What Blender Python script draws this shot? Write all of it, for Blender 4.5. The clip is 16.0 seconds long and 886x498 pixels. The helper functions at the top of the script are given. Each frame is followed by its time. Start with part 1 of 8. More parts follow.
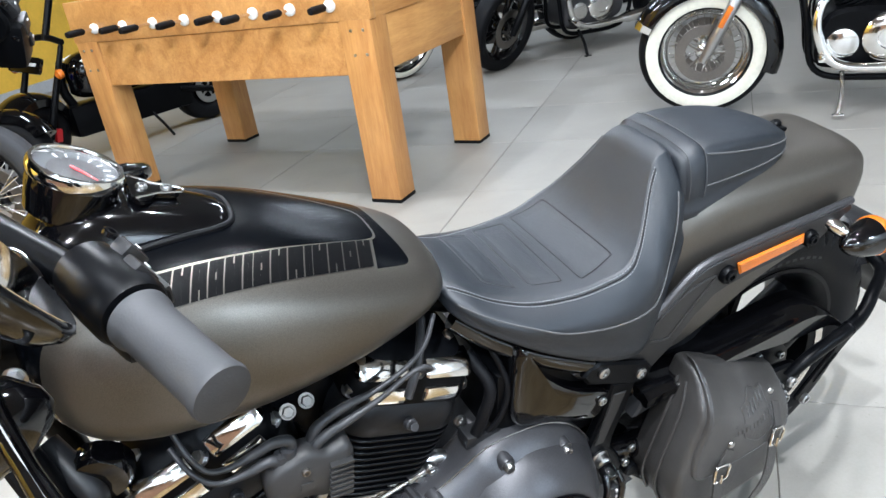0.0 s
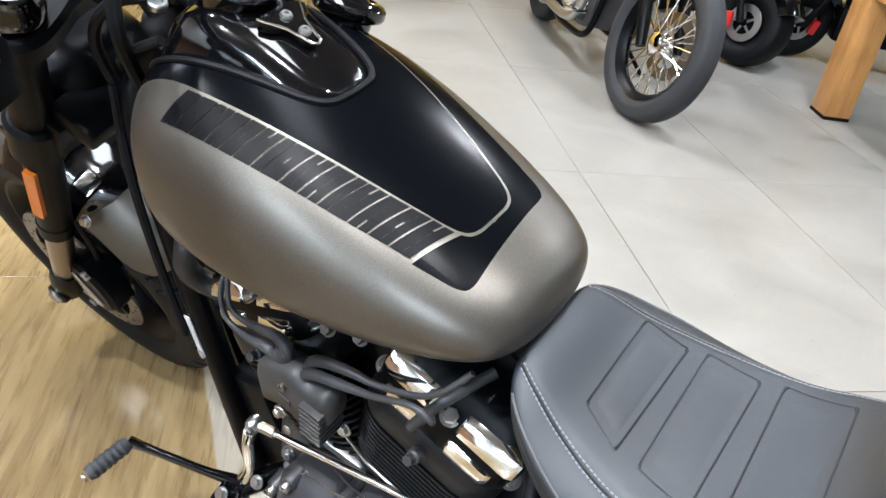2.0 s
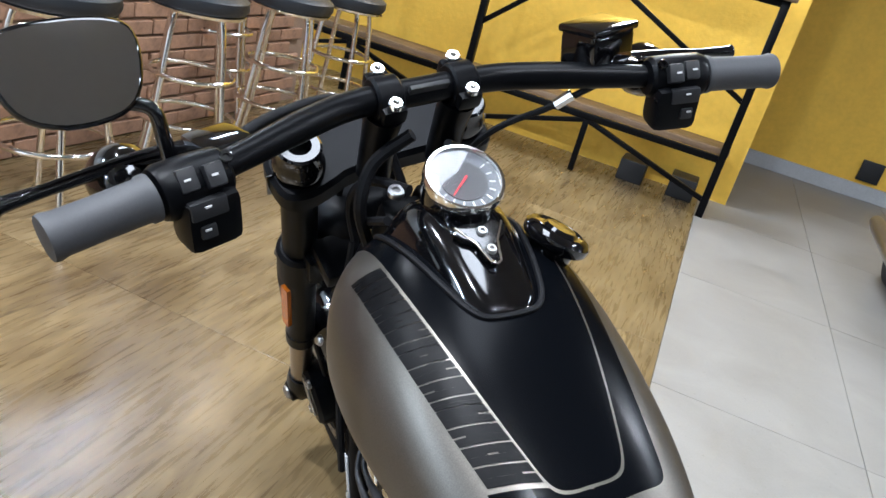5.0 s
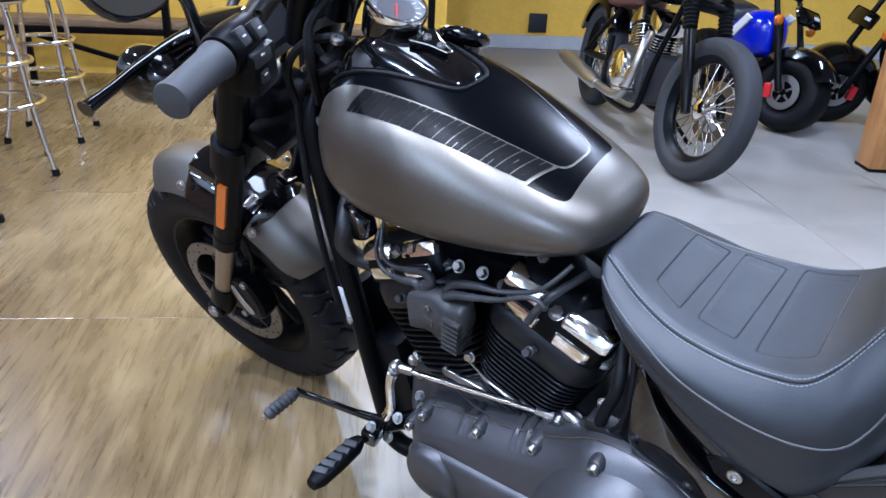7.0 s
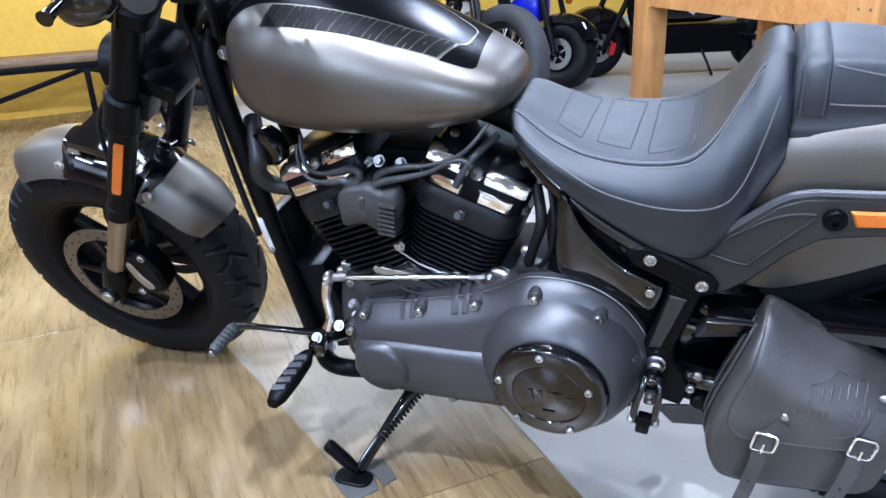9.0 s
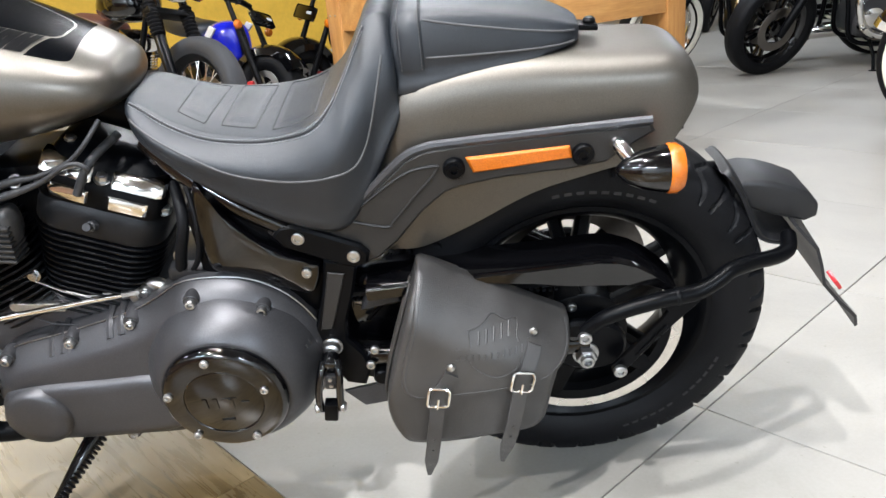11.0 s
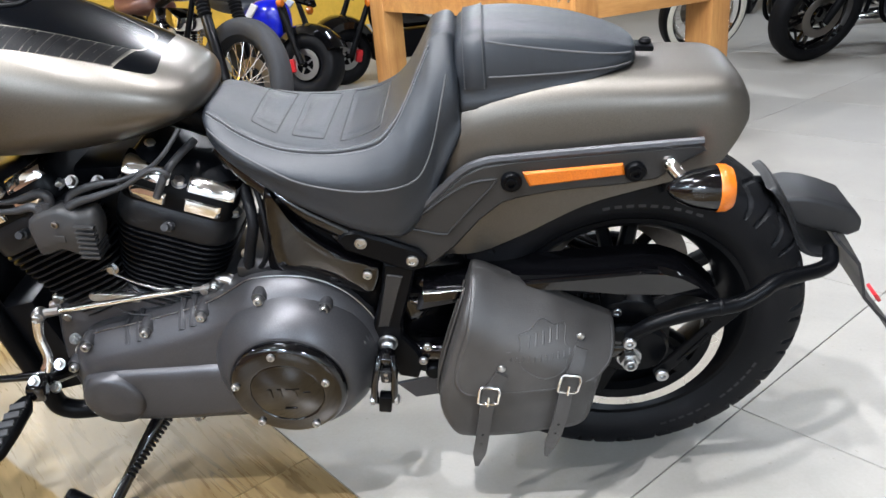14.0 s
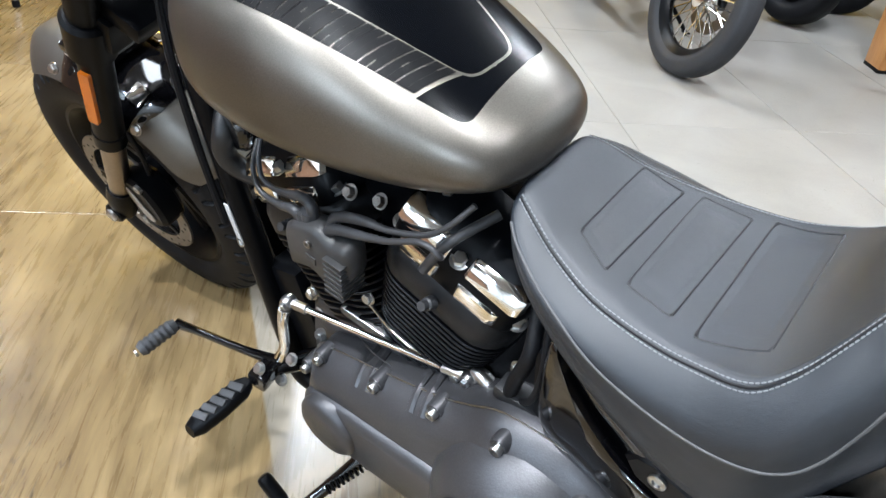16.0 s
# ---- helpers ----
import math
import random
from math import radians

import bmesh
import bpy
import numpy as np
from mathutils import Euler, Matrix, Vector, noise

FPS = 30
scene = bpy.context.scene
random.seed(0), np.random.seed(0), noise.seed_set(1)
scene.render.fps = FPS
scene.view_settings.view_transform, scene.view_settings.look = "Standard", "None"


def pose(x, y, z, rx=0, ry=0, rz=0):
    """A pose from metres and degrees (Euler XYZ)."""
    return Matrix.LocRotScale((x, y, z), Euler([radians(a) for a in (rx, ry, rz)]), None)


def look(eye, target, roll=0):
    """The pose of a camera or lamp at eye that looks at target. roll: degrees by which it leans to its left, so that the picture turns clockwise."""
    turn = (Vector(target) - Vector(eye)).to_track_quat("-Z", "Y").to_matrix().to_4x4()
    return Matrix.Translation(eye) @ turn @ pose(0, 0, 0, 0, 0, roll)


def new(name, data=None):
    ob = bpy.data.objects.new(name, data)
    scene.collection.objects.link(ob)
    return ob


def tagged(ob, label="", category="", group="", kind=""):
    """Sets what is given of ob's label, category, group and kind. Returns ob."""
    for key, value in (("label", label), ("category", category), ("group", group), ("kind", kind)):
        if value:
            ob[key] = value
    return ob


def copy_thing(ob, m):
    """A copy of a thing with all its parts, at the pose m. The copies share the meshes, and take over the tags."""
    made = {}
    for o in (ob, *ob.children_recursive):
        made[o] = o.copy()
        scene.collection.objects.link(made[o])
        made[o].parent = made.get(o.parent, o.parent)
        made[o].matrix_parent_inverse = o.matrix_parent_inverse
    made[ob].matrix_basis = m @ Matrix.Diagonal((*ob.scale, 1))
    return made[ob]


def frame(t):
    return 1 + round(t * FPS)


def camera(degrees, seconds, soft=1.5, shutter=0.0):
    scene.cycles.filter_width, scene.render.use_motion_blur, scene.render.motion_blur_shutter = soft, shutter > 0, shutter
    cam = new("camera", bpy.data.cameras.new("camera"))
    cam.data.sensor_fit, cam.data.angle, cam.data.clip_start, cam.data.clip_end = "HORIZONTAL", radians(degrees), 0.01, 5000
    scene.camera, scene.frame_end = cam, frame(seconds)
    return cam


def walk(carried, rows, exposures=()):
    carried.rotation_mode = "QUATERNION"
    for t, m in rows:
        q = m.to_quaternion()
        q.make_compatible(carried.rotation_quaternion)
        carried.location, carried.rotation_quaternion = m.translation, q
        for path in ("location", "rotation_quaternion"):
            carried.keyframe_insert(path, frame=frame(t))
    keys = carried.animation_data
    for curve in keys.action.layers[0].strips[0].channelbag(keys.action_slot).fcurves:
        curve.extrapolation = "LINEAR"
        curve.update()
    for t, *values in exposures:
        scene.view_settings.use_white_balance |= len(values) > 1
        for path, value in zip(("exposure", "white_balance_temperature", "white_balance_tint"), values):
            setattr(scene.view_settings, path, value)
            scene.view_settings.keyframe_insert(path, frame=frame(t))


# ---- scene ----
cam = camera(60.7, 16.0)
PATH = [
    (0, (-0.966, -1.025, 1.157), (-0.247, 0.656, 0.346), -8.9),
    (0.5, (-0.795, -1.018, 1.14), (-0.593, 0.795, 0.32), -6.4),
    (1, (-0.609, -1.041, 1.13), (-0.917, 0.741, 0.276), -0.7),
    (1.5, (-0.488, -0.915, 1.135), (-1.121, 0.737, 0.2), 4.1),
    (2, (-0.424, -0.717, 1.142), (-1.315, 0.743, 0.106), 8.5),
    (2.5, (-0.363, -0.564, 1.148), (-1.574, 0.555, 0.017), 14.1),
    (3, (-0.331, -0.539, 1.169), (-1.759, 0.332, 0.073), 16.1),
    (3.5, (-0.306, -0.545, 1.205), (-1.854, 0.247, 0.217), 17.8),
    (4, (-0.298, -0.548, 1.219), (-1.919, 0.228, 0.341), 18.5),
    (4.2, (-0.3, -0.543, 1.223), (-1.936, 0.231, 0.372), 18.8),
    (6.3, (-0.371, -0.866, 1.157), (-1.641, 0.483, 0.401), 4.5),
    (6.5, (-0.355, -0.909, 1.132), (-1.566, 0.482, 0.356), 4.0),
    (7, (-0.266, -1.037, 1.092), (-1.376, 0.422, 0.293), 2.9),
    (7.5, (-0.241, -1.148, 1.062), (-1.251, 0.394, 0.286), 1.2),
    (8, (-0.31, -1.273, 1.016), (-1.145, 0.379, 0.26), -1.0),
    (8.2, (-0.328, -1.306, 1.002), (-1.114, 0.369, 0.244), -1.4),
    (10.3, (-0.255, -1.296, 0.875), (-0.634, 0.544, 0.189), -4.6),
    (10.5, (-0.224, -1.287, 0.866), (-0.501, 0.574, 0.188), -5.0),
    (11, (-0.169, -1.265, 0.848), (-0.248, 0.612, 0.161), -5.4),
    (11.5, (-0.145, -1.261, 0.835), (-0.15, 0.605, 0.114), -5.6),
    (12, (-0.132, -1.266, 0.826), (-0.111, 0.584, 0.068), -5.9),
    (12.5, (-0.132, -1.27, 0.821), (-0.099, 0.573, 0.046), -5.7),
    (13, (-0.138, -1.272, 0.822), (-0.132, 0.572, 0.045), -5.4),
    (13.5, (-0.175, -1.289, 0.841), (-0.217, 0.56, 0.079), -5.0),
    (14, (-0.203, -1.304, 0.919), (-0.36, 0.544, 0.172), -4.8),
    (14.5, (-0.208, -1.267, 0.964), (-0.701, 0.505, 0.178), -4.2),
    (15, (-0.164, -1.158, 0.989), (-0.978, 0.469, 0.159), -0.8),
    (15.5, (-0.203, -0.972, 1.006), (-1.173, 0.488, 0.044), 2.3),
    (16, (-0.304, -0.782, 1.055), (-1.299, 0.582, -0.016), 5.6),
]
# the clip's own camera drifts in brightness and white balance: seconds, stops, kelvin, tint
EXPOSURE = [(0, 0.08, 5700, 8), (1, 0.15, 5600, 7), (2, 0.12, 5800, 9), (3.5, -0.25, 6100, 8), (4.2, -0.3, 5900, 8), (6.3, -0.28, 5050, 14), (8.2, 0.04, 4750, 16), (10.3, 0.2, 5800, 10), (12.5, 0.06, 6200, 12), (14, 0.08, 5900, 11), (15.5, 0.12, 5800, 9), (16, 0.1, 5700, 8)]
walk(cam, [(t, look(eye, target, roll)) for t, eye, target, roll in PATH], EXPOSURE)

# ---- world, lamps, exposure ----
LEAN = 12.5          # degrees by which the parked motorcycle leans on its stand
TURN = 44.0          # degrees by which the showroom's axes are turned
RC, RS = math.cos(radians(TURN)), math.sin(radians(TURN))
BIKE = pose(0, 0, 0, LEAN, 0, 0)


def room(u, v, z=0.0):
    """A place given along the showroom's own axes."""
    return Vector((u * RC - v * RS, u * RS + v * RC, z))


def rpose(u, v, z=0.0, turn=0.0):
    p = room(u, v, z)
    return pose(p.x, p.y, p.z, 0, 0, TURN + turn)


world = bpy.data.worlds.new("showroom_air")
scene.world = world
world.use_nodes = True
world.node_tree.nodes["Background"].inputs[0].default_value = (0.75, 0.85, 1.0, 1)
world.node_tree.nodes["Background"].inputs[1].default_value = 0.01

CEIL = 3.3


def ceiling_lamp(u, v, lu, lv, watts, tint=(1.0, 0.99, 0.98)):
    light = bpy.data.lights.new("ceiling_lamp_light", "AREA")
    light.shape, light.size, light.size_y = "RECTANGLE", lu, lv
    light.energy, light.color = watts, tint
    ob = new("ceiling_lamp_light", light)
    ob.matrix_world = rpose(u, v, CEIL - 0.06)
    return ob


# long lamps over the room, square panels and a row of strong compact lamps over the motorcycle
# place and watts along the showroom's axes
LAMPS = [(1.4, 2.4, 26), (4.1, 0.8, 30), (4.1, 3.8, 52), (7.2, 2.2, 62), (3.0, -1.6, 4), (-4.2, 3.4, 60)]
# unseen fill lamps, added to brighten the pale walls and the motorcycle's left side
FILL_WASH = [(-5.3, -3.2, 240), (-2.6, -5.6, 300), (-5.3, -0.4, 100)]
PANELS = [(-1.12, 0.72, 18), (-1.28, 4.25, 130)]
# these also with their side
SPOTS = [(-3.2, -0.5, 128, 0.05), (-1.6, -0.48, 136, 0.05), (-0.3, -0.52, 60, 0.05), (0.7, -0.45, 26, 0.05), (-3.0, 1.0, 28, 0.07), (1.2, 2.1, 56, 0.07), (2.3, 1.3, 30, 0.07), (-3.78, 4.66, 16, 0.07)]
for lu, lv, watts in LAMPS:
    ceiling_lamp(lu, lv, 0.16, 1.2, watts, (0.92, 0.97, 1.0))
for lu, lv, watts in FILL_WASH:
    ceiling_lamp(lu, lv, 0.16, 1.2, watts, (0.83, 0.925, 1.0))
for lu, lv, watts in PANELS:
    ceiling_lamp(lu, lv, 0.58, 1.18, watts)
for lu, lv, watts, side in SPOTS:
    ceiling_lamp(lu, lv, side, side, watts, (1.0, 0.96, 0.91))

# ---- node materials ----


class Nodes:
    """Short hand for one material's node tree."""

    def __init__(self, name):
        self.mat = bpy.data.materials.new(name)
        self.mat.use_nodes = True
        self.tree = self.mat.node_tree
        self.bsdf = self.tree.nodes["Principled BSDF"]

    def add(self, kind, operation="", data_type="", blend_type="", feature=""):
        n = self.tree.nodes.new(kind)
        if operation:
            n.operation = operation
        if data_type:
            n.data_type = data_type
        if blend_type:
            n.blend_type = blend_type
        if feature:
            n.feature = feature
        return n

    def plug(self, value, socket):
        if hasattr(value, "is_linked") or hasattr(value, "links"):
            self.tree.links.new(value, socket)
        else:
            socket.default_value = value

    def m(self, op, a, b=0.0, c=0.0):
        n = self.add("ShaderNodeMath", operation=op)
        for i, x in enumerate((a, b, c)):
            self.plug(x, n.inputs[i])
        return n.outputs[0]

    def coords(self, scale=(1, 1, 1), turn=(0, 0, 0), kind="Object"):
        tc = self.add("ShaderNodeTexCoord")
        mp = self.add("ShaderNodeMapping")
        mp.inputs["Scale"].default_value = scale
        mp.inputs["Rotation"].default_value = turn
        self.tree.links.new(tc.outputs[kind], mp.inputs[0])
        return mp.outputs[0]

    def noise(self, vec, scale, detail=4.0, rough=0.55, warp=0.0):
        n = self.add("ShaderNodeTexNoise")
        n.inputs["Scale"].default_value = scale
        n.inputs["Detail"].default_value = detail
        n.inputs["Roughness"].default_value = rough
        n.inputs["Distortion"].default_value = warp
        self.tree.links.new(vec, n.inputs["Vector"])
        return n.outputs["Fac"]

    def ramp(self, fac, stops):
        n = self.add("ShaderNodeValToRGB")
        while len(n.color_ramp.elements) < len(stops):
            n.color_ramp.elements.new(0.5)
        for e, (p, c) in zip(n.color_ramp.elements, stops):
            e.position = p
            e.color = (*c, 1) if len(c) == 3 else c
        self.tree.links.new(fac, n.inputs[0])
        return n.outputs[0]

    def mix(self, fac, a, b, blend="MIX"):
        n = self.add("ShaderNodeMix", data_type="RGBA", blend_type=blend)
        self.plug(fac, n.inputs[0])
        self.plug((*a, 1) if isinstance(a, tuple) and len(a) == 3 else a, n.inputs[6])
        self.plug((*b, 1) if isinstance(b, tuple) and len(b) == 3 else b, n.inputs[7])
        return n.outputs[2]

    def bump(self, height, strength, distance):
        n = self.add("ShaderNodeBump")
        n.inputs["Strength"].default_value = strength
        n.inputs["Distance"].default_value = distance
        self.tree.links.new(height, n.inputs["Height"])
        self.tree.links.new(n.outputs[0], self.bsdf.inputs["Normal"])

    def set(self, **sets):
        for k, v in sets.items():
            k = {"colour": "Base Color", "rough": "Roughness", "metal": "Metallic", "coat": "Coat Weight", "coat_rough": "Coat Roughness",
                 "spec": "Specular IOR Level", "glow": "Emission Color", "glow_strength": "Emission Strength", "glass": "Transmission Weight",
                 "ior": "IOR", "alpha": "Alpha", "sheen": "Sheen Weight"}[k]
            if isinstance(v, tuple) and len(v) == 3:
                v = (*v, 1)
            self.plug(v, self.bsdf.inputs[k])
        return self


def plain(name, colour, rough, metal=0.0, grain=60.0, vary=0.12, relief=0.0, coat=0.0, spec=0.5, smear=6.0):
    """A surface with a fine grain, larger patches of wear in its gloss, and some relief."""
    n = Nodes(name)
    vec = n.coords()
    fine, broad = n.noise(vec, grain, 5), n.noise(vec, smear, 3)
    both = n.m("ADD", n.m("MULTIPLY", fine, 0.5), n.m("MULTIPLY", broad, 0.5))
    lo, hi = tuple(c * (1 - vary) for c in colour), tuple(min(1, c * (1 + vary)) for c in colour)
    n.set(colour=n.ramp(both, [(0.3, lo), (0.7, hi)]), metal=metal, coat=coat, spec=spec)
    n.set(rough=n.m("ADD", rough - 0.06, n.m("MULTIPLY", broad, 0.12)))
    if relief:
        n.bump(fine, 0.5, relief)
    return n.mat


GREY = (0.114, 0.105, 0.092)


def denim(name, marked):
    """Satin metallic paint. With marks: black top panel, pinstripe and side band in the tank's own coordinates."""
    n = Nodes(name)
    vec = n.coords()
    flake = n.noise(vec, 900, 2)
    broad = n.noise(vec, 5, 3)
    grey = n.ramp(flake, [(0.25, tuple(c * 0.82 for c in GREY)), (0.75, tuple(c * 1.2 for c in GREY))])
    colour, metal = grey, 0.85
    if marked:
        sep = n.add("ShaderNodeSeparateXYZ")
        n.tree.links.new(vec, sep.inputs[0])
        x, y = sep.outputs[0], sep.outputs[1]
        ay = n.m("ABSOLUTE", y)
        right = n.m("GREATER_THAN", y, 0.0)
        s = n.m("MULTIPLY", n.m("ADD", x, 0.985), 3.817)
        edge = n.m("SUBTRACT", 0.0960, n.m("MULTIPLY", s, n.m("MULTIPLY_ADD", s, 0.034, 0.019)))
        inner = n.m("SUBTRACT", edge, ay)     # > 0 inside the panel's sides
        outer_left = n.m("SUBTRACT", 0.1262, n.m("MULTIPLY", s, n.m("MULTIPLY_ADD", s, 0.032, 0.0055)))
        outer_right = n.m("MULTIPLY_ADD", n.m("SUBTRACT", -0.68, x), 0.165, 0.074)
        outer = n.m("SUBTRACT", n.m("ADD", n.m("MULTIPLY", outer_right, right), n.m("MULTIPLY", outer_left, n.m("SUBTRACT", 1.0, right))), ay)
        rear_in = n.m("MULTIPLY", n.m("SUBTRACT", -0.702, x), 1.0)
        rear_out = n.m("SUBTRACT", n.m("MULTIPLY_ADD", y, -0.10, -0.684), x)
        panel = n.m("SMOOTH_MIN", inner, rear_in, 0.03)
        whole = n.m("SMOOTH_MIN", outer, rear_out, 0.024)
        inside = n.m("GREATER_THAN", panel, 0.0012)
        line = n.m("LESS_THAN", n.m("ABSOLUTE", panel), 0.0013)
        band = n.m("MULTIPLY", n.m("GREATER_THAN", whole, 0.0), n.m("LESS_THAN", panel, -0.0012))
        behind = n.m("GREATER_THAN", n.m("ADD", x, n.m("MULTIPLY", ay, 0.304)), -0.6995)
        band = n.m("MULTIPLY", band, n.m("MAXIMUM", behind, right))
        black = n.m("MULTIPLY", n.m("MAXIMUM", inside, band), n.m("SUBTRACT", 1.0, line))
        colour = n.mix(black, grey, (0.0012, 0.0015, 0.0022))
        metal = n.m("MULTIPLY_ADD", black, -0.85, 0.85)
    n.set(colour=colour, metal=metal, rough=(n.m("ADD", n.m("MULTIPLY_ADD", broad, 0.05, 0.335), n.m("MULTIPLY", black, -0.13)) if marked else n.m("MULTIPLY_ADD", broad, 0.05, 0.40)), coat=0.0, spec=(n.m("MULTIPLY_ADD", black, -0.29, 0.35) if marked else 0.35))
    n.bump(flake, 0.08, 0.0002)
    return n.mat


def leather(name, colour, scale, depth, rough, wear_or_glare=0.22):
    n = Nodes(name)
    vec = n.coords()
    v = n.add("ShaderNodeTexVoronoi", feature="DISTANCE_TO_EDGE")
    v.inputs["Scale"].default_value = scale
    n.tree.links.new(vec, v.inputs["Vector"])
    cell = n.ramp(v.outputs[0], [(0.0, (0, 0, 0)), (0.25, (1, 1, 1))])
    broad = n.noise(vec, 9, 5)
    n.set(colour=n.ramp(broad, [(0.3, tuple(c * (1 - wear_or_glare) for c in colour)), (0.72, tuple(c * (1 + wear_or_glare) for c in colour))]), rough=n.m("MULTIPLY_ADD", broad, 0.16, rough - 0.08), spec=0.55)
    crease = n.noise(n.coords((1, 1, 0.45)), 22, 6, 0.6, 1.5)
    h = n.m("ADD", n.m("MULTIPLY", cell, 0.5), n.m("ADD", n.noise(vec, scale * 0.3, 4), n.m("MULTIPLY", crease, 2.2)))
    n.bump(h, 0.38, depth)
    return n.mat


def timber(name, light, dark, along, board=1.0, rough=0.38, crack=0.0, coat=0.0):
    """Grain that runs along one axis; every piece differs by its own random number."""
    n = Nodes(name)
    tc = n.add("ShaderNodeTexCoord")
    info = n.add("ShaderNodeObjectInfo")
    off = n.add("ShaderNodeVectorMath", operation="MULTIPLY_ADD")
    n.tree.links.new(info.outputs["Random"], off.inputs[0])
    off.inputs[1].default_value = (13.1, 7.7, 3.3)
    n.tree.links.new(tc.outputs["Object"], off.inputs[2])

    def stretched(s):
        mp = n.add("ShaderNodeMapping")
        mp.inputs["Scale"].default_value = s
        n.tree.links.new(off.outputs[0], mp.inputs[0])
        return mp.outputs[0]
    k = {"x": (0.1, 1, 1), "y": (1, 0.1, 1), "z": (1, 1, 0.1)}[along]
    fine = n.noise(stretched(k), 90 * board, 6, 0.65, 0.3)
    wide = n.noise(stretched(k), 11 * board, 5, 0.6, 1.2)
    patch = n.noise(off.outputs[0], 2.2 * board, 4, 0.6, 0.4)
    g = n.m("ADD", n.m("MULTIPLY", fine, 0.3), n.m("ADD", n.m("MULTIPLY", wide, 0.4), n.m("MULTIPLY", patch, 0.3)))
    mid = tuple((a + b) / 2 for a, b in zip(light, dark))
    colour = n.ramp(g, [(0.39, dark), (0.5, mid), (0.60, light)])
    if crack:
        cr = n.noise(stretched(tuple(v * 1.2 for v in k)), 5.5, 7, 0.7, 2.2)
        thin = n.ramp(n.m("ABSOLUTE", n.m("SUBTRACT", cr, 0.5)), [(0.0, (1, 1, 1)), (0.012, (0, 0, 0))])
        gate = n.ramp(n.noise(off.outputs[0], 3.1, 2), [(0.5, (0, 0, 0)), (0.58, (1, 1, 1))])
        colour = n.mix(n.m("MULTIPLY", n.m("MULTIPLY", thin, gate), crack), colour, (0.05, 0.03, 0.015))
    n.set(colour=colour, rough=n.m("MULTIPLY_ADD", patch, 0.16, rough - 0.08), coat=coat, coat_rough=0.15)
    n.bump(fine, 0.15, 0.0006)
    return n.mat


def rustic(name):
    """Floor board: long fine grain, darker smears, knots and thin dark cracks; every board differs."""
    n = Nodes(name)
    tc = n.add("ShaderNodeTexCoord")
    info = n.add("ShaderNodeObjectInfo")
    off = n.add("ShaderNodeVectorMath", operation="MULTIPLY_ADD")
    n.tree.links.new(info.outputs["Random"], off.inputs[0])
    off.inputs[1].default_value = (13.1, 7.7, 3.3)
    n.tree.links.new(tc.outputs["Object"], off.inputs[2])

    def stretched(a, b):
        mp = n.add("ShaderNodeMapping")
        mp.inputs["Scale"].default_value = (a, b, 1)
        n.tree.links.new(off.outputs[0], mp.inputs[0])
        return mp.outputs[0]
    fine = n.noise(stretched(1, 0.07), 70, 8, 0.62, 0.6)
    wide = n.noise(stretched(1, 0.22), 8, 7, 0.62, 2.4)
    smear = n.noise(stretched(1, 0.30), 7, 6, 0.70, 1.0)
    tone = n.noise(stretched(1, 0.5), 1.8, 3, 0.5, 0.2)
    g = n.m("ADD", n.m("MULTIPLY", fine, 0.26), n.m("ADD", n.m("MULTIPLY", wide, 0.34), n.m("MULTIPLY", tone, 0.40)))
    colour = n.ramp(g, [(0.37, (0.050, 0.031, 0.014)), (0.45, (0.112, 0.076, 0.034)), (0.53, (0.172, 0.122, 0.057)), (0.63, (0.250, 0.184, 0.093))])
    dark = n.ramp(smear, [(0.57, (0, 0, 0)), (0.74, (1, 1, 1))])
    colour = n.mix(n.m("MULTIPLY", dark, n.m("MULTIPLY", fine, 1.1)), colour, (0.075, 0.046, 0.022))
    cr = n.noise(stretched(1.5, 0.12), 4.6, 5, 0.6, 1.0)
    thin = n.ramp(n.m("ABSOLUTE", n.m("SUBTRACT", cr, 0.5)), [(0.0, (1, 1, 1)), (0.006, (0, 0, 0))])
    gate = n.ramp(n.noise(stretched(1, 0.5), 4.5, 2), [(0.52, (0, 0, 0)), (0.57, (1, 1, 1))])
    crack = n.m("MULTIPLY", thin, gate)
    colour = n.mix(n.m("MULTIPLY", crack, 0.85), colour, (0.030, 0.019, 0.010))
    # one pale reflection painted into the boards beside the tiles, sharp along the board's crack and soft at its ends
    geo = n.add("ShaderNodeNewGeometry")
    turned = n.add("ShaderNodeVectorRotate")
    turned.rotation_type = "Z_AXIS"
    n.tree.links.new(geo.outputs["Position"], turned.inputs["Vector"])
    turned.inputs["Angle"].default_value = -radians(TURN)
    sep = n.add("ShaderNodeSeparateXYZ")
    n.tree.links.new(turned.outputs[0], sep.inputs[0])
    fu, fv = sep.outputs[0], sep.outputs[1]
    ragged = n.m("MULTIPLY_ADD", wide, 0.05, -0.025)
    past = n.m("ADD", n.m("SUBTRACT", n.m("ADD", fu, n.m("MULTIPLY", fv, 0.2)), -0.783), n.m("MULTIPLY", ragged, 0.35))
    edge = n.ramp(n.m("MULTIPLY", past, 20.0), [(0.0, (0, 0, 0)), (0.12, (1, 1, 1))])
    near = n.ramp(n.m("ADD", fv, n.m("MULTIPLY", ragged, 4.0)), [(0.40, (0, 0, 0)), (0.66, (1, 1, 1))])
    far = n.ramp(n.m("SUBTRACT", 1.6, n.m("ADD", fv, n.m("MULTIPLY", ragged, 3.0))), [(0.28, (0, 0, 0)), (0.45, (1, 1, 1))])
    # mask of the painted glare
    wear_or_glare = n.m("MULTIPLY", n.m("MULTIPLY", edge, near), far)
    colour = n.mix(n.m("MULTIPLY", wear_or_glare, 0.78), colour, (0.27, 0.25, 0.21))
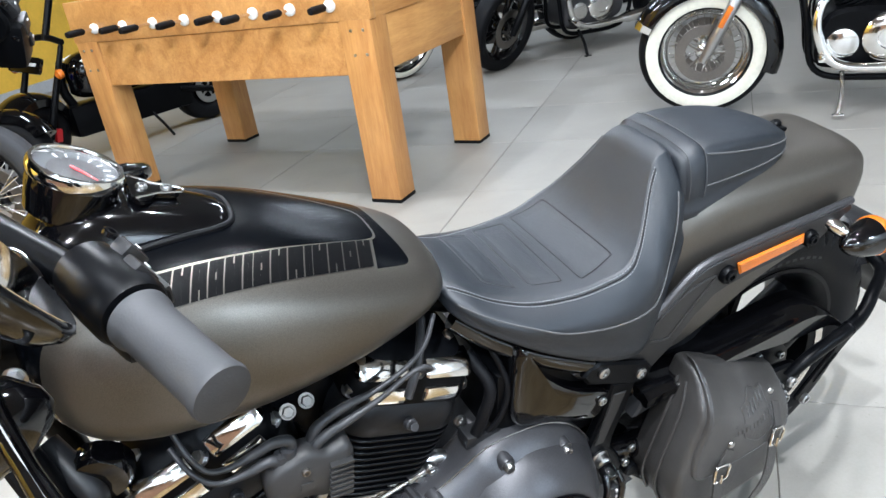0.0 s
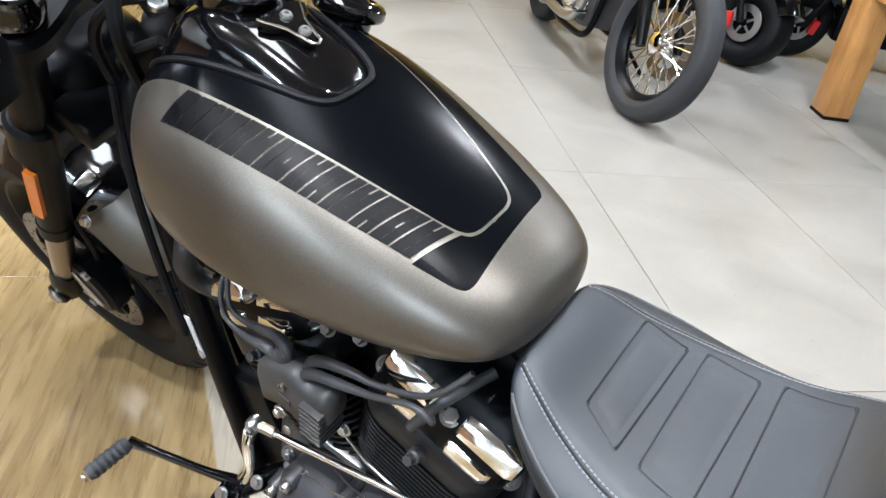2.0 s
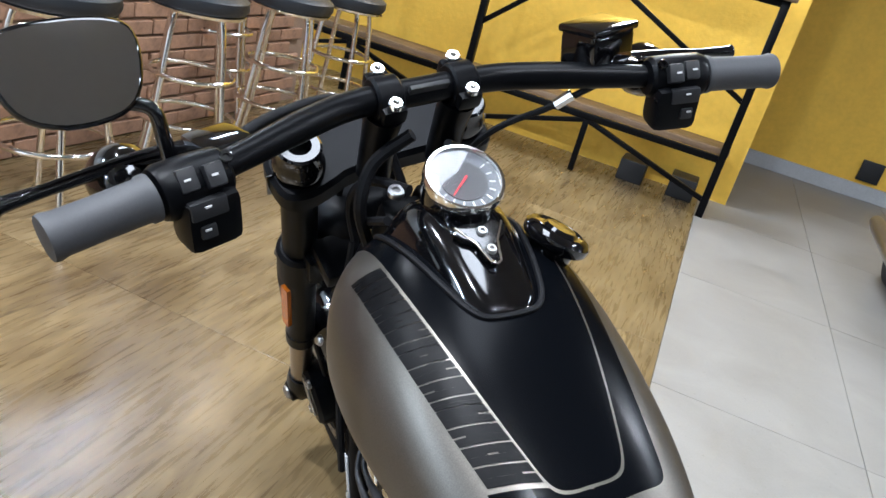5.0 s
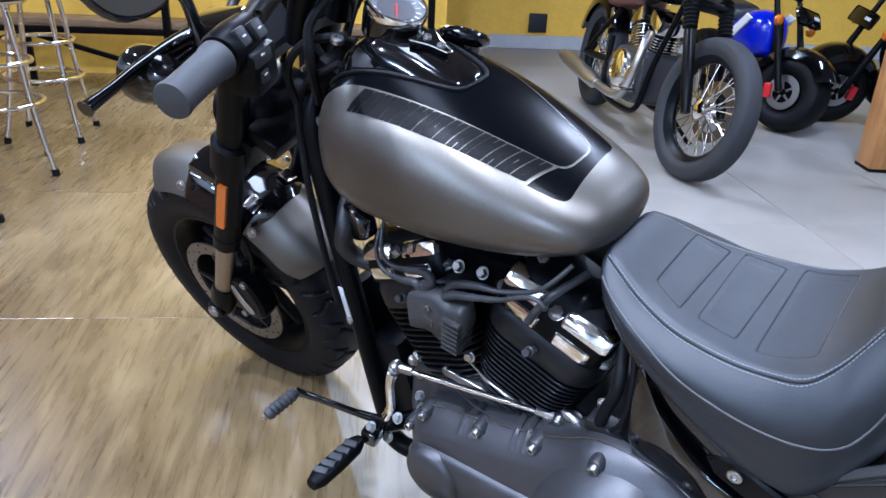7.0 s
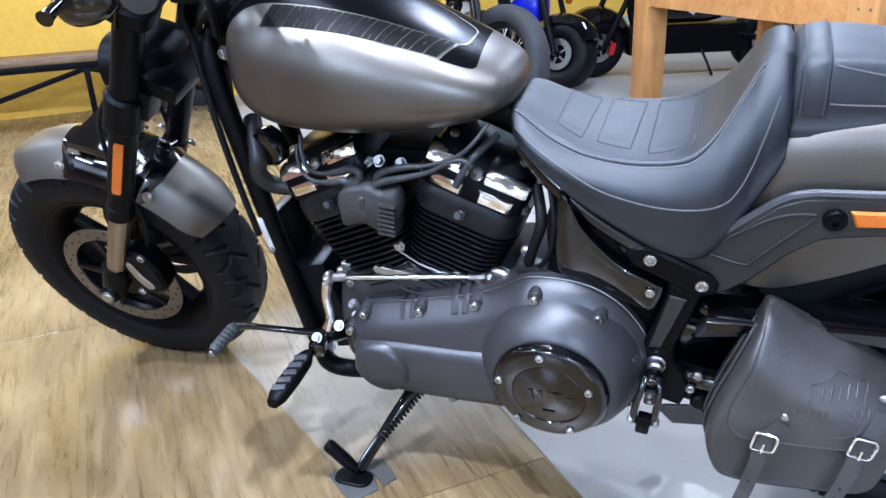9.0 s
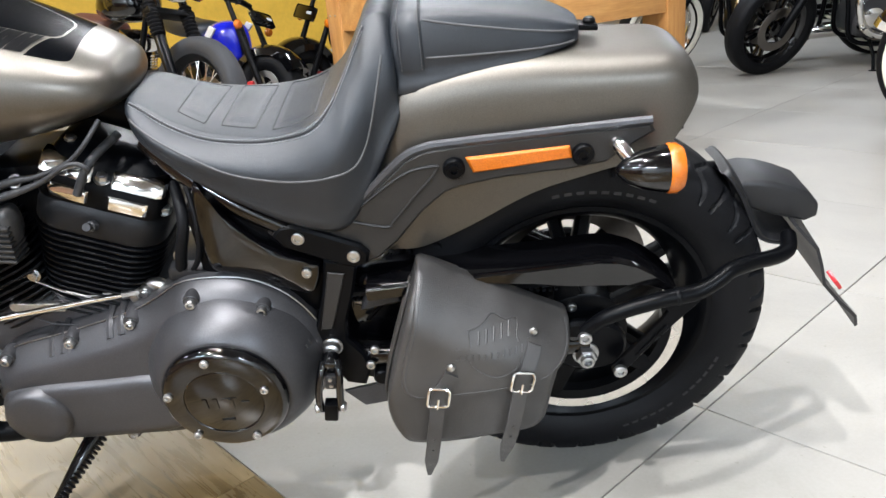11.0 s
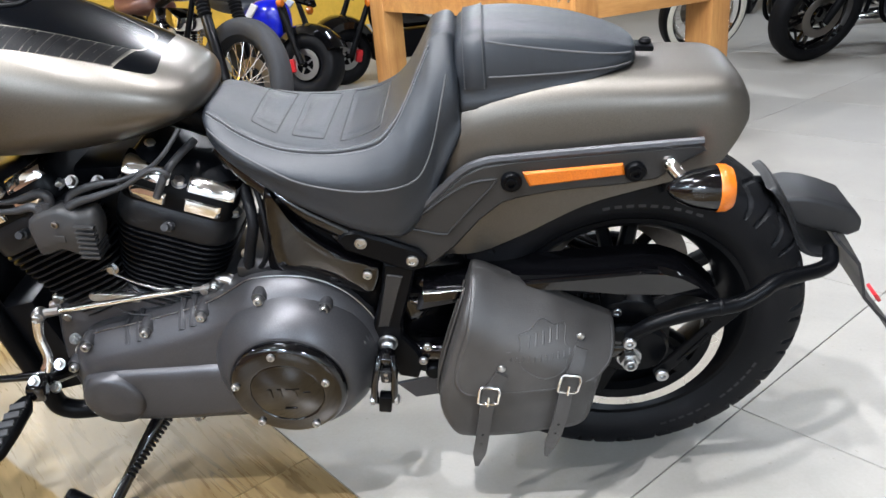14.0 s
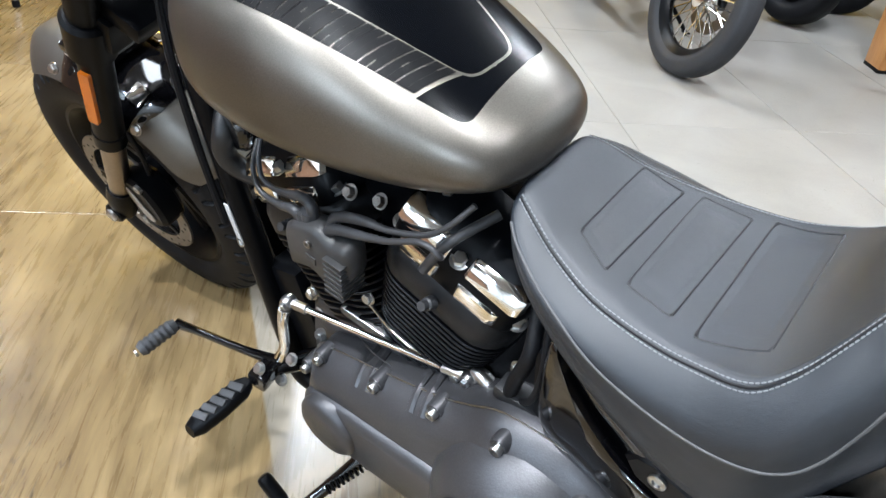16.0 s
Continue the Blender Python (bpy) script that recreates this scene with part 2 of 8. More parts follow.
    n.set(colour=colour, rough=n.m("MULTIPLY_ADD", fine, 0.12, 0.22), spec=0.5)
    n.bump(n.m("SUBTRACT", fine, crack), 0.08, 0.0005)
    return n.mat


def stone(name):
    """Honed pale floor tile with clouds, faint veins and scuffs."""
    n = Nodes(name)
    tc = n.add("ShaderNodeTexCoord")
    info = n.add("ShaderNodeObjectInfo")
    off = n.add("ShaderNodeVectorMath", operation="MULTIPLY_ADD")
    n.tree.links.new(info.outputs["Random"], off.inputs[0])
    off.inputs[1].default_value = (9.1, 4.7, 0)
    n.tree.links.new(tc.outputs["Object"], off.inputs[2])
    cloud, fine, vein = n.noise(off.outputs[0], 3.2, 6, 0.6, 0.6), n.noise(off.outputs[0], 140, 3), n.noise(off.outputs[0], 4.5, 8, 0.7, 1.4)
    g = n.m("ADD", n.m("MULTIPLY", cloud, 0.8), n.m("MULTIPLY", fine, 0.2))
    colour = n.ramp(g, [(0.32, (0.222, 0.211, 0.191)), (0.5, (0.260, 0.248, 0.225)), (0.68, (0.293, 0.281, 0.257))])
    thin = n.ramp(n.m("ABSOLUTE", n.m("SUBTRACT", vein, 0.5)), [(0.0, (1, 1, 1)), (0.006, (0, 0, 0))])
    gate = n.ramp(n.noise(off.outputs[0], 2.6, 2), [(0.56, (0, 0, 0)), (0.66, (1, 1, 1))])
    colour = n.mix(n.m("MULTIPLY", n.m("MULTIPLY", thin, gate), 0.4), colour, (0.2, 0.18, 0.15))
    speck = n.ramp(n.noise(off.outputs[0], 55, 2, 0.5), [(0.70, (0, 0, 0)), (0.74, (1, 1, 1))])
    colour = n.mix(n.m("MULTIPLY", speck, 0.35), colour, (0.15, 0.135, 0.11))
    scuff = n.ramp(n.noise(off.outputs[0], 11, 6, 0.7, 3.0), [(0.60, (0, 0, 0)), (0.72, (1, 1, 1))])
    colour = n.mix(n.m("MULTIPLY", scuff, 0.15), colour, (0.17, 0.16, 0.14))
    n.set(colour=colour, rough=n.m("MULTIPLY_ADD", cloud, 0.25, 0.32), spec=0.4)
    n.bump(fine, 0.08, 0.0004)
    return n.mat


PAINT_TANK = denim("satin_grey_and_black_tank_paint", True)
PAINT = denim("satin_grey_paint", False)
BLACK_SATIN = plain("satin_black_powder_coat", (0.0018, 0.0020, 0.0026), 0.34, 0.0, 300, 0.2, 0.0002, spec=0.09)
FIN = plain("black_fin_enamel", (0.0024, 0.0026, 0.0034), 0.32, 0.0, 300, 0.2, 0.0002, spec=0.15)
HEAD = plain("dark_head_casting", (0.010, 0.0103, 0.0115), 0.40, 0.2, 420, 0.25, 0.0004, spec=0.22)
BLACK_CAST = plain("wrinkled_dark_cast_metal", (0.052, 0.052, 0.056), 0.38, 0.55, 420, 0.25, 0.0005)
STRUT = plain("dark_painted_casting", (0.030, 0.029, 0.0285), 0.42, 0.4, 420, 0.2, 0.0003, spec=0.35)
BLACK_GLOSS = plain("gloss_black_enamel", (0.0014, 0.0014, 0.0018), 0.08, 0.0, 200, 0.1, 0.0, 0.3)
BLACK_MARK = plain("satin_black_marking", (0.0016, 0.0016, 0.0020), 0.4, 0.0, 300, 0.1, spec=0.08)
CHROME = plain("polished_chrome", (0.86, 0.85, 0.83), 0.09, 1.0, 40, 0.03)
STEEL = plain("zinc_plated_steel", (0.43, 0.43, 0.43), 0.3, 1.0, 160, 0.12)
BRONZE = plain("brushed_fork_tube_metal", (0.34, 0.29, 0.24), 0.3, 1.0, 120, 0.1)
DARK_STEEL = plain("dark_brake_disc_steel", (0.20, 0.185, 0.17), 0.36, 1.0, 140, 0.15)
RUBBER = plain("tyre_rubber", (0.0034, 0.0036, 0.0046), 0.55, 0.0, 240, 0.3, 0.0006, spec=0.15)
WORN_RUBBER = plain("greyed_tyre_rubber", (0.026, 0.027, 0.030), 0.62, 0.0, 240, 0.3, 0.0006, spec=0.25)
GRIP = plain("grey_grip_rubber", (0.03, 0.031, 0.034), 0.62, 0.0, 500, 0.15, 0.0003)
CABLE = plain("grey_cable_rubber", (0.028, 0.0285, 0.031), 0.42, 0.0, 200, 0.15, spec=0.35)
COIL_GREY = plain("dark_grey_moulded_plastic", (0.026, 0.0255, 0.026), 0.45, 0.0, 300, 0.15, 0.0004, spec=0.4)
SEAT = leather("black_seat_vinyl", (0.0088, 0.0116, 0.0160), 900, 0.0005, 0.44)
BAG = leather("oiled_black_leather", (0.034, 0.0325, 0.0315), 420, 0.0009, 0.36, 0.45)
THREAD = plain("grey_stitching_thread", (0.15, 0.155, 0.165), 0.7)
SEAM = plain("black_seam", (0.006, 0.0065, 0.008), 0.5, spec=0.3)
THREAD_DARK = plain("dark_stitching_thread", (0.06, 0.06, 0.062), 0.7)
PALE = plain("bright_pulley_metal", (0.74, 0.70, 0.64), 0.28, 1.0)
ORANGE = plain("amber_reflector_plastic", (0.46, 0.115, 0.004), 0.22, 0.0, 700, 0.45, 0.0010, 0.3)
RED = plain("red_enamel", (0.45, 0.01, 0.015), 0.3, 0.0, coat=0.4)
BLUE = plain("blue_enamel", (0.006, 0.012, 0.42), 0.2, 0.0, coat=0.6)
WHITE = plain("white_enamel", (0.72, 0.72, 0.7), 0.3, 0.0)
WHITEWALL = plain("cream_whitewall_rubber", (0.66, 0.64, 0.55), 0.5)
PLASTIC = plain("black_textured_plastic", (0.010, 0.0103, 0.0115), 0.46, 0.0, 300, 0.15, 0.0004, spec=0.4)
PADGREY = plain("dark_grey_sheet", (0.05, 0.05, 0.048), 0.6, 0.0, 90, 0.3, 0.0008)
SYMBOL = plain("pale_grey_symbol_print", (0.45, 0.45, 0.45), 0.5)
GOLD = plain("dull_bright_exhaust_metal", (0.46, 0.45, 0.43), 0.36, 1.0)
BROWN_SEAT = plain("brown_leather_saddle", (0.09, 0.035, 0.022), 0.45, 0.0, 200, 0.2, 0.0005)
DIAL = plain("dark_dial_face", (0.012, 0.013, 0.015), 0.5)
GREY_DIAL = plain("grey_dial_ring", (0.05, 0.055, 0.062), 0.45)
STONE = stone("pale_honed_floor_tile")
GROUT = plain("grey_brown_floor_joint", (0.11, 0.10, 0.085), 0.85)
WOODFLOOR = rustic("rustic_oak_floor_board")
PINE = timber("varnished_honey_pine", (0.56, 0.30, 0.10), (0.36, 0.16, 0.045), "x", 1.2, 0.33)
PINE_LEG = timber("varnished_honey_pine_leg", (0.50, 0.26, 0.085), (0.34, 0.15, 0.045), "z", 1.2, 0.33)
PLANK = timber("dark_weathered_plank", (0.22, 0.14, 0.075), (0.09, 0.055, 0.03), "x", 1.2, 0.5)
YELLOW = plain("yellow_textured_wall_paint", (0.72, 0.44, 0.045), 0.7, 0.0, 26, 0.1, 0.006)
WHITE_WALL = plain("pale_wall_paint", (0.62, 0.62, 0.61), 0.8, 0.0, 30, 0.05, 0.001)
SKIRT = plain("grey_skirting", (0.42, 0.43, 0.44), 0.4)
CEILING = plain("matt_grey_ceiling", (0.22, 0.21, 0.205), 0.9, 0.0, 20, 0.04)
BRICK = plain("brown_red_brick", (0.25, 0.145, 0.09), 0.8, 0.0, 40, 0.4, 0.002)
MORTAR = plain("brown_mortar", (0.21, 0.145, 0.10), 0.9, 0.0, 80, 0.2, 0.001)
glow = Nodes("lit_lamp_diffuser")
glow.set(colour=(0.9, 0.9, 0.9), glow=(1.0, 0.99, 0.98), glow_strength=9.0)
LAMP = glow.mat
mirror = Nodes("mirror_glass")
mirror.set(colour=(0.72, 0.72, 0.72), metal=1.0, rough=0.03)
MIRROR = mirror.mat
pane = Nodes("clear_instrument_glass")
pane.set(colour=(1, 1, 1), glass=1.0, rough=0.02, ior=1.48)
GLASS = pane.mat

# ---- mesh tools ----


def part(name, bm, mat, parent=None, label="", flat=False, angle=38.0, xf=None):
    """Links a bmesh as one mesh object under a thing or under a part."""
    if xf is not None:
        bm.transform(xf)
    bmesh.ops.recalc_face_normals(bm, faces=bm.faces)
    me = bpy.data.meshes.new(name)
    bm.to_mesh(me)
    bm.free()
    me.materials.append(mat)
    if not flat:
        me.polygons.foreach_set("use_smooth", [True] * len(me.polygons))
        me.set_sharp_from_angle(angle=radians(angle))
    ob = new(name, me)
    ob.parent = parent
    if label:
        ob["label"] = label
    return ob


def thing(name, label, category, m=Matrix(), group="", kind=""):
    ob = new(name)
    ob.empty_display_size = 0.1
    ob.matrix_world = m
    return tagged(ob, label, category, group, kind)


def V(*a):
    return Vector(a)


def across(d):
    """Two axes at right angles to d."""
    d = Vector(d).normalized()
    a = Vector((0, 0, 1)) if abs(d.z) < 0.9 else Vector((1, 0, 0))
    e = d.cross(a).normalized()
    return e, d.cross(e).normalized()


def loft(bm, rings, cap=True, closed=True):
    vs = [[bm.verts.new(p) for p in r] for r in rings]
    n = len(vs[0])
    for a, b in zip(vs, vs[1:]):
        for j in range(n if closed else n - 1):
            k = (j + 1) % n
            bm.faces.new((a[j], a[k], b[k], b[j]))
    if cap and closed:
        bm.faces.new(vs[0][::-1])
        bm.faces.new(vs[-1])
    return vs


def spline(pts, n, closed=False):
    """Points on a smooth curve through pts, n to each span."""
    pts = [Vector(p) for p in pts]
    out, m = [], len(pts)
    for i in range(m if closed else m - 1):
        if closed:
            a, b, c, d = (pts[(i + k) % m] for k in (-1, 0, 1, 2))
        else:
            a, b, c, d = pts[max(i - 1, 0)], pts[i], pts[i + 1], pts[min(i + 2, m - 1)]
        for s in range(n):
            t = s / n
            out.append(0.5 * ((2 * b) + (c - a) * t + (2 * a - 5 * b + 4 * c - d) * t * t + (3 * b - a - 3 * c + d) * t ** 3))
    if not closed:
        out.append(pts[-1])
    return out


def skin(bm, grid, su=4, sv=4, closed=True, cap=True):
    """A smooth surface through a grid of points: rings along the first index."""
    rows = [spline(r, sv, closed) for r in grid]
    cols = [spline([r[j] for r in rows], su) for j in range(len(rows[0]))]
    return loft(bm, [[c[i] for c in cols] for i in range(len(cols[0]))], cap, closed)


def tube(bm, pts, r, seg=12, n=6, smooth=True, cap=True):
    """A round bar along a curve; r is one radius or one for each point."""
    pts = [Vector(p) for p in pts]
    rs = r if isinstance(r, (list, tuple)) else [r] * len(pts)
    if smooth and len(pts) > 2:
        path = spline(pts, n)
        rad = [rs[min(i // n, len(rs) - 1)] + (rs[min(i // n + 1, len(rs) - 1)] - rs[min(i // n, len(rs) - 1)]) * (i % n) / n for i in range(len(path))]
    else:
        path, rad = pts, list(rs)
    d = (path[1] - path[0]).normalized()
    e, f = across(d)
    rings = []
    for i, p in enumerate(path):
        nd = (path[min(i + 1, len(path) - 1)] - path[max(i - 1, 0)]).normalized()
        e = (e - nd * e.dot(nd)).normalized()
        f = nd.cross(e)
        rings.append([p + (e * math.cos(2 * math.pi * k / seg) + f * math.sin(2 * math.pi * k / seg)) * rad[i] for k in range(seg)])
    return loft(bm, rings, cap)


def cyl(bm, a, b, r, r2=None, seg=20, bev=0.0):
    a, b = Vector(a), Vector(b)
    r2 = r if r2 is None else r2
    if bev:
        d = (b - a).normalized() * bev
        return tube(bm, [a, a + d, b - d, b], [r - bev, r, r2, r2 - bev], seg, smooth=False)
    return tube(bm, [a, b], [r, r2], seg, smooth=False)


def lathe(bm, prof, a, d, seg=40, cap=True, full=2 * math.pi):
    """Turns a profile of (radius, height along d) about the axis through a."""
    a, d = Vector(a), Vector(d).normalized()
    e, f = across(d)
    rings = [[a + d * h + (e * math.cos(full * k / seg) + f * math.sin(full * k / seg)) * max(r, 1e-4) for k in range(seg)] for r, h in prof]
    return loft(bm, rings, cap)


def box(bm, c, s, turn=(0, 0, 0), bev=0.0, seg=2):
    m = Matrix.LocRotScale(c, Euler([radians(t) for t in turn]), s)
    r = bmesh.ops.create_cube(bm, size=1, matrix=m)
    if bev:
        es = list({e for v in r["verts"] for e in v.link_edges})
        bmesh.ops.bevel(bm, geom=es, offset=bev, segments=seg, affect="EDGES", profile=0.6)


def plate(bm, outline, axis, lo, hi, bev=0.0):
    """A flat plate with an outline of (a, b) in the plane across axis, from lo to hi."""
    put = {"x": lambda a, b, h: (h, a, b), "y": lambda a, b, h: (a, h, b), "z": lambda a, b, h: (a, b, h)}[axis]
    c = (sum(p[0] for p in outline) / len(outline), sum(p[1] for p in outline) / len(outline))

    def inset(d):
        n, out = len(outline), []
        area = sum(outline[i][0] * outline[(i + 1) % n][1] - outline[(i + 1) % n][0] * outline[i][1] for i in range(n))
        s = 1 if area > 0 else -1
        for i in range(n):
            p, q, w = Vector(outline[i - 1]), Vector(outline[i]), Vector(outline[(i + 1) % n])
            d1, d2 = (q - p).normalized(), (w - q).normalized()
            nn = (Vector((-d1.y, d1.x)) + Vector((-d2.y, d2.x))).normalized() * s
            k = max(0.5, abs(nn.dot(Vector((-d1.y, d1.x)))))
            out.append(q + nn * d / k)
        return out
    if bev:
        i = inset(bev)
        rings = [[put(*p, lo) for p in i], [put(*p, lo + bev) for p in outline], [put(*p, hi - bev) for p in outline], [put(*p, hi) for p in i]]
    else:
        rings = [[put(*p, lo) for p in outline], [put(*p, hi) for p in outline]]
    return loft(bm, [[Vector(p) for p in r] for r in rings])


def rounded(w, h, r, n=5, cx=0.0, cy=0.0):
    """A rectangle with round corners, as an outline."""
    out = []
    for sx, sy, a0 in ((1, 1, 0), (-1, 1, 90), (-1, -1, 180), (1, -1, 270)):
        for k in range(n + 1):
            a = radians(a0 + 90 * k / n)
            out.append((cx + sx * (w / 2 - r) + r * math.cos(a), cy + sy * (h / 2 - r) + r * math.sin(a)))
    return out


def hexbolt(bm, p, d, r=0.007, h=0.006, washer=True):
    p, d = Vector(p), Vector(d).normalized()
    if washer:
        cyl(bm, p, p + d * 0.0015, r * 1.35, seg=16)
    tube(bm, [p, p + d * h * 0.85, p + d * h], [r, r, r * 0.85], 6, smooth=False)
    cyl(bm, p + d * h, p + d * (h + 0.0006), r * 0.45, seg=8)


def capbolt(bm, p, d, r=0.007, h=0.006):
    """A round socket-head bolt with its recess."""
    p, d = Vector(p), Vector(d).normalized()
    lathe(bm, [(r, 0), (r, h * 0.8), (r * 0.85, h), (r * 0.5, h), (r * 0.45, h * 0.45), (0, h * 0.45)], p, d, 14)


def drape(tree, pts, way, lift):
    """Moves points along way onto a surface and lifts them off it."""
    out = []
    for p in pts:
        hit, normal, *_ = tree.ray_cast(Vector(p) - Vector(way) * 0.5, Vector(way))
        if hit is None:
            hit, normal, *_ = tree.find_nearest(Vector(p))
        if normal.dot(Vector(way)) > 0:
            normal = -normal
        out.append(hit + normal * lift)
    return out

# ---- the large structure ----
from mathutils.bvhtree import BVHTree

TILE_U, TILE_V = 0.70, 1.177


def slab_mesh(name, w, h, mat, thick=0.012, bev=0.0025):
    bm = bmesh.new()
    plate(bm, [(-w / 2, -h / 2), (w / 2, -h / 2), (w / 2, h / 2), (-w / 2, h / 2)], "z", -thick, 0, bev)
    bmesh.ops.recalc_face_normals(bm, faces=bm.faces)
    me = bpy.data.meshes.new(name)
    bm.to_mesh(me)
    bm.free()
    me.materials.append(mat)
    return me


bm = bmesh.new()
plate(bm, [(-7, -8), (14, -8), (14, 9), (-7, 9)], "z", -0.2, -0.004)
floor = part("floor", bm, GROUT, None, flat=True)
floor.matrix_world = rpose(0, 0)
tagged(floor, "pale honed stone tile floor with dark joints beside rustic oak boards", "floor", kind="structure")


def showroom_wall(name, u0, v0, u1, v1, mat, label, h=CEIL, thick=0.12, z0=-0.05):
    a, b = V(u0, v0), V(u1, v1)
    d = (b - a).normalized()
    nrm = V(-d.y, d.x) * thick
    bm = bmesh.new()
    plate(bm, [tuple(a), tuple(b), tuple(b + nrm), tuple(a + nrm)], "z", z0, h)
    w = part(name, bm, mat, None, flat=True)
    w.matrix_world = rpose(0, 0)
    return tagged(w, label, "wall", kind="structure")


showroom_wall("wall_north", -6.0, 6.72, 12.0, 6.72, YELLOW, "yellow rough-plastered showroom wall")
showroom_wall("wall_bay", -0.32, 4.95, -6.0, 4.95, YELLOW, "yellow rough-plastered wall behind the steel rail", thick=-0.12)
showroom_wall("wall_west", -6.0, -6.6, -6.0, 6.72, WHITE_WALL, "plain pale showroom wall")
showroom_wall("wall_south", 12.0, -6.6, -6.0, -6.6, WHITE_WALL, "plain pale showroom wall")
showroom_wall("wall_east", 12.0, 6.72, 12.0, -6.6, WHITE_WALL, "plain pale showroom wall")
bm = bmesh.new()
plate(bm, [(-6.2, -6.8), (12.2, -6.8), (12.2, 6.9), (-6.2, 6.9)], "z", CEIL, CEIL + 0.1)
ceiling = part("ceiling", bm, CEILING, None, flat=True)
ceiling.matrix_world = rpose(0, 0)
tagged(ceiling, "plain grey matt showroom ceiling", "ceiling", kind="structure")
bm = bmesh.new()
plate(bm, [(-0.3, 6.68), (12, 6.68), (12, 6.72), (-0.3, 6.72)], "z", 0, 0.12, 0.004)
skirting = part("baseboard", bm, SKIRT, None)
skirting.matrix_world = rpose(0, 0)
tagged(skirting, "grey skirting along the yellow wall", "baseboard", kind="structure")

# lamp housings with lit diffusers
proto = None
# the added fill lamps get the same housings
for lu, lv, watts in LAMPS + FILL_WASH:
    if proto is None:
        proto = thing("ceiling_light", "long slim white ceiling light with a lit diffuser", "ceiling light", rpose(lu, lv, CEIL), "ceiling lights")
        bm = bmesh.new()
        for sx in (-1, 1):
            box(bm, (sx * 0.095, 0, -0.025), (0.02, 1.26, 0.05), bev=0.004)
        for sy in (-1, 1):
            box(bm, (0, sy * 0.62, -0.025), (0.17, 0.02, 0.05), bev=0.004)
        box(bm, (0, 0, -0.006), (0.17, 1.22, 0.008))
        part("housing", bm, WHITE, proto)
        bm = bmesh.new()
        box(bm, (0, 0, -0.035), (0.165, 1.21, 0.01), bev=0.003)
        part("diffuser", bm, LAMP, proto, "lit diffuser")
    else:
        copy_thing(proto, rpose(lu, lv, CEIL))

for k, (lu, lv, side, long) in enumerate([(u, v, 0.58, 1.18) for u, v, w in PANELS] + [(u, v, a, a) for u, v, w, a in SPOTS]):
    kind_of = "oblong" if long > side else "small square"
    panel = thing("ceiling_panel", kind_of + " white ceiling light with a lit diffuser", "ceiling light", rpose(lu, lv, CEIL), "ceiling lights")
    h = side / 2
    bm = bmesh.new()
    for s in (-1, 1):
        box(bm, (s * (h + 0.012), 0, -0.025), (0.02, long + 0.045, 0.05), bev=0.004)
        box(bm, (0, s * (long / 2 + 0.012), -0.025), (side, 0.02, 0.05), bev=0.004)
    box(bm, (0, 0, -0.006), (side, long, 0.008))
    part("housing", bm, WHITE, panel)
    bm = bmesh.new()
    box(bm, (0, 0, -0.035), (side, long, 0.01), bev=0.003)
    part("diffuser", bm, LAMP, panel, "lit diffuser")

# ---- the main motorcycle, upright in its own axes: x to the rear, y to its right ----
bike = thing("motorcycle", "satin grey and black cruiser motorcycle leaning on its side stand", "motorcycle", BIKE)
RAKE = radians(30)
STEER_TOP = V(-1.135, 0, 0.99)
STEER_DIR = V(math.sin(RAKE), 0, math.cos(RAKE))
STEER = Matrix.Translation(STEER_TOP) @ Matrix.Rotation(radians(6.5), 4, STEER_DIR) @ Matrix.Translation(-STEER_TOP)
STEER_BAR = Matrix.Translation((-0.024, 0, 1.0515)) @ Matrix.Rotation(radians(2.15), 4, "X") @ Matrix.Translation((0, 0, -1.05)) @ Matrix.Translation(STEER_TOP) @ Matrix.Rotation(radians(5.0), 4, STEER_DIR) @ Matrix.Translation(-STEER_TOP)
HANG = V(-1.2, 0, 0.86)
STEER = Matrix.Translation(HANG) @ Matrix.Rotation(radians(4.0), 4, "X") @ Matrix.Translation(-HANG) @ STEER


def section(w, zb, zw, zt, p_up, p_dn, n=24):
    """A closed outline, wide by w on both sides, of two half super-ellipses."""
    out = []
    for k in range(n):
        a = 2 * math.pi * k / n
        c, s = math.cos(a), math.sin(a)
        p = p_up if s >= 0 else p_dn
        y = math.copysign(abs(c) ** (2 / p), c) * w
        z = zw + (abs(s) ** (2 / p)) * ((zt - zw) if s >= 0 else -(zw - zb))
        out.append((y, z))
    return out


# fuel tank
TANK = [(-1.108, 0.012, 0.80, 0.82, 0.84), (-1.103, 0.055, 0.765, 0.815, 0.872), (-1.088, 0.095, 0.738, 0.81, 0.90), (-1.055, 0.131, 0.715, 0.805, 0.929),
        (-1.0, 0.152, 0.703, 0.798, 0.944), (-0.92, 0.157, 0.699, 0.79, 0.931), (-0.84, 0.151, 0.70, 0.785, 0.901), (-0.76, 0.137, 0.708, 0.78, 0.863),
        (-0.70, 0.119, 0.72, 0.775, 0.832), (-0.664, 0.102, 0.733, 0.77, 0.813), (-0.642, 0.082, 0.742, 0.769, 0.798), (-0.631, 0.054, 0.751, 0.768, 0.787), (-0.626, 0.014, 0.762, 0.768, 0.774)]
bm = bmesh.new()
skin(bm, [[V(x, y, z) for y, z in section(w, zb, zw, zt + (0.003 if -0.86 < x < -0.64 else 0.0), 2.38, 2.15)] for x, w, zb, zw, zt in TANK], 4, 3)
bmesh.ops.recalc_face_normals(bm, faces=bm.faces)
tank_tree = BVHTree.FromBMesh(bm)
tank = part("fuel_tank", bm, PAINT_TANK, bike, "satin grey fuel tank with a black top panel and a fine grey pinstripe", angle=60)

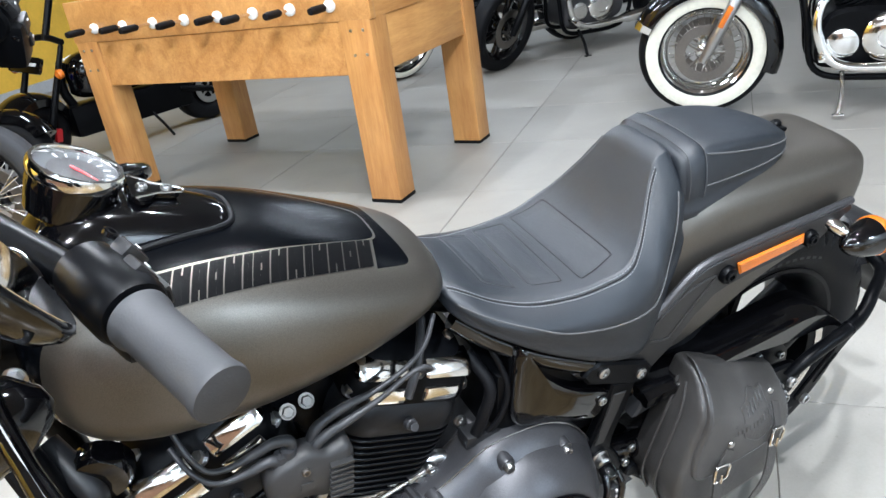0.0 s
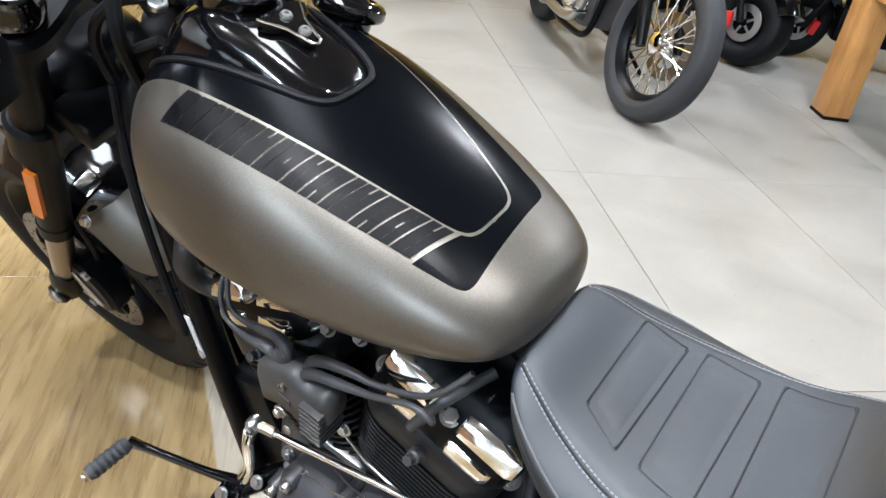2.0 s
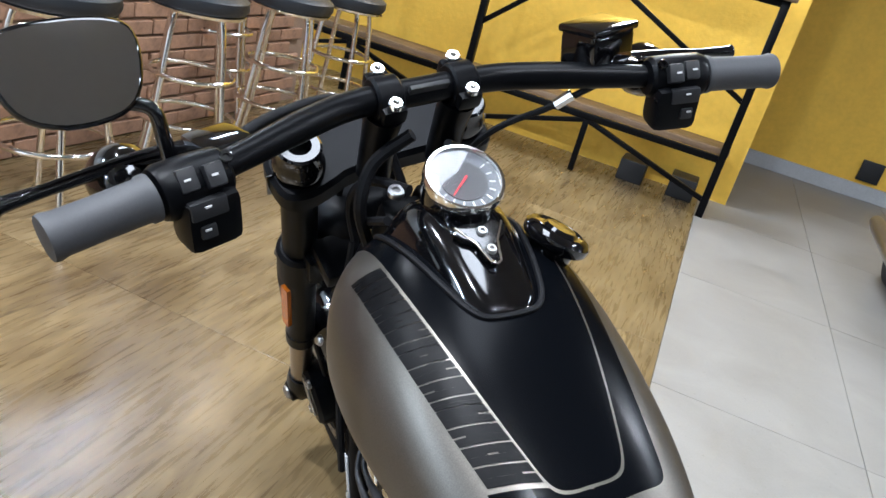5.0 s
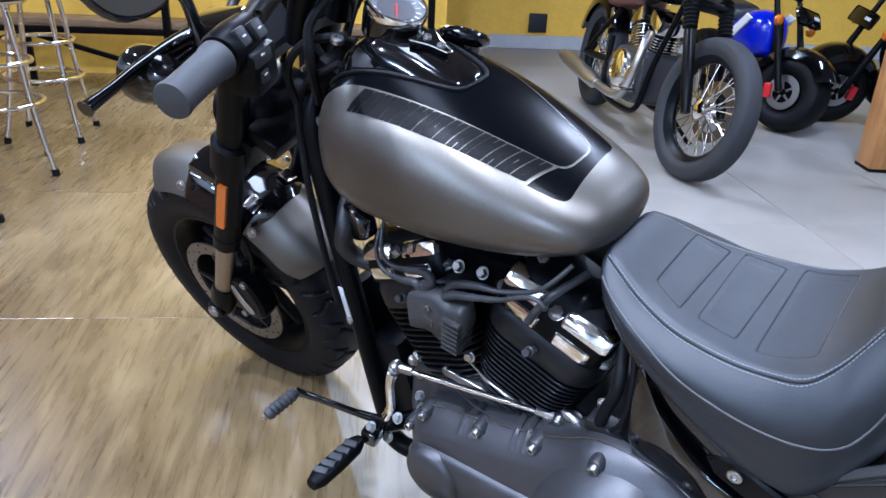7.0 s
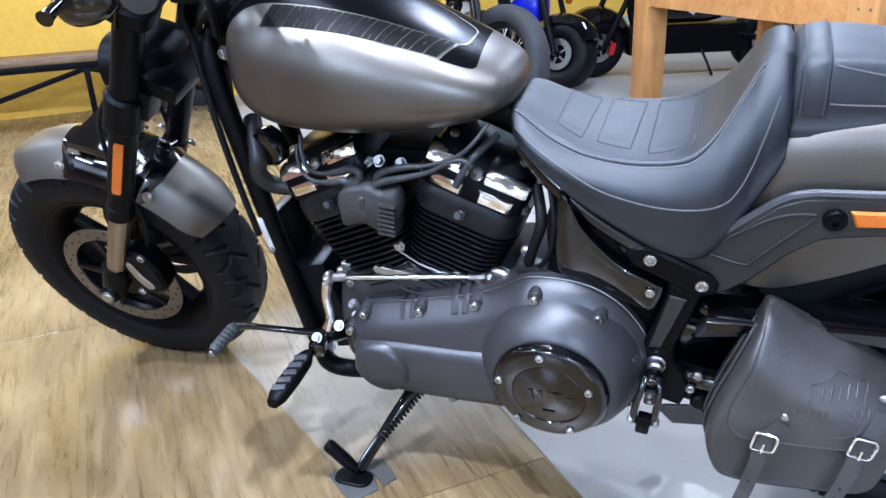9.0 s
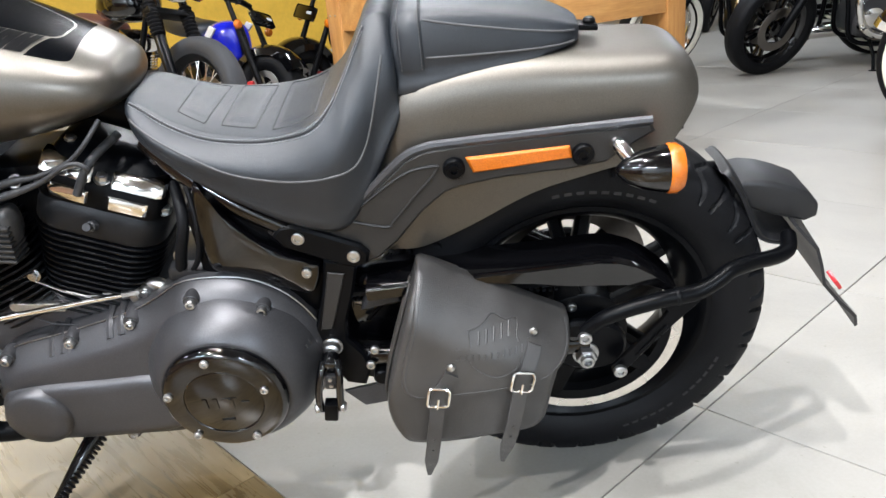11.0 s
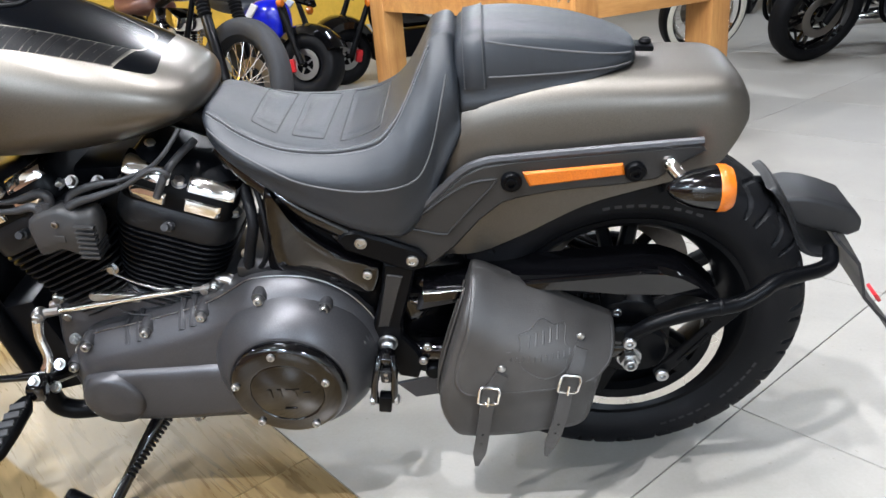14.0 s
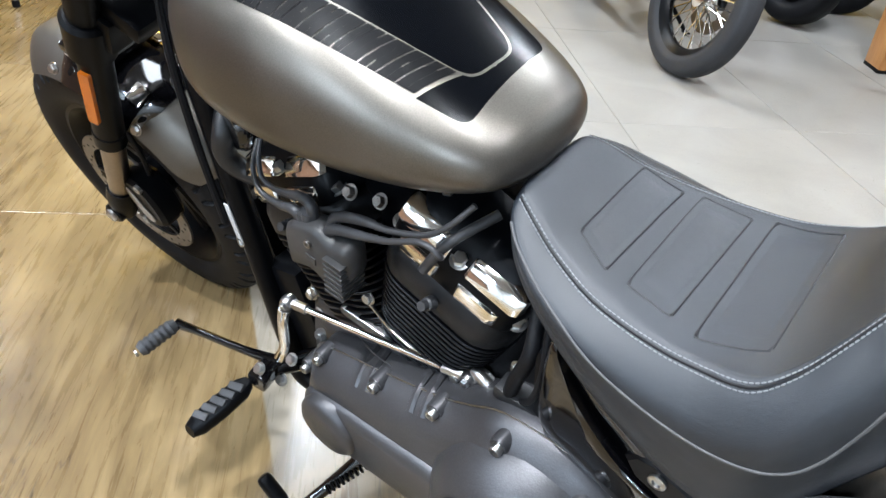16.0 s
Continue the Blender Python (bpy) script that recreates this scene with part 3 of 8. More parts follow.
# slanted dark blocks that stand for the maker's name along the tank's side
WIDTHS = [1.1, 1.1, 1.1, 0.95, 0.95, 1.1, 0.6, 1.1, 1.1, 1.1, 0.55, 1.1, 1.1, 1.1, 1.15]
total = sum(WIDTHS)
run, s0 = 0.0, 0.0


def band_point(s, h):
    """s along the name from front to rear, h across it from its foot to its top."""
    x = -0.985 + 0.262 * s + (h - 0.5) * 0.012 * 1.0
    top, foot = 0.1015 - 0.019 * s - 0.034 * s * s, 0.1255 - 0.0055 * s - 0.032 * s * s
    return V(x, -(foot + (top - foot) * h), 0.9)


blocks = bmesh.new()
# each block is plain, with a short slit from its foot or its top
SLITS = [(0.0, 0.24), (0.40, 0.60), (0.76, 1.0)]
for i, w in enumerate(WIDTHS):
    a, b = run / total, (run + w * 0.915) / total
    run += w
    low, high = (0.45, 0.45) if w < 0.7 else SLITS[i % 3]
    for f0, f1, g0, g1 in ((0, 0.455, 0, 1), (0.455, 0.545, 0, low), (0.455, 0.545, high, 1), (0.545, 1, 0, 1)):
        if g1 - g0 < 0.01:
            continue
        h0, h1 = 0.02 + 1.16 * g0, 0.02 + 1.16 * g1
        rows = [[band_point(a + (b - a) * (f0 + (f1 - f0) * p / 3), h0 + (h1 - h0) * q / 4) for p in range(4)] for q in range(5)]
        rows = [drape(tank_tree, r, (0, 0, -1), 0.0012) for r in rows]
        loft(blocks, rows, cap=False, closed=False)
part("marking", blocks, BLACK_MARK, tank, "row of slanted black blocks along the tank's side", angle=60)

# console with speedometer
con = bmesh.new()
CONSOLE = [(-0.862, 0.012, 0.905, 0.913), (-0.867, 0.030, 0.903, 0.918), (-0.885, 0.043, 0.905, 0.928), (-0.92, 0.054, 0.905, 0.945), (-0.96, 0.064, 0.90, 0.962),
           (-1.0, 0.073, 0.895, 0.972), (-1.04, 0.075, 0.89, 0.962), (-1.075, 0.066, 0.87, 0.93), (-1.09, 0.05, 0.86, 0.90)]
rings = []
for x, w, zb, zt in CONSOLE:
    f = min(1.0, w / 0.05)
    rings.append([V(x, y, z) for y, z in ((-w * 0.9, zb - 0.012), (-w, zb + 0.006), (-w * 0.93, zb + (zt - zb) * 0.45), (-w * 0.70, zt - (zt - zb) * 0.16), (-w * 0.4, zt), (0, zt + 0.002),
                                          (w * 0.4, zt), (w * 0.70, zt - (zt - zb) * 0.16), (w * 0.93, zb + (zt - zb) * 0.45), (w, zb + 0.006), (w * 0.9, zb - 0.012), (0, zb - 0.03))])
skin(con, rings, 4, 3)
console = part("console", con, BLACK_GLOSS, bike, "gloss black tank console", angle=60)
bm = bmesh.new()
lip = []
for x, w, zb, zt in CONSOLE[::-1]:
    lip.append(V(x, -w * 1.02, zb))
for x, w, zb, zt in CONSOLE:
    lip.append(V(x, w * 1.02, zb))
lip = drape(tank_tree, lip, (0, 0, -1), 0.001)
tube(bm, lip, 0.0035, 8, 4)
part("edge_trim", bm, RUBBER, console, "black rubber edge strip")

SP = V(-0.994, 0.002, 1.001)
SN = V(0.47, 0.0, 0.88).normalized()
bm = bmesh.new()
lathe(bm, [(0.034, -0.05), (0.040, -0.045), (0.0435, -0.02), (0.0435, -0.004)], SP, SN, 48)
speedo = part("speedometer", bm, BLACK_GLOSS, bike, "round speedometer in a chrome ring")
bm = bmesh.new()
lathe(bm, [(0.0437, -0.008), (0.0455, -0.004), (0.0455, 0.002), (0.0435, 0.0065), (0.0405, 0.0065), (0.039, 0.002), (0.039, -0.004)], SP, SN, 56, cap=False)
part("bezel", bm, CHROME, speedo, "chrome ring")
bm = bmesh.new()
lathe(bm, [(0.0395, -0.004), (0.0395, -0.003), (0.027, -0.003), (0.027, -0.0035)], SP, SN, 48)
part("dial", bm, GREY_DIAL, speedo, "grey dial")
bm = bmesh.new()
lathe(bm, [(0.0265, -0.0032), (0.0265, -0.0022), (0.002, -0.0022)], SP, SN, 40)
part("dial_centre", bm, DIAL, speedo)
se, sf = across(SN)
bm = bmesh.new()
for k in range(13):
    a = radians(-120 + 20 * k + 90)
    d = se * math.cos(a) + sf * math.sin(a)
    tube(bm, [SP + d * 0.029 - SN * 0.0025, SP + d * 0.036 - SN * 0.0025], 0.0009, 6, smooth=False)
part("tick_marks", bm, SYMBOL, speedo)
bm = bmesh.new()
nd = (V(0.6, -0.55, 0) - SN * SN.dot(V(0.6, -0.55, 0))).normalized()
tube(bm, [SP - nd * 0.006 - SN * 0.0008, SP + nd * 0.026 - SN * 0.0008], [0.0014, 0.0006], 8, smooth=False)
part("needle", bm, RED, speedo, "red needle")
bm = bmesh.new()
lathe(bm, [(0.0396, 0.0022), (0.0396, 0.0034), (0.0, 0.0042)], SP, SN, 48)
glass = part("glass", bm, GLASS, speedo, "clear glass")
glass.visible_shadow = False

# bright bracket with two screws behind the speedometer
bm = bmesh.new()
out = [(-0.949, -0.031), (-0.938, -0.024), (-0.93, -0.010), (-0.912, -0.010), (-0.906, -0.004), (-0.906, 0.004), (-0.912, 0.010), (-0.93, 0.010), (-0.938, 0.024), (-0.949, 0.031), (-0.958, 0.02), (-0.958, -0.02)]
plate(bm, out, "z", -0.004, 0.004, 0.0015)
m = Matrix.Translation((-0.93, 0, 0.956)) @ Matrix.Rotation(radians(22), 4, "Y") @ Matrix.Translation((0.93, 0, 0))
bracket = part("console_bracket", bm, BLACK_GLOSS, bike, "black bracket with a polished edge", xf=m)
bm = bmesh.new()
tube(bm, [V(x, y, 0.004) for x, y in ((-0.954, -0.027), (-0.93, -0.012), (-0.904, -0.005), (-0.901, 0), (-0.904, 0.005), (-0.93, 0.012), (-0.954, 0.027))], 0.0015, 8, smooth=False)
part("polished_edge", bm, CHROME, bracket, xf=m)
for x, z in ((-0.919, 0.954), (-0.942, 0.963)):
    bm = bmesh.new()
    lathe(bm, [(0.006, 0), (0.0062, 0.003), (0.005, 0.0055), (0.0025, 0.0055), (0.0025, 0.003), (0, 0.003)], (x, 0, z), (0.37, 0, 0.93), 16)
    part("screw", bm, STEEL, bracket)

# filler cap on the tank's right
bm = bmesh.new()
CAPC, CAPN = V(-0.962, 0.098, 0.915), V(0.05, 0.42, 0.9).normalized()
lathe(bm, [(0.026, -0.012), (0.028, 0.006), (0.037, 0.010), (0.040, 0.014), (0.040, 0.022), (0.036, 0.027), (0.030, 0.029), (0.028, 0.027), (0.022, 0.027), (0.018, 0.031), (0, 0.032)], CAPC, CAPN, 40)
part("filler_cap", bm, BLACK_GLOSS, bike, "gloss black filler cap")

# tank mounting bolt at the front
bm = bmesh.new()
hexbolt(bm, (-1.108, -0.07, 0.835), (-0.3, -0.95, 0.1), 0.009, 0.009)
part("tank_bolt", bm, STEEL, bike)

# ---- seat ----
SEATS = [(-0.634, 0.749, 0.045, 0.747, 0.06, 0.739, 0.055, 0.723), (-0.626, 0.753, 0.060, 0.748, 0.079, 0.734, 0.075, 0.711), (-0.605, 0.746, 0.071, 0.739, 0.101, 0.718, 0.096, 0.694),
         (-0.57, 0.727, 0.084, 0.719, 0.121, 0.698, 0.114, 0.671), (-0.52, 0.711, 0.099, 0.703, 0.136, 0.678, 0.128, 0.637), (-0.46, 0.703, 0.108, 0.697, 0.144, 0.661, 0.136, 0.601),
         (-0.41, 0.703, 0.112, 0.700, 0.148, 0.654, 0.139, 0.575), (-0.37, 0.716, 0.115, 0.712, 0.148, 0.652, 0.138, 0.562), (-0.345, 0.738, 0.103, 0.733, 0.144, 0.662, 0.134, 0.563),
         (-0.325, 0.768, 0.086, 0.762, 0.136, 0.690, 0.128, 0.580), (-0.305, 0.805, 0.067, 0.797, 0.123, 0.712, 0.120, 0.606), (-0.290, 0.832, 0.057, 0.823, 0.111, 0.735, 0.113, 0.635),
         (-0.272, 0.841, 0.055, 0.831, 0.101, 0.752, 0.107, 0.67), (-0.260, 0.839, 0.053, 0.828, 0.094, 0.762, 0.10, 0.69), (-0.253, 0.828, 0.048, 0.815, 0.087, 0.765, 0.095, 0.705)]
bm = bmesh.new()
rings = []
for x, zt, wt, ze, ws, zs, wb, zb in SEATS:
    half = [(wb * 0.5, zb + 0.004), (wb, zb), (wb * 0.35 + ws * 0.65, zb * 0.6 + zs * 0.4), (ws, zs), (ws * 0.62 + wt * 0.38, zs * 0.45 + ze * 0.55), (wt, ze), (wt * 0.88, ze * 0.4 + zt * 0.6), (wt * 0.5, zt)]
    rings.append([V(x, -y, z) for y, z in half] + [V(x, 0, zt)] + [V(x, y, z) for y, z in half[::-1]] + [V(x, 0, zb + 0.006)])
skin(bm, rings, 4, 3)
bmesh.ops.recalc_face_normals(bm, faces=bm.faces)
seat_tree = BVHTree.FromBMesh(bm)
seat = part("rider_seat", bm, SEAT, bike, "black vinyl bucket seat with three stitched panels", angle=70)


def dashes(bm, path, r=0.0009, on=0.0036, off=0.0012):
    """Short stitches along a path."""
    lengths = [0.0]
    for a, b in zip(path, path[1:]):
        lengths.append(lengths[-1] + (b - a).length)

    def at(s):
        for i in range(1, len(lengths)):
            if lengths[i] >= s:
                f = (s - lengths[i - 1]) / max(1e-9, lengths[i] - lengths[i - 1])
                return path[i - 1].lerp(path[i], f)
        return path[-1]
    s = 0.0
    while s + on < lengths[-1]:
        tube(bm, [at(s), at(s + on / 2), at(s + on)], [r * 0.7, r, r * 0.7], 5, smooth=False)
        s += on + off


edge = [V(x, -wt, ze) for x, zt, wt, ze, ws, zs, wb, zb in SEATS[1:12]]
edge2 = [V(x, -wt * 1.03 - 0.004, ze) for x, zt, wt, ze, ws, zs, wb, zb in SEATS[1:12]]
st = bmesh.new()
for e, sgn in ((edge, 1), (edge2, 1), (edge, -1), (edge2, -1)):
    path = drape(seat_tree, [V(p.x, p.y * sgn, p.z) for p in spline(e, 8)], (0, 0.3 * sgn, -0.95), 0.0004)
    dashes(st, path)
for sgn in (1, -1):
    crease = bmesh.new()
    path = drape(seat_tree, [V(p.x, (p.y * 1.015 - 0.002) * sgn, p.z) for p in spline(edge, 6)], (0, 0.3 * sgn, -0.95), 0.0)
    tube(crease, path, 0.0016, 6, smooth=False)
    part("edge_seam", crease, SEAM, seat)
tagged(part("stitching", st, THREAD, seat, "pale grey double stitching"), kind="stuff")
# cord seam along the lower side
for sgn in (1, -1):
    groove = bmesh.new()
    low = [V(x, -0.2 * sgn, z) for x, z in ((-0.622, 0.732), (-0.58, 0.708), (-0.535, 0.687), (-0.484, 0.664), (-0.43, 0.652), (-0.386, 0.648), (-0.344, 0.650), (-0.319, 0.656), (-0.304, 0.675), (-0.292, 0.704), (-0.280, 0.745), (-0.268, 0.79))]
    tube(groove, drape(seat_tree, spline(low, 6), (0, 1 * sgn, 0), 0.0002), 0.0016, 6, smooth=False)
    part("piping", groove, THREAD_DARK, seat, "dark seam cord")
seams = bmesh.new()
# each rib: its two x on the left edge, its two x on the right edge
for l0, l1, r0, r1, w, w1, far in ((-0.566, -0.526, -0.567, -0.521, 0.050, 0.070, 0.078), (-0.504, -0.455, -0.504, -0.451, 0.070, 0.079, 0.088), (-0.430, -0.370, -0.431, -0.370, 0.088, 0.078, 0.098)):
    def spot(p, q):
        """p runs from front to rear, q from left to right, both 0 to 1."""
        a, b = l0 + (r0 - l0) * q, l1 + (r1 - l1) * q
        side = w + (w1 - w) * p
        return V(a + (b - a) * p, q * (side + far) - side, 0.8)
    ring = [spot(cx + 0.5, cy + 0.5) for cx, cy in rounded(1.0, 1.0, 0.08, 5)]
    loop = drape(seat_tree, spline(ring, 3, True), (0, 0, -1), -0.0003)
    tube(seams, loop + loop[:1], 0.0012, 6, smooth=False)
    rows = []
    for q in range(17):
        f = 0.06 + 0.88 * q / 16
        rows.append(drape(seat_tree, [spot(0.10 + 0.80 * p / 8, f) for p in range(9)], (0, 0, -1), 0.0))
        for p in range(9):
            e = min(p, 8 - p, q / 1.0, 16 - q)
            rows[-1][p] = rows[-1][p] + V(0, 0, (-0.0006, 0.0005, 0.0010, 0.0012)[int(min(3, e))])
    pads = bmesh.new()
    loft(pads, rows, cap=False, closed=False)
    part("pad", pads, SEAT, seat, "raised rib across the seat", angle=80)
part("panel_seam", seams, SEAM, seat)

# pillion seat and strap
PIL = [(-0.256, 0.805, 0.04, 0.070, 0.78, 0.075, 0.735), (-0.250, 0.832, 0.056, 0.079, 0.788, 0.082, 0.728), (-0.205, 0.839, 0.063, 0.083, 0.79, 0.085, 0.733), (-0.15, 0.834, 0.065, 0.081, 0.787, 0.080, 0.747),
       (-0.09, 0.823, 0.059, 0.075, 0.784, 0.072, 0.757), (-0.045, 0.811, 0.047, 0.065, 0.783, 0.060, 0.764), (-0.018, 0.801, 0.035, 0.052, 0.781, 0.046, 0.768), (-0.004, 0.793, 0.021, 0.035, 0.780, 0.03, 0.770), (0.0, 0.783, 0.005, 0.008, 0.778, 0.008, 0.774)]
bm = bmesh.new()
rings = []
for x, zt, wt, ws, zs, wb, zb in PIL:
    half = [(wb, zb), (ws, zb * 0.5 + zs * 0.5), (ws, zs), (ws * 0.6 + wt * 0.4, zs * 0.3 + zt * 0.7), (wt, zt - 0.003), (wt * 0.5, zt)]
    rings.append([V(x, -y, z) for y, z in half] + [V(x, 0, zt + 0.001)] + [V(x, y, z) for y, z in half[::-1]] + [V(x, 0, zb)])
skin(bm, rings, 4, 3)
bmesh.ops.recalc_face_normals(bm, faces=bm.faces)
pil_tree = BVHTree.FromBMesh(bm)
pillion = part("pillion_seat", bm, SEAT, bike, "black vinyl passenger pad", angle=70)
bm = bmesh.new()
for sgn in (1, -1):
    for zz, slope in ((0.825, -0.20), (0.780, -0.03)):
        bm = bmesh.new()
        path = [V(x, -0.2 * sgn, zz + (x + 0.2) * slope) for x in (-0.21, -0.175, -0.14, -0.10, -0.06, -0.03, -0.012)]
        tube(bm, drape(pil_tree, spline(path, 6), (0, sgn, 0), 0.0003), 0.0015, 6, smooth=False)
        part("piping", bm, THREAD_DARK, pillion)
bm = bmesh.new()
rows = []
for x in (-0.247, -0.242, -0.218, -0.213):
    up = 0.0005 if x in (-0.247, -0.213) else 0.004
    pts = []
    for k in range(25):
        a = math.pi * k / 24
        d = V(0, math.cos(a), -math.sin(a) * 1.0)
        o = V(x, 0, 0.765)
        hit, nrm, *_ = pil_tree.ray_cast(o - d * 0.4, d)
        pts.append((hit if hit else o - d * 0.12) - d * up)
    rows.append(pts)
loft(bm, rows, cap=False, closed=False)
strap = part("strap", bm, SEAT, pillion, "black strap across the passenger pad", angle=60)
st = bmesh.new()
for x in (-0.2435, -0.2165):
    pts = []
    for k in range(33):
        a = math.pi * k / 32
        d = V(0, math.cos(a), -math.sin(a))
        hit, nrm, *_ = pil_tree.ray_cast(V(x, 0, 0.765) - d * 0.4, d)
        if hit:
            pts.append(hit - d * 0.0045)
    dashes(st, pts)
tagged(part("stitching", st, THREAD_DARK, strap), kind="stuff")
bm = bmesh.new()
box(bm, (0.012, 0, 0.779), (0.03, 0.03, 0.008), (0, 6, 0), 0.003)
lathe(bm, [(0.009, 0), (0.009, 0.004), (0.006, 0.007), (0, 0.007)], (0.016, 0, 0.783), (0, 0, 1), 16)
part("seat_tab", bm, BLACK_SATIN, bike)

# ---- rear fender ----
FEN = [(-0.305, 0.085, 0.50, 0.55, 0.70), (-0.285, 0.100, 0.50, 0.60, 0.735), (-0.24, 0.108, 0.505, 0.66, 0.762), (-0.17, 0.110, 0.535, 0.69, 0.772), (-0.08, 0.110, 0.58, 0.705, 0.772),
       (0.0, 0.109, 0.602, 0.71, 0.765), (0.07, 0.107, 0.618, 0.71, 0.760), (0.110, 0.103, 0.634, 0.71, 0.757), (0.130, 0.097, 0.658, 0.708, 0.751), (0.143, 0.090, 0.678, 0.705, 0.742), (0.150, 0.084, 0.690, 0.705, 0.730)]
bm = bmesh.new()
rings = []
for x, w, zb, zs, zt in FEN:
    outer = [(-w * 0.985, zb), (-w, (zb + zs) / 2), (-w * 0.985, zs), (-w * 0.88, zs + (zt - zs) * 0.62), (-w * 0.55, zs + (zt - zs) * 0.95), (0, zt)]
    ring = outer + [(-y, z) for y, z in outer[:-1][::-1]]
    rings.append([V(x, y, z) for y, z in ring])
outer = skin(bm, rings, 4, 4, closed=False)
inner = [[bm.verts.new(V(v.co.x - 0.001, v.co.y * 0.965, v.co.z - (0.004 if abs(v.co.y) < 0.1 else 0.0))) for v in r] for r in outer]
for a, b in zip(inner, inner[1:]):
    for j in range(len(a) - 1):
        bm.faces.new((a[j + 1], a[j], b[j], b[j + 1]))
for j in (0, len(inner[0]) - 1):
    for i in range(len(inner) - 1):
        bm.faces.new((outer[i][j], outer[i + 1][j], inner[i + 1][j], inner[i][j]))
for i in (0, len(inner) - 1):
    for j in range(len(inner[0]) - 1):
        bm.faces.new((outer[i][j], outer[i][j + 1], inner[i][j + 1], inner[i][j]))
fender = part("rear_fender", bm, PAINT, bike, "satin grey rear fender", angle=60)

# struts that carry the fender, one on each side
for sg in (-1, 1):
    bm = bmesh.new()
    top = [(-0.452, 0.572), (-0.43, 0.578), (-0.38, 0.56), (-0.345, 0.572), (-0.30, 0.615), (-0.255, 0.655), (-0.225, 0.668), (-0.18, 0.672), (0.0, 0.678), (0.078, 0.68)]
    low = [(0.085, 0.668), (0.06, 0.655), (0.02, 0.628), (-0.03, 0.622), (-0.12, 0.618), (-0.175, 0.610), (-0.20, 0.603), (-0.235, 0.575), (-0.275, 0.53), (-0.305, 0.505), (-0.325, 0.497), (-0.345, 0.495), (-0.38, 0.512), (-0.42, 0.532), (-0.45, 0.548), (-0.46, 0.56)]
    lo, hi = sorted((sg * 0.111, sg * 0.128))
    plate(bm, top + low, "y", lo, hi, 0.004)
    strut = part("fender_strut", bm, STRUT, bike, "dark cast fender strut")
    bm = bmesh.new()
    lip = [(-0.345, 0.575), (-0.30, 0.618), (-0.255, 0.658), (-0.225, 0.671), (-0.18, 0.675), (0.0, 0.681), (0.08, 0.683)]
    path = [V(x, sg * 0.123, z) for x, z in lip]
    tube(bm, path, 0.0065, 8, 5)
    part("rail", bm, BLACK_CAST, strut)
    bm = bmesh.new()
    plate(bm, [(-0.452, 0.560), (-0.44, 0.574), (-0.42, 0.576), (-0.33, 0.535), (-0.318, 0.52), (-0.322, 0.503), (-0.34, 0.497), (-0.36, 0.502), (-0.44, 0.54)], "y", *sorted((sg * 0.126, sg * 0.139)), 0.004)
    part("link_plate", bm, BLACK_SATIN, strut)
    bm = bmesh.new()
    loop = [(-0.345, 0.572), (-0.31, 0.600), (-0.255, 0.637), (-0.215, 0.645), (-0.21, 0.638), (-0.245, 0.60), (-0.275, 0.567), (-0.29, 0.556)]
    tube(bm, [V(x, sg * 0.1285, z) for x, z in loop + loop[:1]], 0.0022, 6, 4)
    part("rib", bm, STRUT, strut)
    for x, z, r in ((-0.415, 0.555, 0.0095), (-0.341, 0.518, 0.0095)):
        bm = bmesh.new()
        capbolt(bm, (x, sg * 0.138, z), (0, sg, 0), r, 0.005)
        part("bolt", bm, STEEL, strut)
    for x, z in ((-0.186, 0.641), (-0.012, 0.646)):
        bm = bmesh.new()
        lathe(bm, [(0.015, 0), (0.015, 0.008), (0.013, 0.011), (0.0085, 0.011), (0.0085, 0.015), (0.005, 0.015), (0.0045, 0.010), (0, 0.010)], (x, sg * 0.127, z), (0, sg, 0), 24)
        part("bolt", bm, BLACK_SATIN, strut)
    bm = bmesh.new()
    plate(bm, [(-0.170, 0.656), (-0.030, 0.661), (-0.026, 0.642), (-0.160, 0.632)], "y", *sorted((sg * 0.128, sg * 0.135)), 0.003)
    part("side_reflector", bm, ORANGE, strut, "long amber reflector")
    # bullet indicator
    bm = bmesh.new()
    c = V(0.024, sg * 0.165, 0.634)
    lathe(bm, [(0.001, 0), (0.008, 0.004), (0.018, 0.016), (0.026, 0.034), (0.0305, 0.055), (0.032, 0.066)], c, (0.99, 0, -0.03), 28)
    sig = part("rear_indicator", bm, BLACK_GLOSS, bike, "gloss black bullet indicator with an amber lens")
    bm = bmesh.new()
    lathe(bm, [(0.032, 0.066), (0.0335, 0.068), (0.0335, 0.078), (0.029, 0.086), (0, 0.089)], c, (0.99, 0, -0.03), 28)
    part("lens", bm, ORANGE, sig, "amber lens")
    bm = bmesh.new()
    tube(bm, [V(0.03, sg * 0.112, 0.658), V(0.038, sg * 0.135, 0.653), V(0.048, sg * 0.152, 0.643)], [0.011, 0.012, 0.009], 12)
    part("stalk", bm, CHROME, sig, "chrome stalk")

# ---- wheels ----


def tyre_profile(R, w, rim):
    """Half outline of a tyre from its bead to the middle of its tread: (radius, offset)."""
    return [(rim, w * 0.36), (rim + 0.008, w * 0.40), (rim + (R - rim) * 0.28, w * 0.485), (rim + (R - rim) * 0.5, w * 0.5), (rim + (R - rim) * 0.72, w * 0.47), (R - (R - rim) * 0.13, w * 0.40),
            (R - (R - rim) * 0.045, w * 0.26), (R - 0.002, w * 0.12), (R, 0.0)]


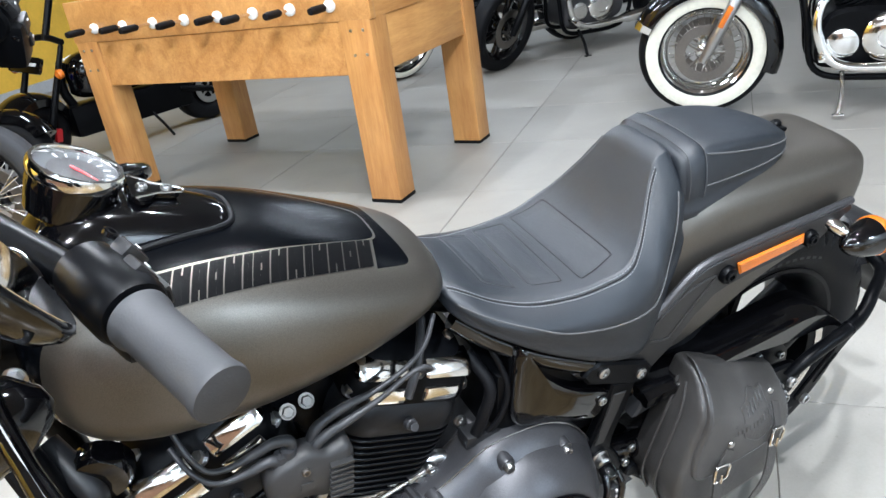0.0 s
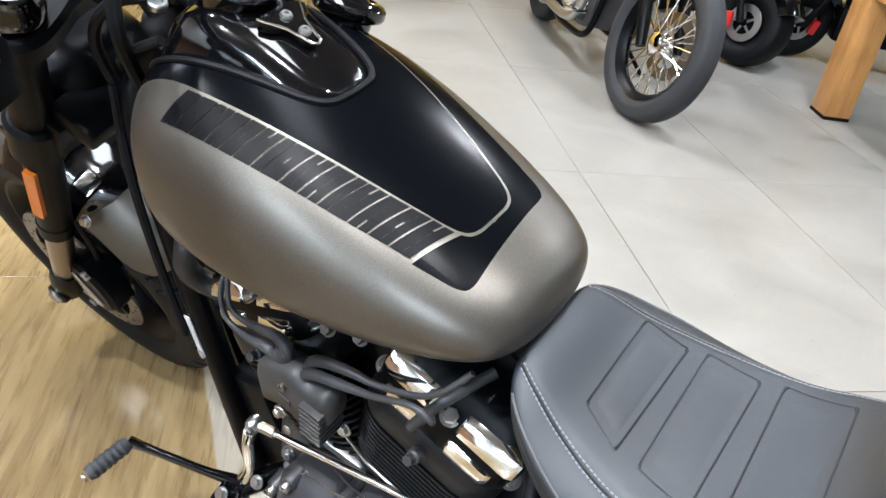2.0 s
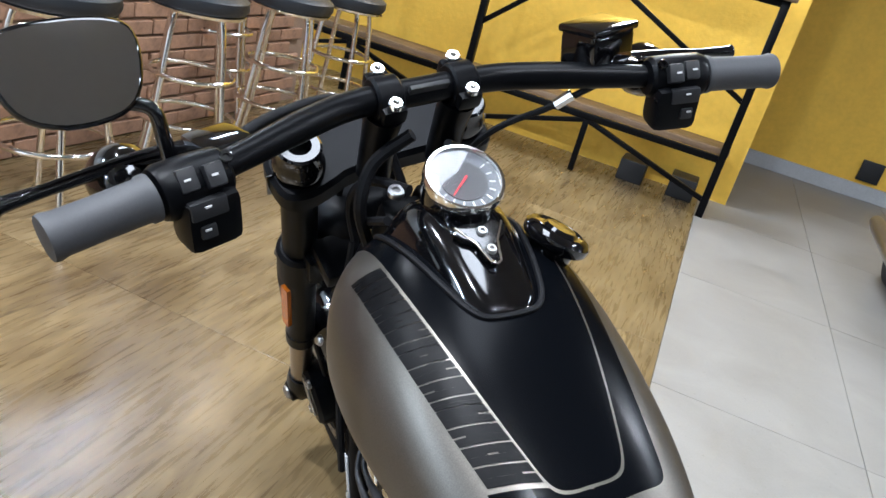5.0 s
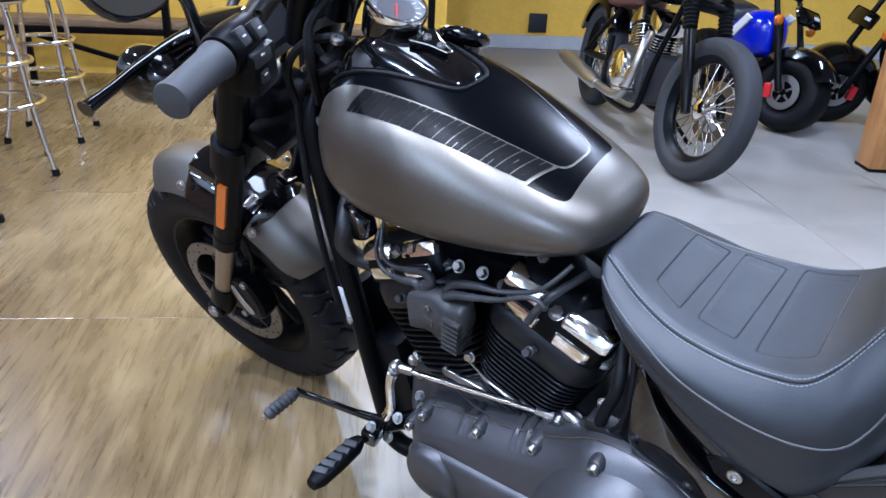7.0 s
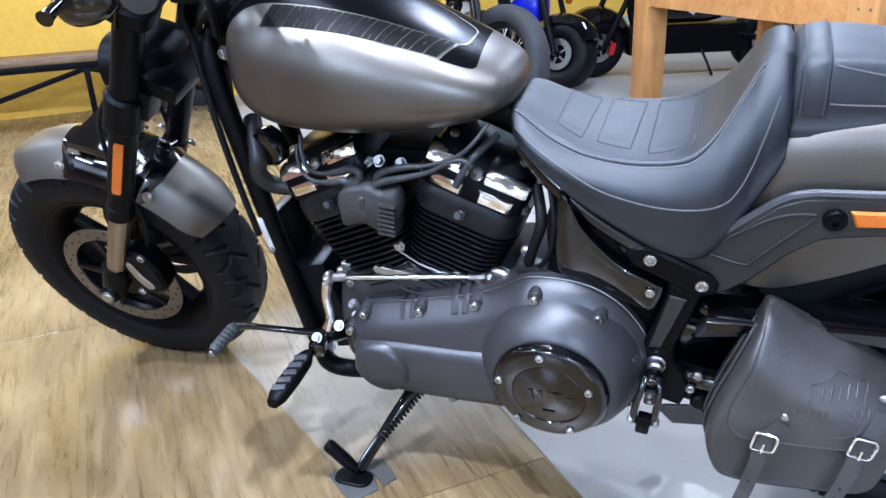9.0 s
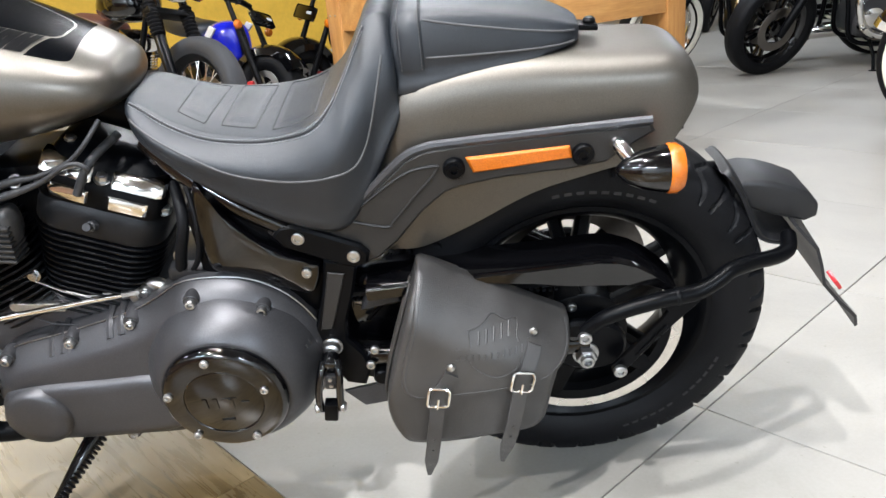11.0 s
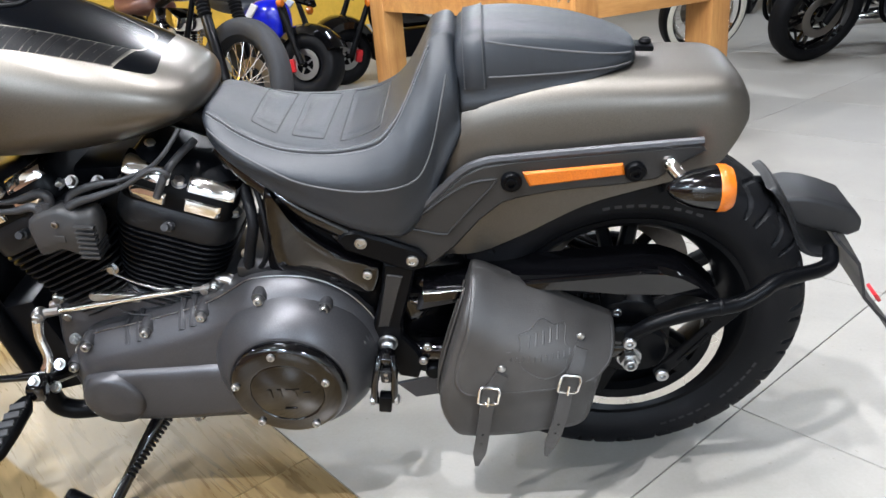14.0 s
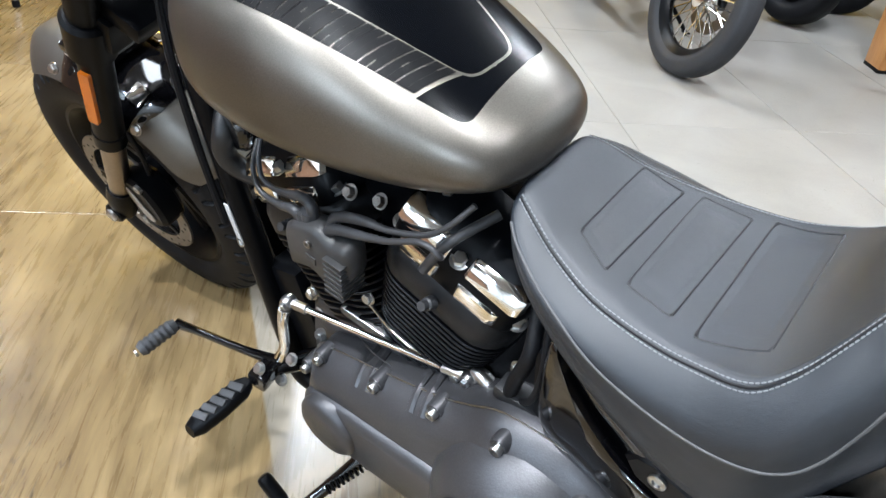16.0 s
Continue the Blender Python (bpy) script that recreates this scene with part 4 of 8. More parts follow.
def wheel_mesh_tyre(bm, c, R, w, rim, seg=96):
    half = tyre_profile(R, w, rim)
    prof = [(r, -o) for r, o in half] + [(r, o) for r, o in half[:-1][::-1]]
    prof = [(p.x, p.y) for p in spline([V(r, o, 0) for r, o in prof], 2)]
    rings = [[c + V(math.cos(2 * math.pi * k / seg) * r, o, math.sin(2 * math.pi * k / seg) * r) for k in range(seg)] for r, o in prof]
    loft(bm, rings, cap=False)


def grooved_tyre(bm, c, R, w, rim, n, deep, wide, seg=700):
    """A tyre whose tread carries n pairs of kinked slanting grooves, sunk between its blocks."""
    half = tyre_profile(R, w, rim)
    prof = [(r, -o) for r, o in half] + [(r, o) for r, o in half[:-1][::-1]]
    prof = [(p.x, p.y) for p in spline([V(r, o, 0) for r, o in prof], 4)]
    step, rings = 2 * math.pi / n, []
    for i, (r, o) in enumerate(prof):
        q0, q1 = prof[max(i - 1, 0)], prof[min(i + 1, len(prof) - 1)]
        tr, to = q1[0] - q0[0], q1[1] - q0[1]
        ln = math.hypot(tr, to) or 1.0
        nr, no = to / ln, -tr / ln
        if nr * (r - rim) + no * o < 0:
            nr, no = -nr, -no
        s = abs(o) / (w * 0.5)
        tread_zone = r > rim + (R - rim) * 0.62
        ring = []
        for k in range(seg):
            a = 2 * math.pi * k / seg
            sink = 0.0
            if tread_zone and s > 0.06:
                u = (a / step + (0.5 if o > 0 else 0.0)) % 1.0
                line = 0.15 + 0.95 * s if s < 0.56 else 0.68 - 0.75 * (s - 0.56)
                gap = abs((u - line + 0.5) % 1.0 - 0.5) * step * R
                slit = abs((u - 0.62 - 0.45 * s + 0.5) % 1.0 - 0.5) * step * R if 0.5 < s < 0.97 else 1.0
                gap = min(gap, slit)
                sink = deep * max(0.0, min(1.0, (wide - gap) / (wide * 0.45)))
            ring.append(c + V(math.cos(a) * (r - nr * sink), o - no * sink, math.sin(a) * (r - nr * sink)))
        rings.append(ring)
    loft(bm, rings, cap=False)


def rim_mesh(bm, c, r, w, seg=72):
    prof = [(r + 0.012, -w), (r + 0.012, -w + 0.006), (r, -w + 0.010), (r - 0.012, -w * 0.6), (r - 0.022, -w * 0.2), (r - 0.022, w * 0.2), (r - 0.012, w * 0.6), (r, w - 0.010), (r + 0.012, w - 0.006), (r + 0.012, w), (r + 0.004, w), (r - 0.006, w - 0.008),
            (r - 0.020, w * 0.6), (r - 0.032, w * 0.2), (r - 0.032, -w * 0.2), (r - 0.020, -w * 0.6), (r - 0.006, -w + 0.008), (r + 0.004, -w)]
    prof += prof[:1]
    rings = [[c + V(math.cos(2 * math.pi * k / seg) * q, o, math.sin(2 * math.pi * k / seg) * q) for k in range(seg)] for q, o in prof]
    loft(bm, rings, cap=False)


def spoke_bars(bm, c, r0, r1, n, w0, w1, th, phase=0.0, split=0.0):
    for k in range(n):
        for s in ((-1, 1) if split else (0,)):
            a = 2 * math.pi * k / n + phase
            a0, a1 = a + s * split * 0.5, a + s * split
            d0, d1 = V(math.cos(a0), 0, math.sin(a0)), V(math.cos(a1), 0, math.sin(a1))
            p, q = c + d0 * r0, c + d1 * r1
            t = (q - p).normalized()
            e = V(-t.z, 0, t.x)
            rings = []
            for pos, w in ((p, w0), ((p + q) / 2, (w0 + w1) / 2 * 0.92), (q, w1)):
                rings.append([pos + e * (w * x) + V(0, y * th, 0) for x, y in ((-0.5, -0.3), (-0.3, -0.5), (0.3, -0.5), (0.5, -0.3), (0.5, 0.3), (0.3, 0.5), (-0.3, 0.5), (-0.5, 0.3))])
            loft(bm, rings)


def disc_mesh(bm, c, y, r0, r1, th=0.005, seg=64, holes=24):
    lathe(bm, [(r0, 0), (r1 - 0.001, 0), (r1, 0.001), (r1, th - 0.001), (r1 - 0.001, th), (r0, th), (r0, 0)], c + V(0, y - th / 2, 0), (0, 1, 0), seg, cap=False)


REAR = V(-0.007, 0, 0.317)
RR = 0.3095
bm = bmesh.new()
grooved_tyre(bm, REAR, RR + 0.0025, 0.18, 0.205, 24, 0.005, 0.0042)
rear_wheel = part("rear_wheel", bm, RUBBER, bike, "wide black grooved rear tyre on a black cast wheel", angle=35)
bm = bmesh.new()
rim_mesh(bm, REAR, 0.203, 0.076)
part("rim", bm, BLACK_SATIN, rear_wheel, "black rim")
bm = bmesh.new()
spoke_bars(bm, REAR, 0.05, 0.183, 5, 0.030, 0.022, 0.03, 0.35, 0.16)
lathe(bm, [(0.03, -0.06), (0.06, -0.055), (0.062, 0.05), (0.03, 0.06)], REAR, (0, 1, 0), 32)
part("spokes", bm, BLACK_SATIN, rear_wheel, "black cast spokes")
bm = bmesh.new()
disc_mesh(bm, REAR, 0.085, 0.10, 0.146)
part("brake_disc", bm, DARK_STEEL, rear_wheel, "steel brake disc")
bm = bmesh.new()
lathe(bm, [(0.130, -0.100), (0.146, -0.104), (0.146, -0.080), (0.130, -0.080), (0.130, -0.100)], REAR, (0, 1, 0), 80, cap=False)
spoke_bars(bm, REAR + V(0, -0.092, 0), 0.06, 0.142, 5, 0.045, 0.03, 0.022, 0.6)
lathe(bm, [(0.03, -0.105), (0.070, -0.105), (0.074, -0.102), (0.074, -0.078), (0.03, -0.075)], REAR, (0, 1, 0), 48)
pulley = part("belt_pulley", bm, BLACK_SATIN, rear_wheel, "black spoked belt pulley")
bm = bmesh.new()
lathe(bm, [(0.144, -0.1055), (0.159, -0.1075), (0.161, -0.106), (0.161, -0.1035), (0.146, -0.1025), (0.146, -0.1055)], REAR, (0, 1, 0), 96, cap=False)
part("pulley_flange", bm, PALE, pulley, "pale flange round the pulley")
bm = bmesh.new()
lathe(bm, [(0.146, -0.1025), (0.156, -0.1025), (0.156, -0.078), (0.146, -0.078)], REAR, (0, 1, 0), 96, cap=False)
part("pulley_teeth", bm, BLACK_CAST, pulley)
for k in range(5):
    a = 2 * math.pi * k / 5 + 0.6
    bm = bmesh.new()
    capbolt(bm, REAR + V(math.cos(a) * 0.056, -0.105, math.sin(a) * 0.056), (0, -1, 0), 0.008, 0.006)
    part("bolt", bm, STEEL, pulley)
# faint raised marking on the tyre's side
bm = bmesh.new()
for a0, n, ph in ((-70, 13, 4.0), (65, 9, 4.2)):
    for k in range(n):
        if k == 6 and n == 13:
            continue
        a = radians(a0 + k * ph)
        for rr in (0.252,):
            q = [REAR + V(math.cos(a + da) * (rr + dr), -0.0905 + (0.0015 if dr > 0 else 0.0), math.sin(a + da) * (rr + dr)) for da, dr in ((-0.022, -0.008), (0.022, -0.008), (0.022, 0.008), (-0.022, 0.008))]
            loft(bm, [q, [p + V(0, 0.004, 0) for p in q]])
tagged(part("sidewall_marking", bm, PLASTIC, rear_wheel, "row of faint raised blocks on the sidewall"), kind="stuff")

FRONT0 = V(-1.55, 0, 0.318)
HUB = STEER @ FRONT0
# the wheel stands farther forward and leans a little more than the steering head; the legs follow it downwards
STEER_WHEEL = Matrix.Translation(V(-0.066, 0.031, -0.033)) @ Matrix.Translation(HUB) @ Matrix.Rotation(radians(2.4), 4, "X") @ Matrix.Rotation(radians(-3.0), 4, "Z") @ Matrix.Translation(-HUB) @ STEER
STEER_LEG = Matrix(((1, 0, 0.035, -0.066 - 0.318 * 0.035), (0, 1, -0.0475, 0.031 + 0.318 * 0.0475), (0, 0, 1.052, -0.033 - 0.318 * 0.052), (0, 0, 0, 1))) @ STEER
FR = 0.306
bm = bmesh.new()
grooved_tyre(bm, FRONT0, FR + 0.003, 0.15, 0.2, 20, 0.007, 0.006)
front_wheel = part("front_wheel", bm, RUBBER, bike, "wide black grooved front tyre on a black cast wheel", angle=35, xf=STEER_WHEEL)
bm = bmesh.new()
rim_mesh(bm, FRONT0, 0.198, 0.062)
part("rim", bm, BLACK_SATIN, front_wheel, "black rim", xf=STEER_WHEEL)
bm = bmesh.new()
spoke_bars(bm, FRONT0, 0.04, 0.183, 5, 0.030, 0.022, 0.026, 0.1, 0.16)
lathe(bm, [(0.02, -0.07), (0.04, -0.066), (0.045, 0.06), (0.02, 0.07)], FRONT0, (0, 1, 0), 32)
part("spokes", bm, BLACK_SATIN, front_wheel, "black cast spokes", xf=STEER_WHEEL)
for sg in (-1, 1):
    bm = bmesh.new()
    disc_mesh(bm, FRONT0, sg * 0.078, 0.116, 0.148)
    disc = part("brake_disc", bm, DARK_STEEL, front_wheel, "drilled steel brake disc", xf=STEER_WHEEL)
    bm = bmesh.new()
    for k in range(36):
        a = 2 * math.pi * k / 36
        r = 0.123 + 0.009 * (k % 3)
        cyl(bm, FRONT0 + V(math.cos(a) * r, sg * 0.0803, math.sin(a) * r), FRONT0 + V(math.cos(a) * r, sg * 0.0812, math.sin(a) * r), 0.003, seg=8)
    tagged(part("drill_holes", bm, BLACK_SATIN, disc, xf=STEER_WHEEL), kind="stuff")
    bm = bmesh.new()
    spoke_bars(bm, FRONT0 + V(0, sg * 0.078, 0), 0.05, 0.118, 5, 0.02, 0.012, 0.006, 0.4)
    lathe(bm, [(0.03, -0.004), (0.055, -0.004), (0.055, 0.004), (0.03, 0.004)], FRONT0 + V(0, sg * 0.078, 0), (0, 1, 0), 32)
    part("carrier", bm, BLACK_SATIN, disc, xf=STEER_WHEEL)

# ---- engine ----


def shrink(outline, d):
    n, out = len(outline), []
    area = sum(outline[i][0] * outline[(i + 1) % n][1] - outline[(i + 1) % n][0] * outline[i][1] for i in range(n))
    s = 1 if area > 0 else -1
    for i in range(n):
        p, q, w = Vector(outline[i - 1]), Vector(outline[i]), Vector(outline[(i + 1) % n])
        d1, d2 = (q - p).normalized(), (w - q).normalized()
        nn = (Vector((-d1.y, d1.x)) + Vector((-d2.y, d2.x))).normalized() * s
        out.append(tuple(q + nn * d))
    return out


def toward(outline, f):
    """The outline drawn in towards its middle by the share f."""
    cx, cy = sum(p[0] for p in outline) / len(outline), sum(p[1] for p in outline) / len(outline)
    return [(a + (cx - a) * f, b + (cy - b) * f) for a, b in outline]


def smooth_outline(pts, n=4):
    return [(p.x, p.y) for p in spline([V(a, b, 0) for a, b in pts], n, True)]


def shell(bm, outline, steps):
    """A cover with an outline in x and z that steps outwards: (inset, y) one after another."""
    loft(bm, [[V(x, y, z) for x, z in (shrink(outline, d) if d else outline)] for d, y in steps])


PRIM = smooth_outline([(-0.958, 0.30), (-0.948, 0.245), (-0.91, 0.212), (-0.84, 0.20), (-0.75, 0.192), (-0.65, 0.193), (-0.56, 0.202), (-0.48, 0.222), (-0.43, 0.258), (-0.41, 0.31), (-0.41, 0.365), (-0.428, 0.415), (-0.465, 0.46),
                       (-0.52, 0.487), (-0.60, 0.489), (-0.65, 0.463), (-0.70, 0.44), (-0.80, 0.413), (-0.90, 0.39), (-0.94, 0.36)])
bm = bmesh.new()
shell(bm, PRIM, [(0.004, -0.07), (0, -0.074), (0, -0.122), (0.003, -0.127), (0.006, -0.135), (0.014, -0.143), (0.026, -0.158), (0.042, -0.166)])
lathe(bm, [(0.138, 0.0), (0.134, 0.014), (0.122, 0.038), (0.108, 0.056), (0.099, 0.064), (0.096, 0.066), (0, 0.066)], (-0.555, -0.142, 0.335), (0, -1, 0), 64)
primary = part("primary_cover", bm, BLACK_CAST, bike, "long dark wrinkle-finish primary cover", angle=45)
bm = bmesh.new()
line = [V(x, -0.1245, z) for x, z in shrink(PRIM, -0.0006)]
tube(bm, line + line[:1], 0.0011, 6, smooth=False, cap=False)
part("gasket_line", bm, STEEL, primary, "thin bright joint line")
bm = bmesh.new()
arm = smooth_outline([(-0.935, 0.29), (-0.92, 0.245), (-0.87, 0.228), (-0.75, 0.225), (-0.66, 0.235), (-0.64, 0.29), (-0.66, 0.345), (-0.75, 0.347), (-0.87, 0.343), (-0.92, 0.33)])
shell(bm, arm, [(0, -0.15), (0.002, -0.168), (0.010, -0.176), (0.022, -0.179)])
part("rib", bm, BLACK_CAST, primary, angle=50)
bm = bmesh.new()
lathe(bm, [(0.055, 0), (0.052, 0.012), (0.045, 0.018), (0.02, 0.02), (0, 0.02)], (-0.875, -0.170, 0.287), (0, -1, 0), 40)
part("boss", bm, BLACK_CAST, primary, angle=50)
for x, z in ((-0.694, 0.433), (-0.588, 0.470), (-0.487, 0.447), (-0.438, 0.376), (-0.437, 0.281), (-0.797, 0.405), (-0.908, 0.380), (-0.945, 0.335), (-0.50, 0.225), (-0.62, 0.205), (-0.76, 0.205), (-0.89, 0.215)):
    proud = 0.012 if x > -0.60 and z > 0.25 else 0.0          # higher on the clutch bulge
    bm = bmesh.new()
    lathe(bm, [(0.0135, 0), (0.0125, 0.022 + proud), (0.0115, 0.025 + proud), (0, 0.025 + proud)], (x, -0.118, z), (0, -1, 0), 18)
    part("bolt_boss", bm, BLACK_CAST, primary)
    bm = bmesh.new()
    capbolt(bm, (x, -0.143 - proud, z), (0, -1, 0), 0.0078, 0.009)
    part("bolt", bm, STEEL, primary, "bright socket bolt")
# grooves that step up along the cover's top edge
for x in (-0.72, -0.74, -0.82, -0.84):
    bm = bmesh.new()
    z = 0.44 + (x + 0.70) * 0.27
    tube(bm, [V(x, -0.09, z), V(x + 0.006, -0.125, z - 0.003), V(x + 0.01, -0.148, z - 0.02)], 0.007, 8)
    part("ridge", bm, BLACK_CAST, primary)
DERBY = V(-0.555, -0.206, 0.335)
bm = bmesh.new()
lathe(bm, [(0.093, 0), (0.095, 0.004), (0.094, 0.010), (0.088, 0.018), (0.082, 0.0205), (0.060, 0.0215), (0.0585, 0.0200), (0.056, 0.0215), (0, 0.022)], DERBY, (0, -1, 0), 72)
derby = part("derby_cover", bm, BLACK_GLOSS, bike, "round gloss black clutch cover with raised marks")
for dx, dz in ((-0.010, 0.077), (0.065, 0.02), (0.034, -0.071), (-0.055, -0.062), (-0.080, 0.018)):
    bm = bmesh.new()
    capbolt(bm, DERBY + V(dx, -0.019, dz), (0, -1, 0), 0.0065, 0.006)
    part("bolt", bm, STEEL, derby)
for x, w, h, dz in ((-0.028, 0.007, 0.02, 0.0), (-0.012, 0.007, 0.02, 0.0), (0.010, 0.022, 0.004, 0.008), (0.012, 0.007, 0.02, 0.0), (0.032, 0.012, 0.004, 0.0), (0, 0.02, 0.0035, -0.034)):
    bm = bmesh.new()
    box(bm, DERBY + V(x, -0.0225, dz), (w, 0.0016, h), bev=0.0005)
    part("raised_bar", bm, BLACK_GLOSS, derby)

# crankcase
bm = bmesh.new()
plate(bm, smooth_outline([(-1.0, 0.22), (-0.98, 0.40), (-0.93, 0.44), (-0.80, 0.46), (-0.70, 0.45), (-0.52, 0.46), (-0.46, 0.36), (-0.47, 0.22), (-0.7, 0.17), (-0.9, 0.18)]), "y", -0.09, 0.10, 0.012)
case = part("crankcase", bm, BLACK_CAST, bike, "dark crankcase", angle=45)
EDGE = [V(-0.949, -0.085, 0.458), V(-0.90, -0.088, 0.480), V(-0.852, -0.088, 0.499), V(-0.843, -0.090, 0.487), V(-0.805, -0.095, 0.468), V(-0.773, -0.095, 0.455), V(-0.735, -0.09, 0.455)]
# finned regulator in front of the crankcase
bm = bmesh.new()
box(bm, (-1.032, 0, 0.325), (0.075, 0.16, 0.20), (0, -12, 0), 0.006)
regulator = part("regulator", bm, BLACK_SATIN, bike, "finned black regulator box")
for k in range(7):
    bm = bmesh.new()
    box(bm, (-1.074, -0.06 + 0.02 * k, 0.318), (0.018, 0.005, 0.15), (0, -12, 0), 0.0015)
    part("fin", bm, BLACK_SATIN, regulator)
bm = bmesh.new()
tube(bm, EDGE, 0.0024, 8, smooth=False)
part("gasket_edge", bm, STEEL, case, "bright machined edge")
bm = bmesh.new()
loft(bm, [[V(-0.857 + a, -0.072 - d, 0.441 + b - a * 0.10) for a, b in rounded(0.088 - i, 0.017 - i, 0.0075 - i / 2, 4)] for d, i in ((0.0, 0.0), (0.022, 0.0), (0.024, 0.003))])
part("badge_plate", bm, STEEL, case, "small bright plate")
for x, y, z in ((-0.961, -0.085, 0.439), (-0.973, -0.085, 0.424), (-0.844, -0.088, 0.497), (-0.958, -0.085, 0.40), (-0.952, -0.10, 0.36), (-0.70, -0.09, 0.445), (-0.62, -0.07, 0.50)):
    bm = bmesh.new()
    hexbolt(bm, (x, y, z), (0, -1, 0.15), 0.0078, 0.008)
    part("bolt", bm, STEEL, case)
bm = bmesh.new()
tube(bm, [V(-0.86, -0.105, 0.43), V(-0.83, -0.11, 0.418), V(-0.79, -0.11, 0.412), V(-0.765, -0.105, 0.398)], 0.0016, 6)
part("thin_wire", bm, CABLE, case)


def cylinder(base, lean):
    m = Matrix.Translation(base) @ Matrix.Rotation(radians(lean), 4, "Y")
    bm = bmesh.new()
    plate(bm, rounded(0.135, 0.15, 0.045, 5), "z", 0.0, 0.20)
    top = part("cylinder", bm, BLACK_SATIN, bike, "black finned engine cylinder", xf=m)
    for k in range(14):
        f = k / 13
        w, d = 0.158 + 0.036 * f, 0.186 + 0.024 * f
        bm = bmesh.new()
        plate(bm, rounded(w, d, 0.05, 6), "z", 0.018 + k * 0.0115, 0.0222 + k * 0.0115, 0.0012)
        part("fin", bm, FIN, top, xf=m)
    # head, with its wide sloped flanks
    bm = bmesh.new()
    rings = []
    for w, d, h in ((0.186, 0.205, 0.176), (0.190, 0.209, 0.180), (0.188, 0.207, 0.206), (0.178, 0.196, 0.222), (0.165, 0.18, 0.228)):
        rings.append([V(a, b, h) for a, b in rounded(w, d, 0.045, 5)])
    loft(bm, rings)
    head = part("cylinder_head", bm, HEAD, bike, "dark cylinder head", xf=m, angle=50)
    bm = bmesh.new()
    loft(bm, [[V(x, y, h) for x, y in rounded(w, d, 0.03, 5)] for w, d, h in ((0.182, 0.196, 0.224), (0.184, 0.198, 0.230), (0.182, 0.192, 0.255), (0.172, 0.165, 0.276), (0.155, 0.135, 0.292), (0.13, 0.11, 0.298))])
    rocker = part("rocker_box", bm, BLACK_SATIN, bike, "black rocker box with bright covers", xf=m, angle=30)
    for sx in (-1, 1):
        for x0, x1, (ya, za), (yb, zb) in ((0.013, 0.088, (-0.096, 0.259), (-0.078, 0.284)), (0.013, 0.072, (-0.102, 0.228), (-0.099, 0.252))):
            bm = bmesh.new()
            rings = []
            for k in range(9):
                s = k / 8
                bulge = 0.003 * math.sin(math.pi * s) + (0.0 if 0 < k < 8 else -0.012)
                y, z = ya + (yb - ya) * s - bulge, za + (zb - za) * s
                rings.append([V(sx * (x0 + 0.001), y + 0.003, z), V(sx * (x0 + 0.004), y, z), V(sx * (x1 - 0.010), y, z + 0.001), V(sx * (x1 - 0.003), y + 0.004, z + 0.001), V(sx * x1, y + 0.012, z), V(sx * x0, y + 0.012, z)])
            loft(bm, rings)
            part("bright_cover", bm, CHROME, rocker, "chrome rocker cover", xf=m, angle=40)
    for sx, sy, h in ((-0.06, -0.045, 0.292), (0.06, -0.045, 0.292), (0.0, -0.086, 0.268), (-0.085, -0.075, 0.235), (0.087, -0.075, 0.235)):
        bm = bmesh.new()
        hexbolt(bm, (sx, sy, h), (0, -0.35, 0.93), 0.0085, 0.010)
        part("bolt", bm, STEEL, rocker, xf=m)
    bm = bmesh.new()
    plug = m @ V(0.0, -0.108, 0.20)
    lathe(bm, [(0.009, 0), (0.008, 0.010), (0.006, 0.012), (0.006, 0.02), (0, 0.02)], plug, (0, -0.9, 0.45), 16)
    part("plug_boot", bm, CABLE, head)


cylinder((-0.79, 0.0, 0.40), 22.5)
cylinder((-0.87, 0.0, 0.40), -22.5)

# coil with four leads between the cylinders
COIL = [(-0.908, 0.629), (-0.859, 0.646), (-0.834, 0.634), (-0.808, 0.637), (-0.803, 0.611), (-0.814, 0.581), (-0.833, 0.560), (-0.854, 0.562), (-0.875, 0.572), (-0.910, 0.564), (-0.915, 0.588)]
SLEEVE = [0.0072, 0.0072, 0.0066, 0.0058, 0.0038]
LEADS = [([(-0.874, -0.126, 0.643), (-0.874, -0.125, 0.660), (-0.892, -0.122, 0.663), (-0.916, -0.120, 0.655), (-0.949, -0.120, 0.650), (-0.971, -0.118, 0.658), (-0.984, -0.105, 0.678), (-0.992, -0.085, 0.70)], SLEEVE + [0.0034] * 3),
         ([(-0.895, -0.128, 0.626), (-0.896, -0.130, 0.643), (-0.908, -0.130, 0.645), (-0.925, -0.129, 0.640), (-0.954, -0.128, 0.639), (-0.972, -0.126, 0.647), (-0.988, -0.115, 0.664), (-1.0, -0.09, 0.685)], SLEEVE + [0.0034] * 3),
         ([(-0.850, -0.122, 0.631), (-0.843, -0.120, 0.652), (-0.827, -0.118, 0.662), (-0.793, -0.116, 0.670), (-0.758, -0.115, 0.674), (-0.712, -0.112, 0.689), (-0.683, -0.108, 0.711), (-0.66, -0.09, 0.738)], SLEEVE + [0.0034] * 3),
         ([(-0.850, -0.130, 0.612), (-0.846, -0.130, 0.638), (-0.830, -0.128, 0.648), (-0.799, -0.126, 0.655), (-0.753, -0.124, 0.668), (-0.714, -0.124, 0.688), (-0.694, -0.124, 0.691), (-0.683, -0.122, 0.681), (-0.691, -0.112, 0.671)], SLEEVE + [0.0034] * 4)]
bm = bmesh.new()
plate(bm, smooth_outline(COIL, 3), "y", -0.146, -0.108, 0.007)
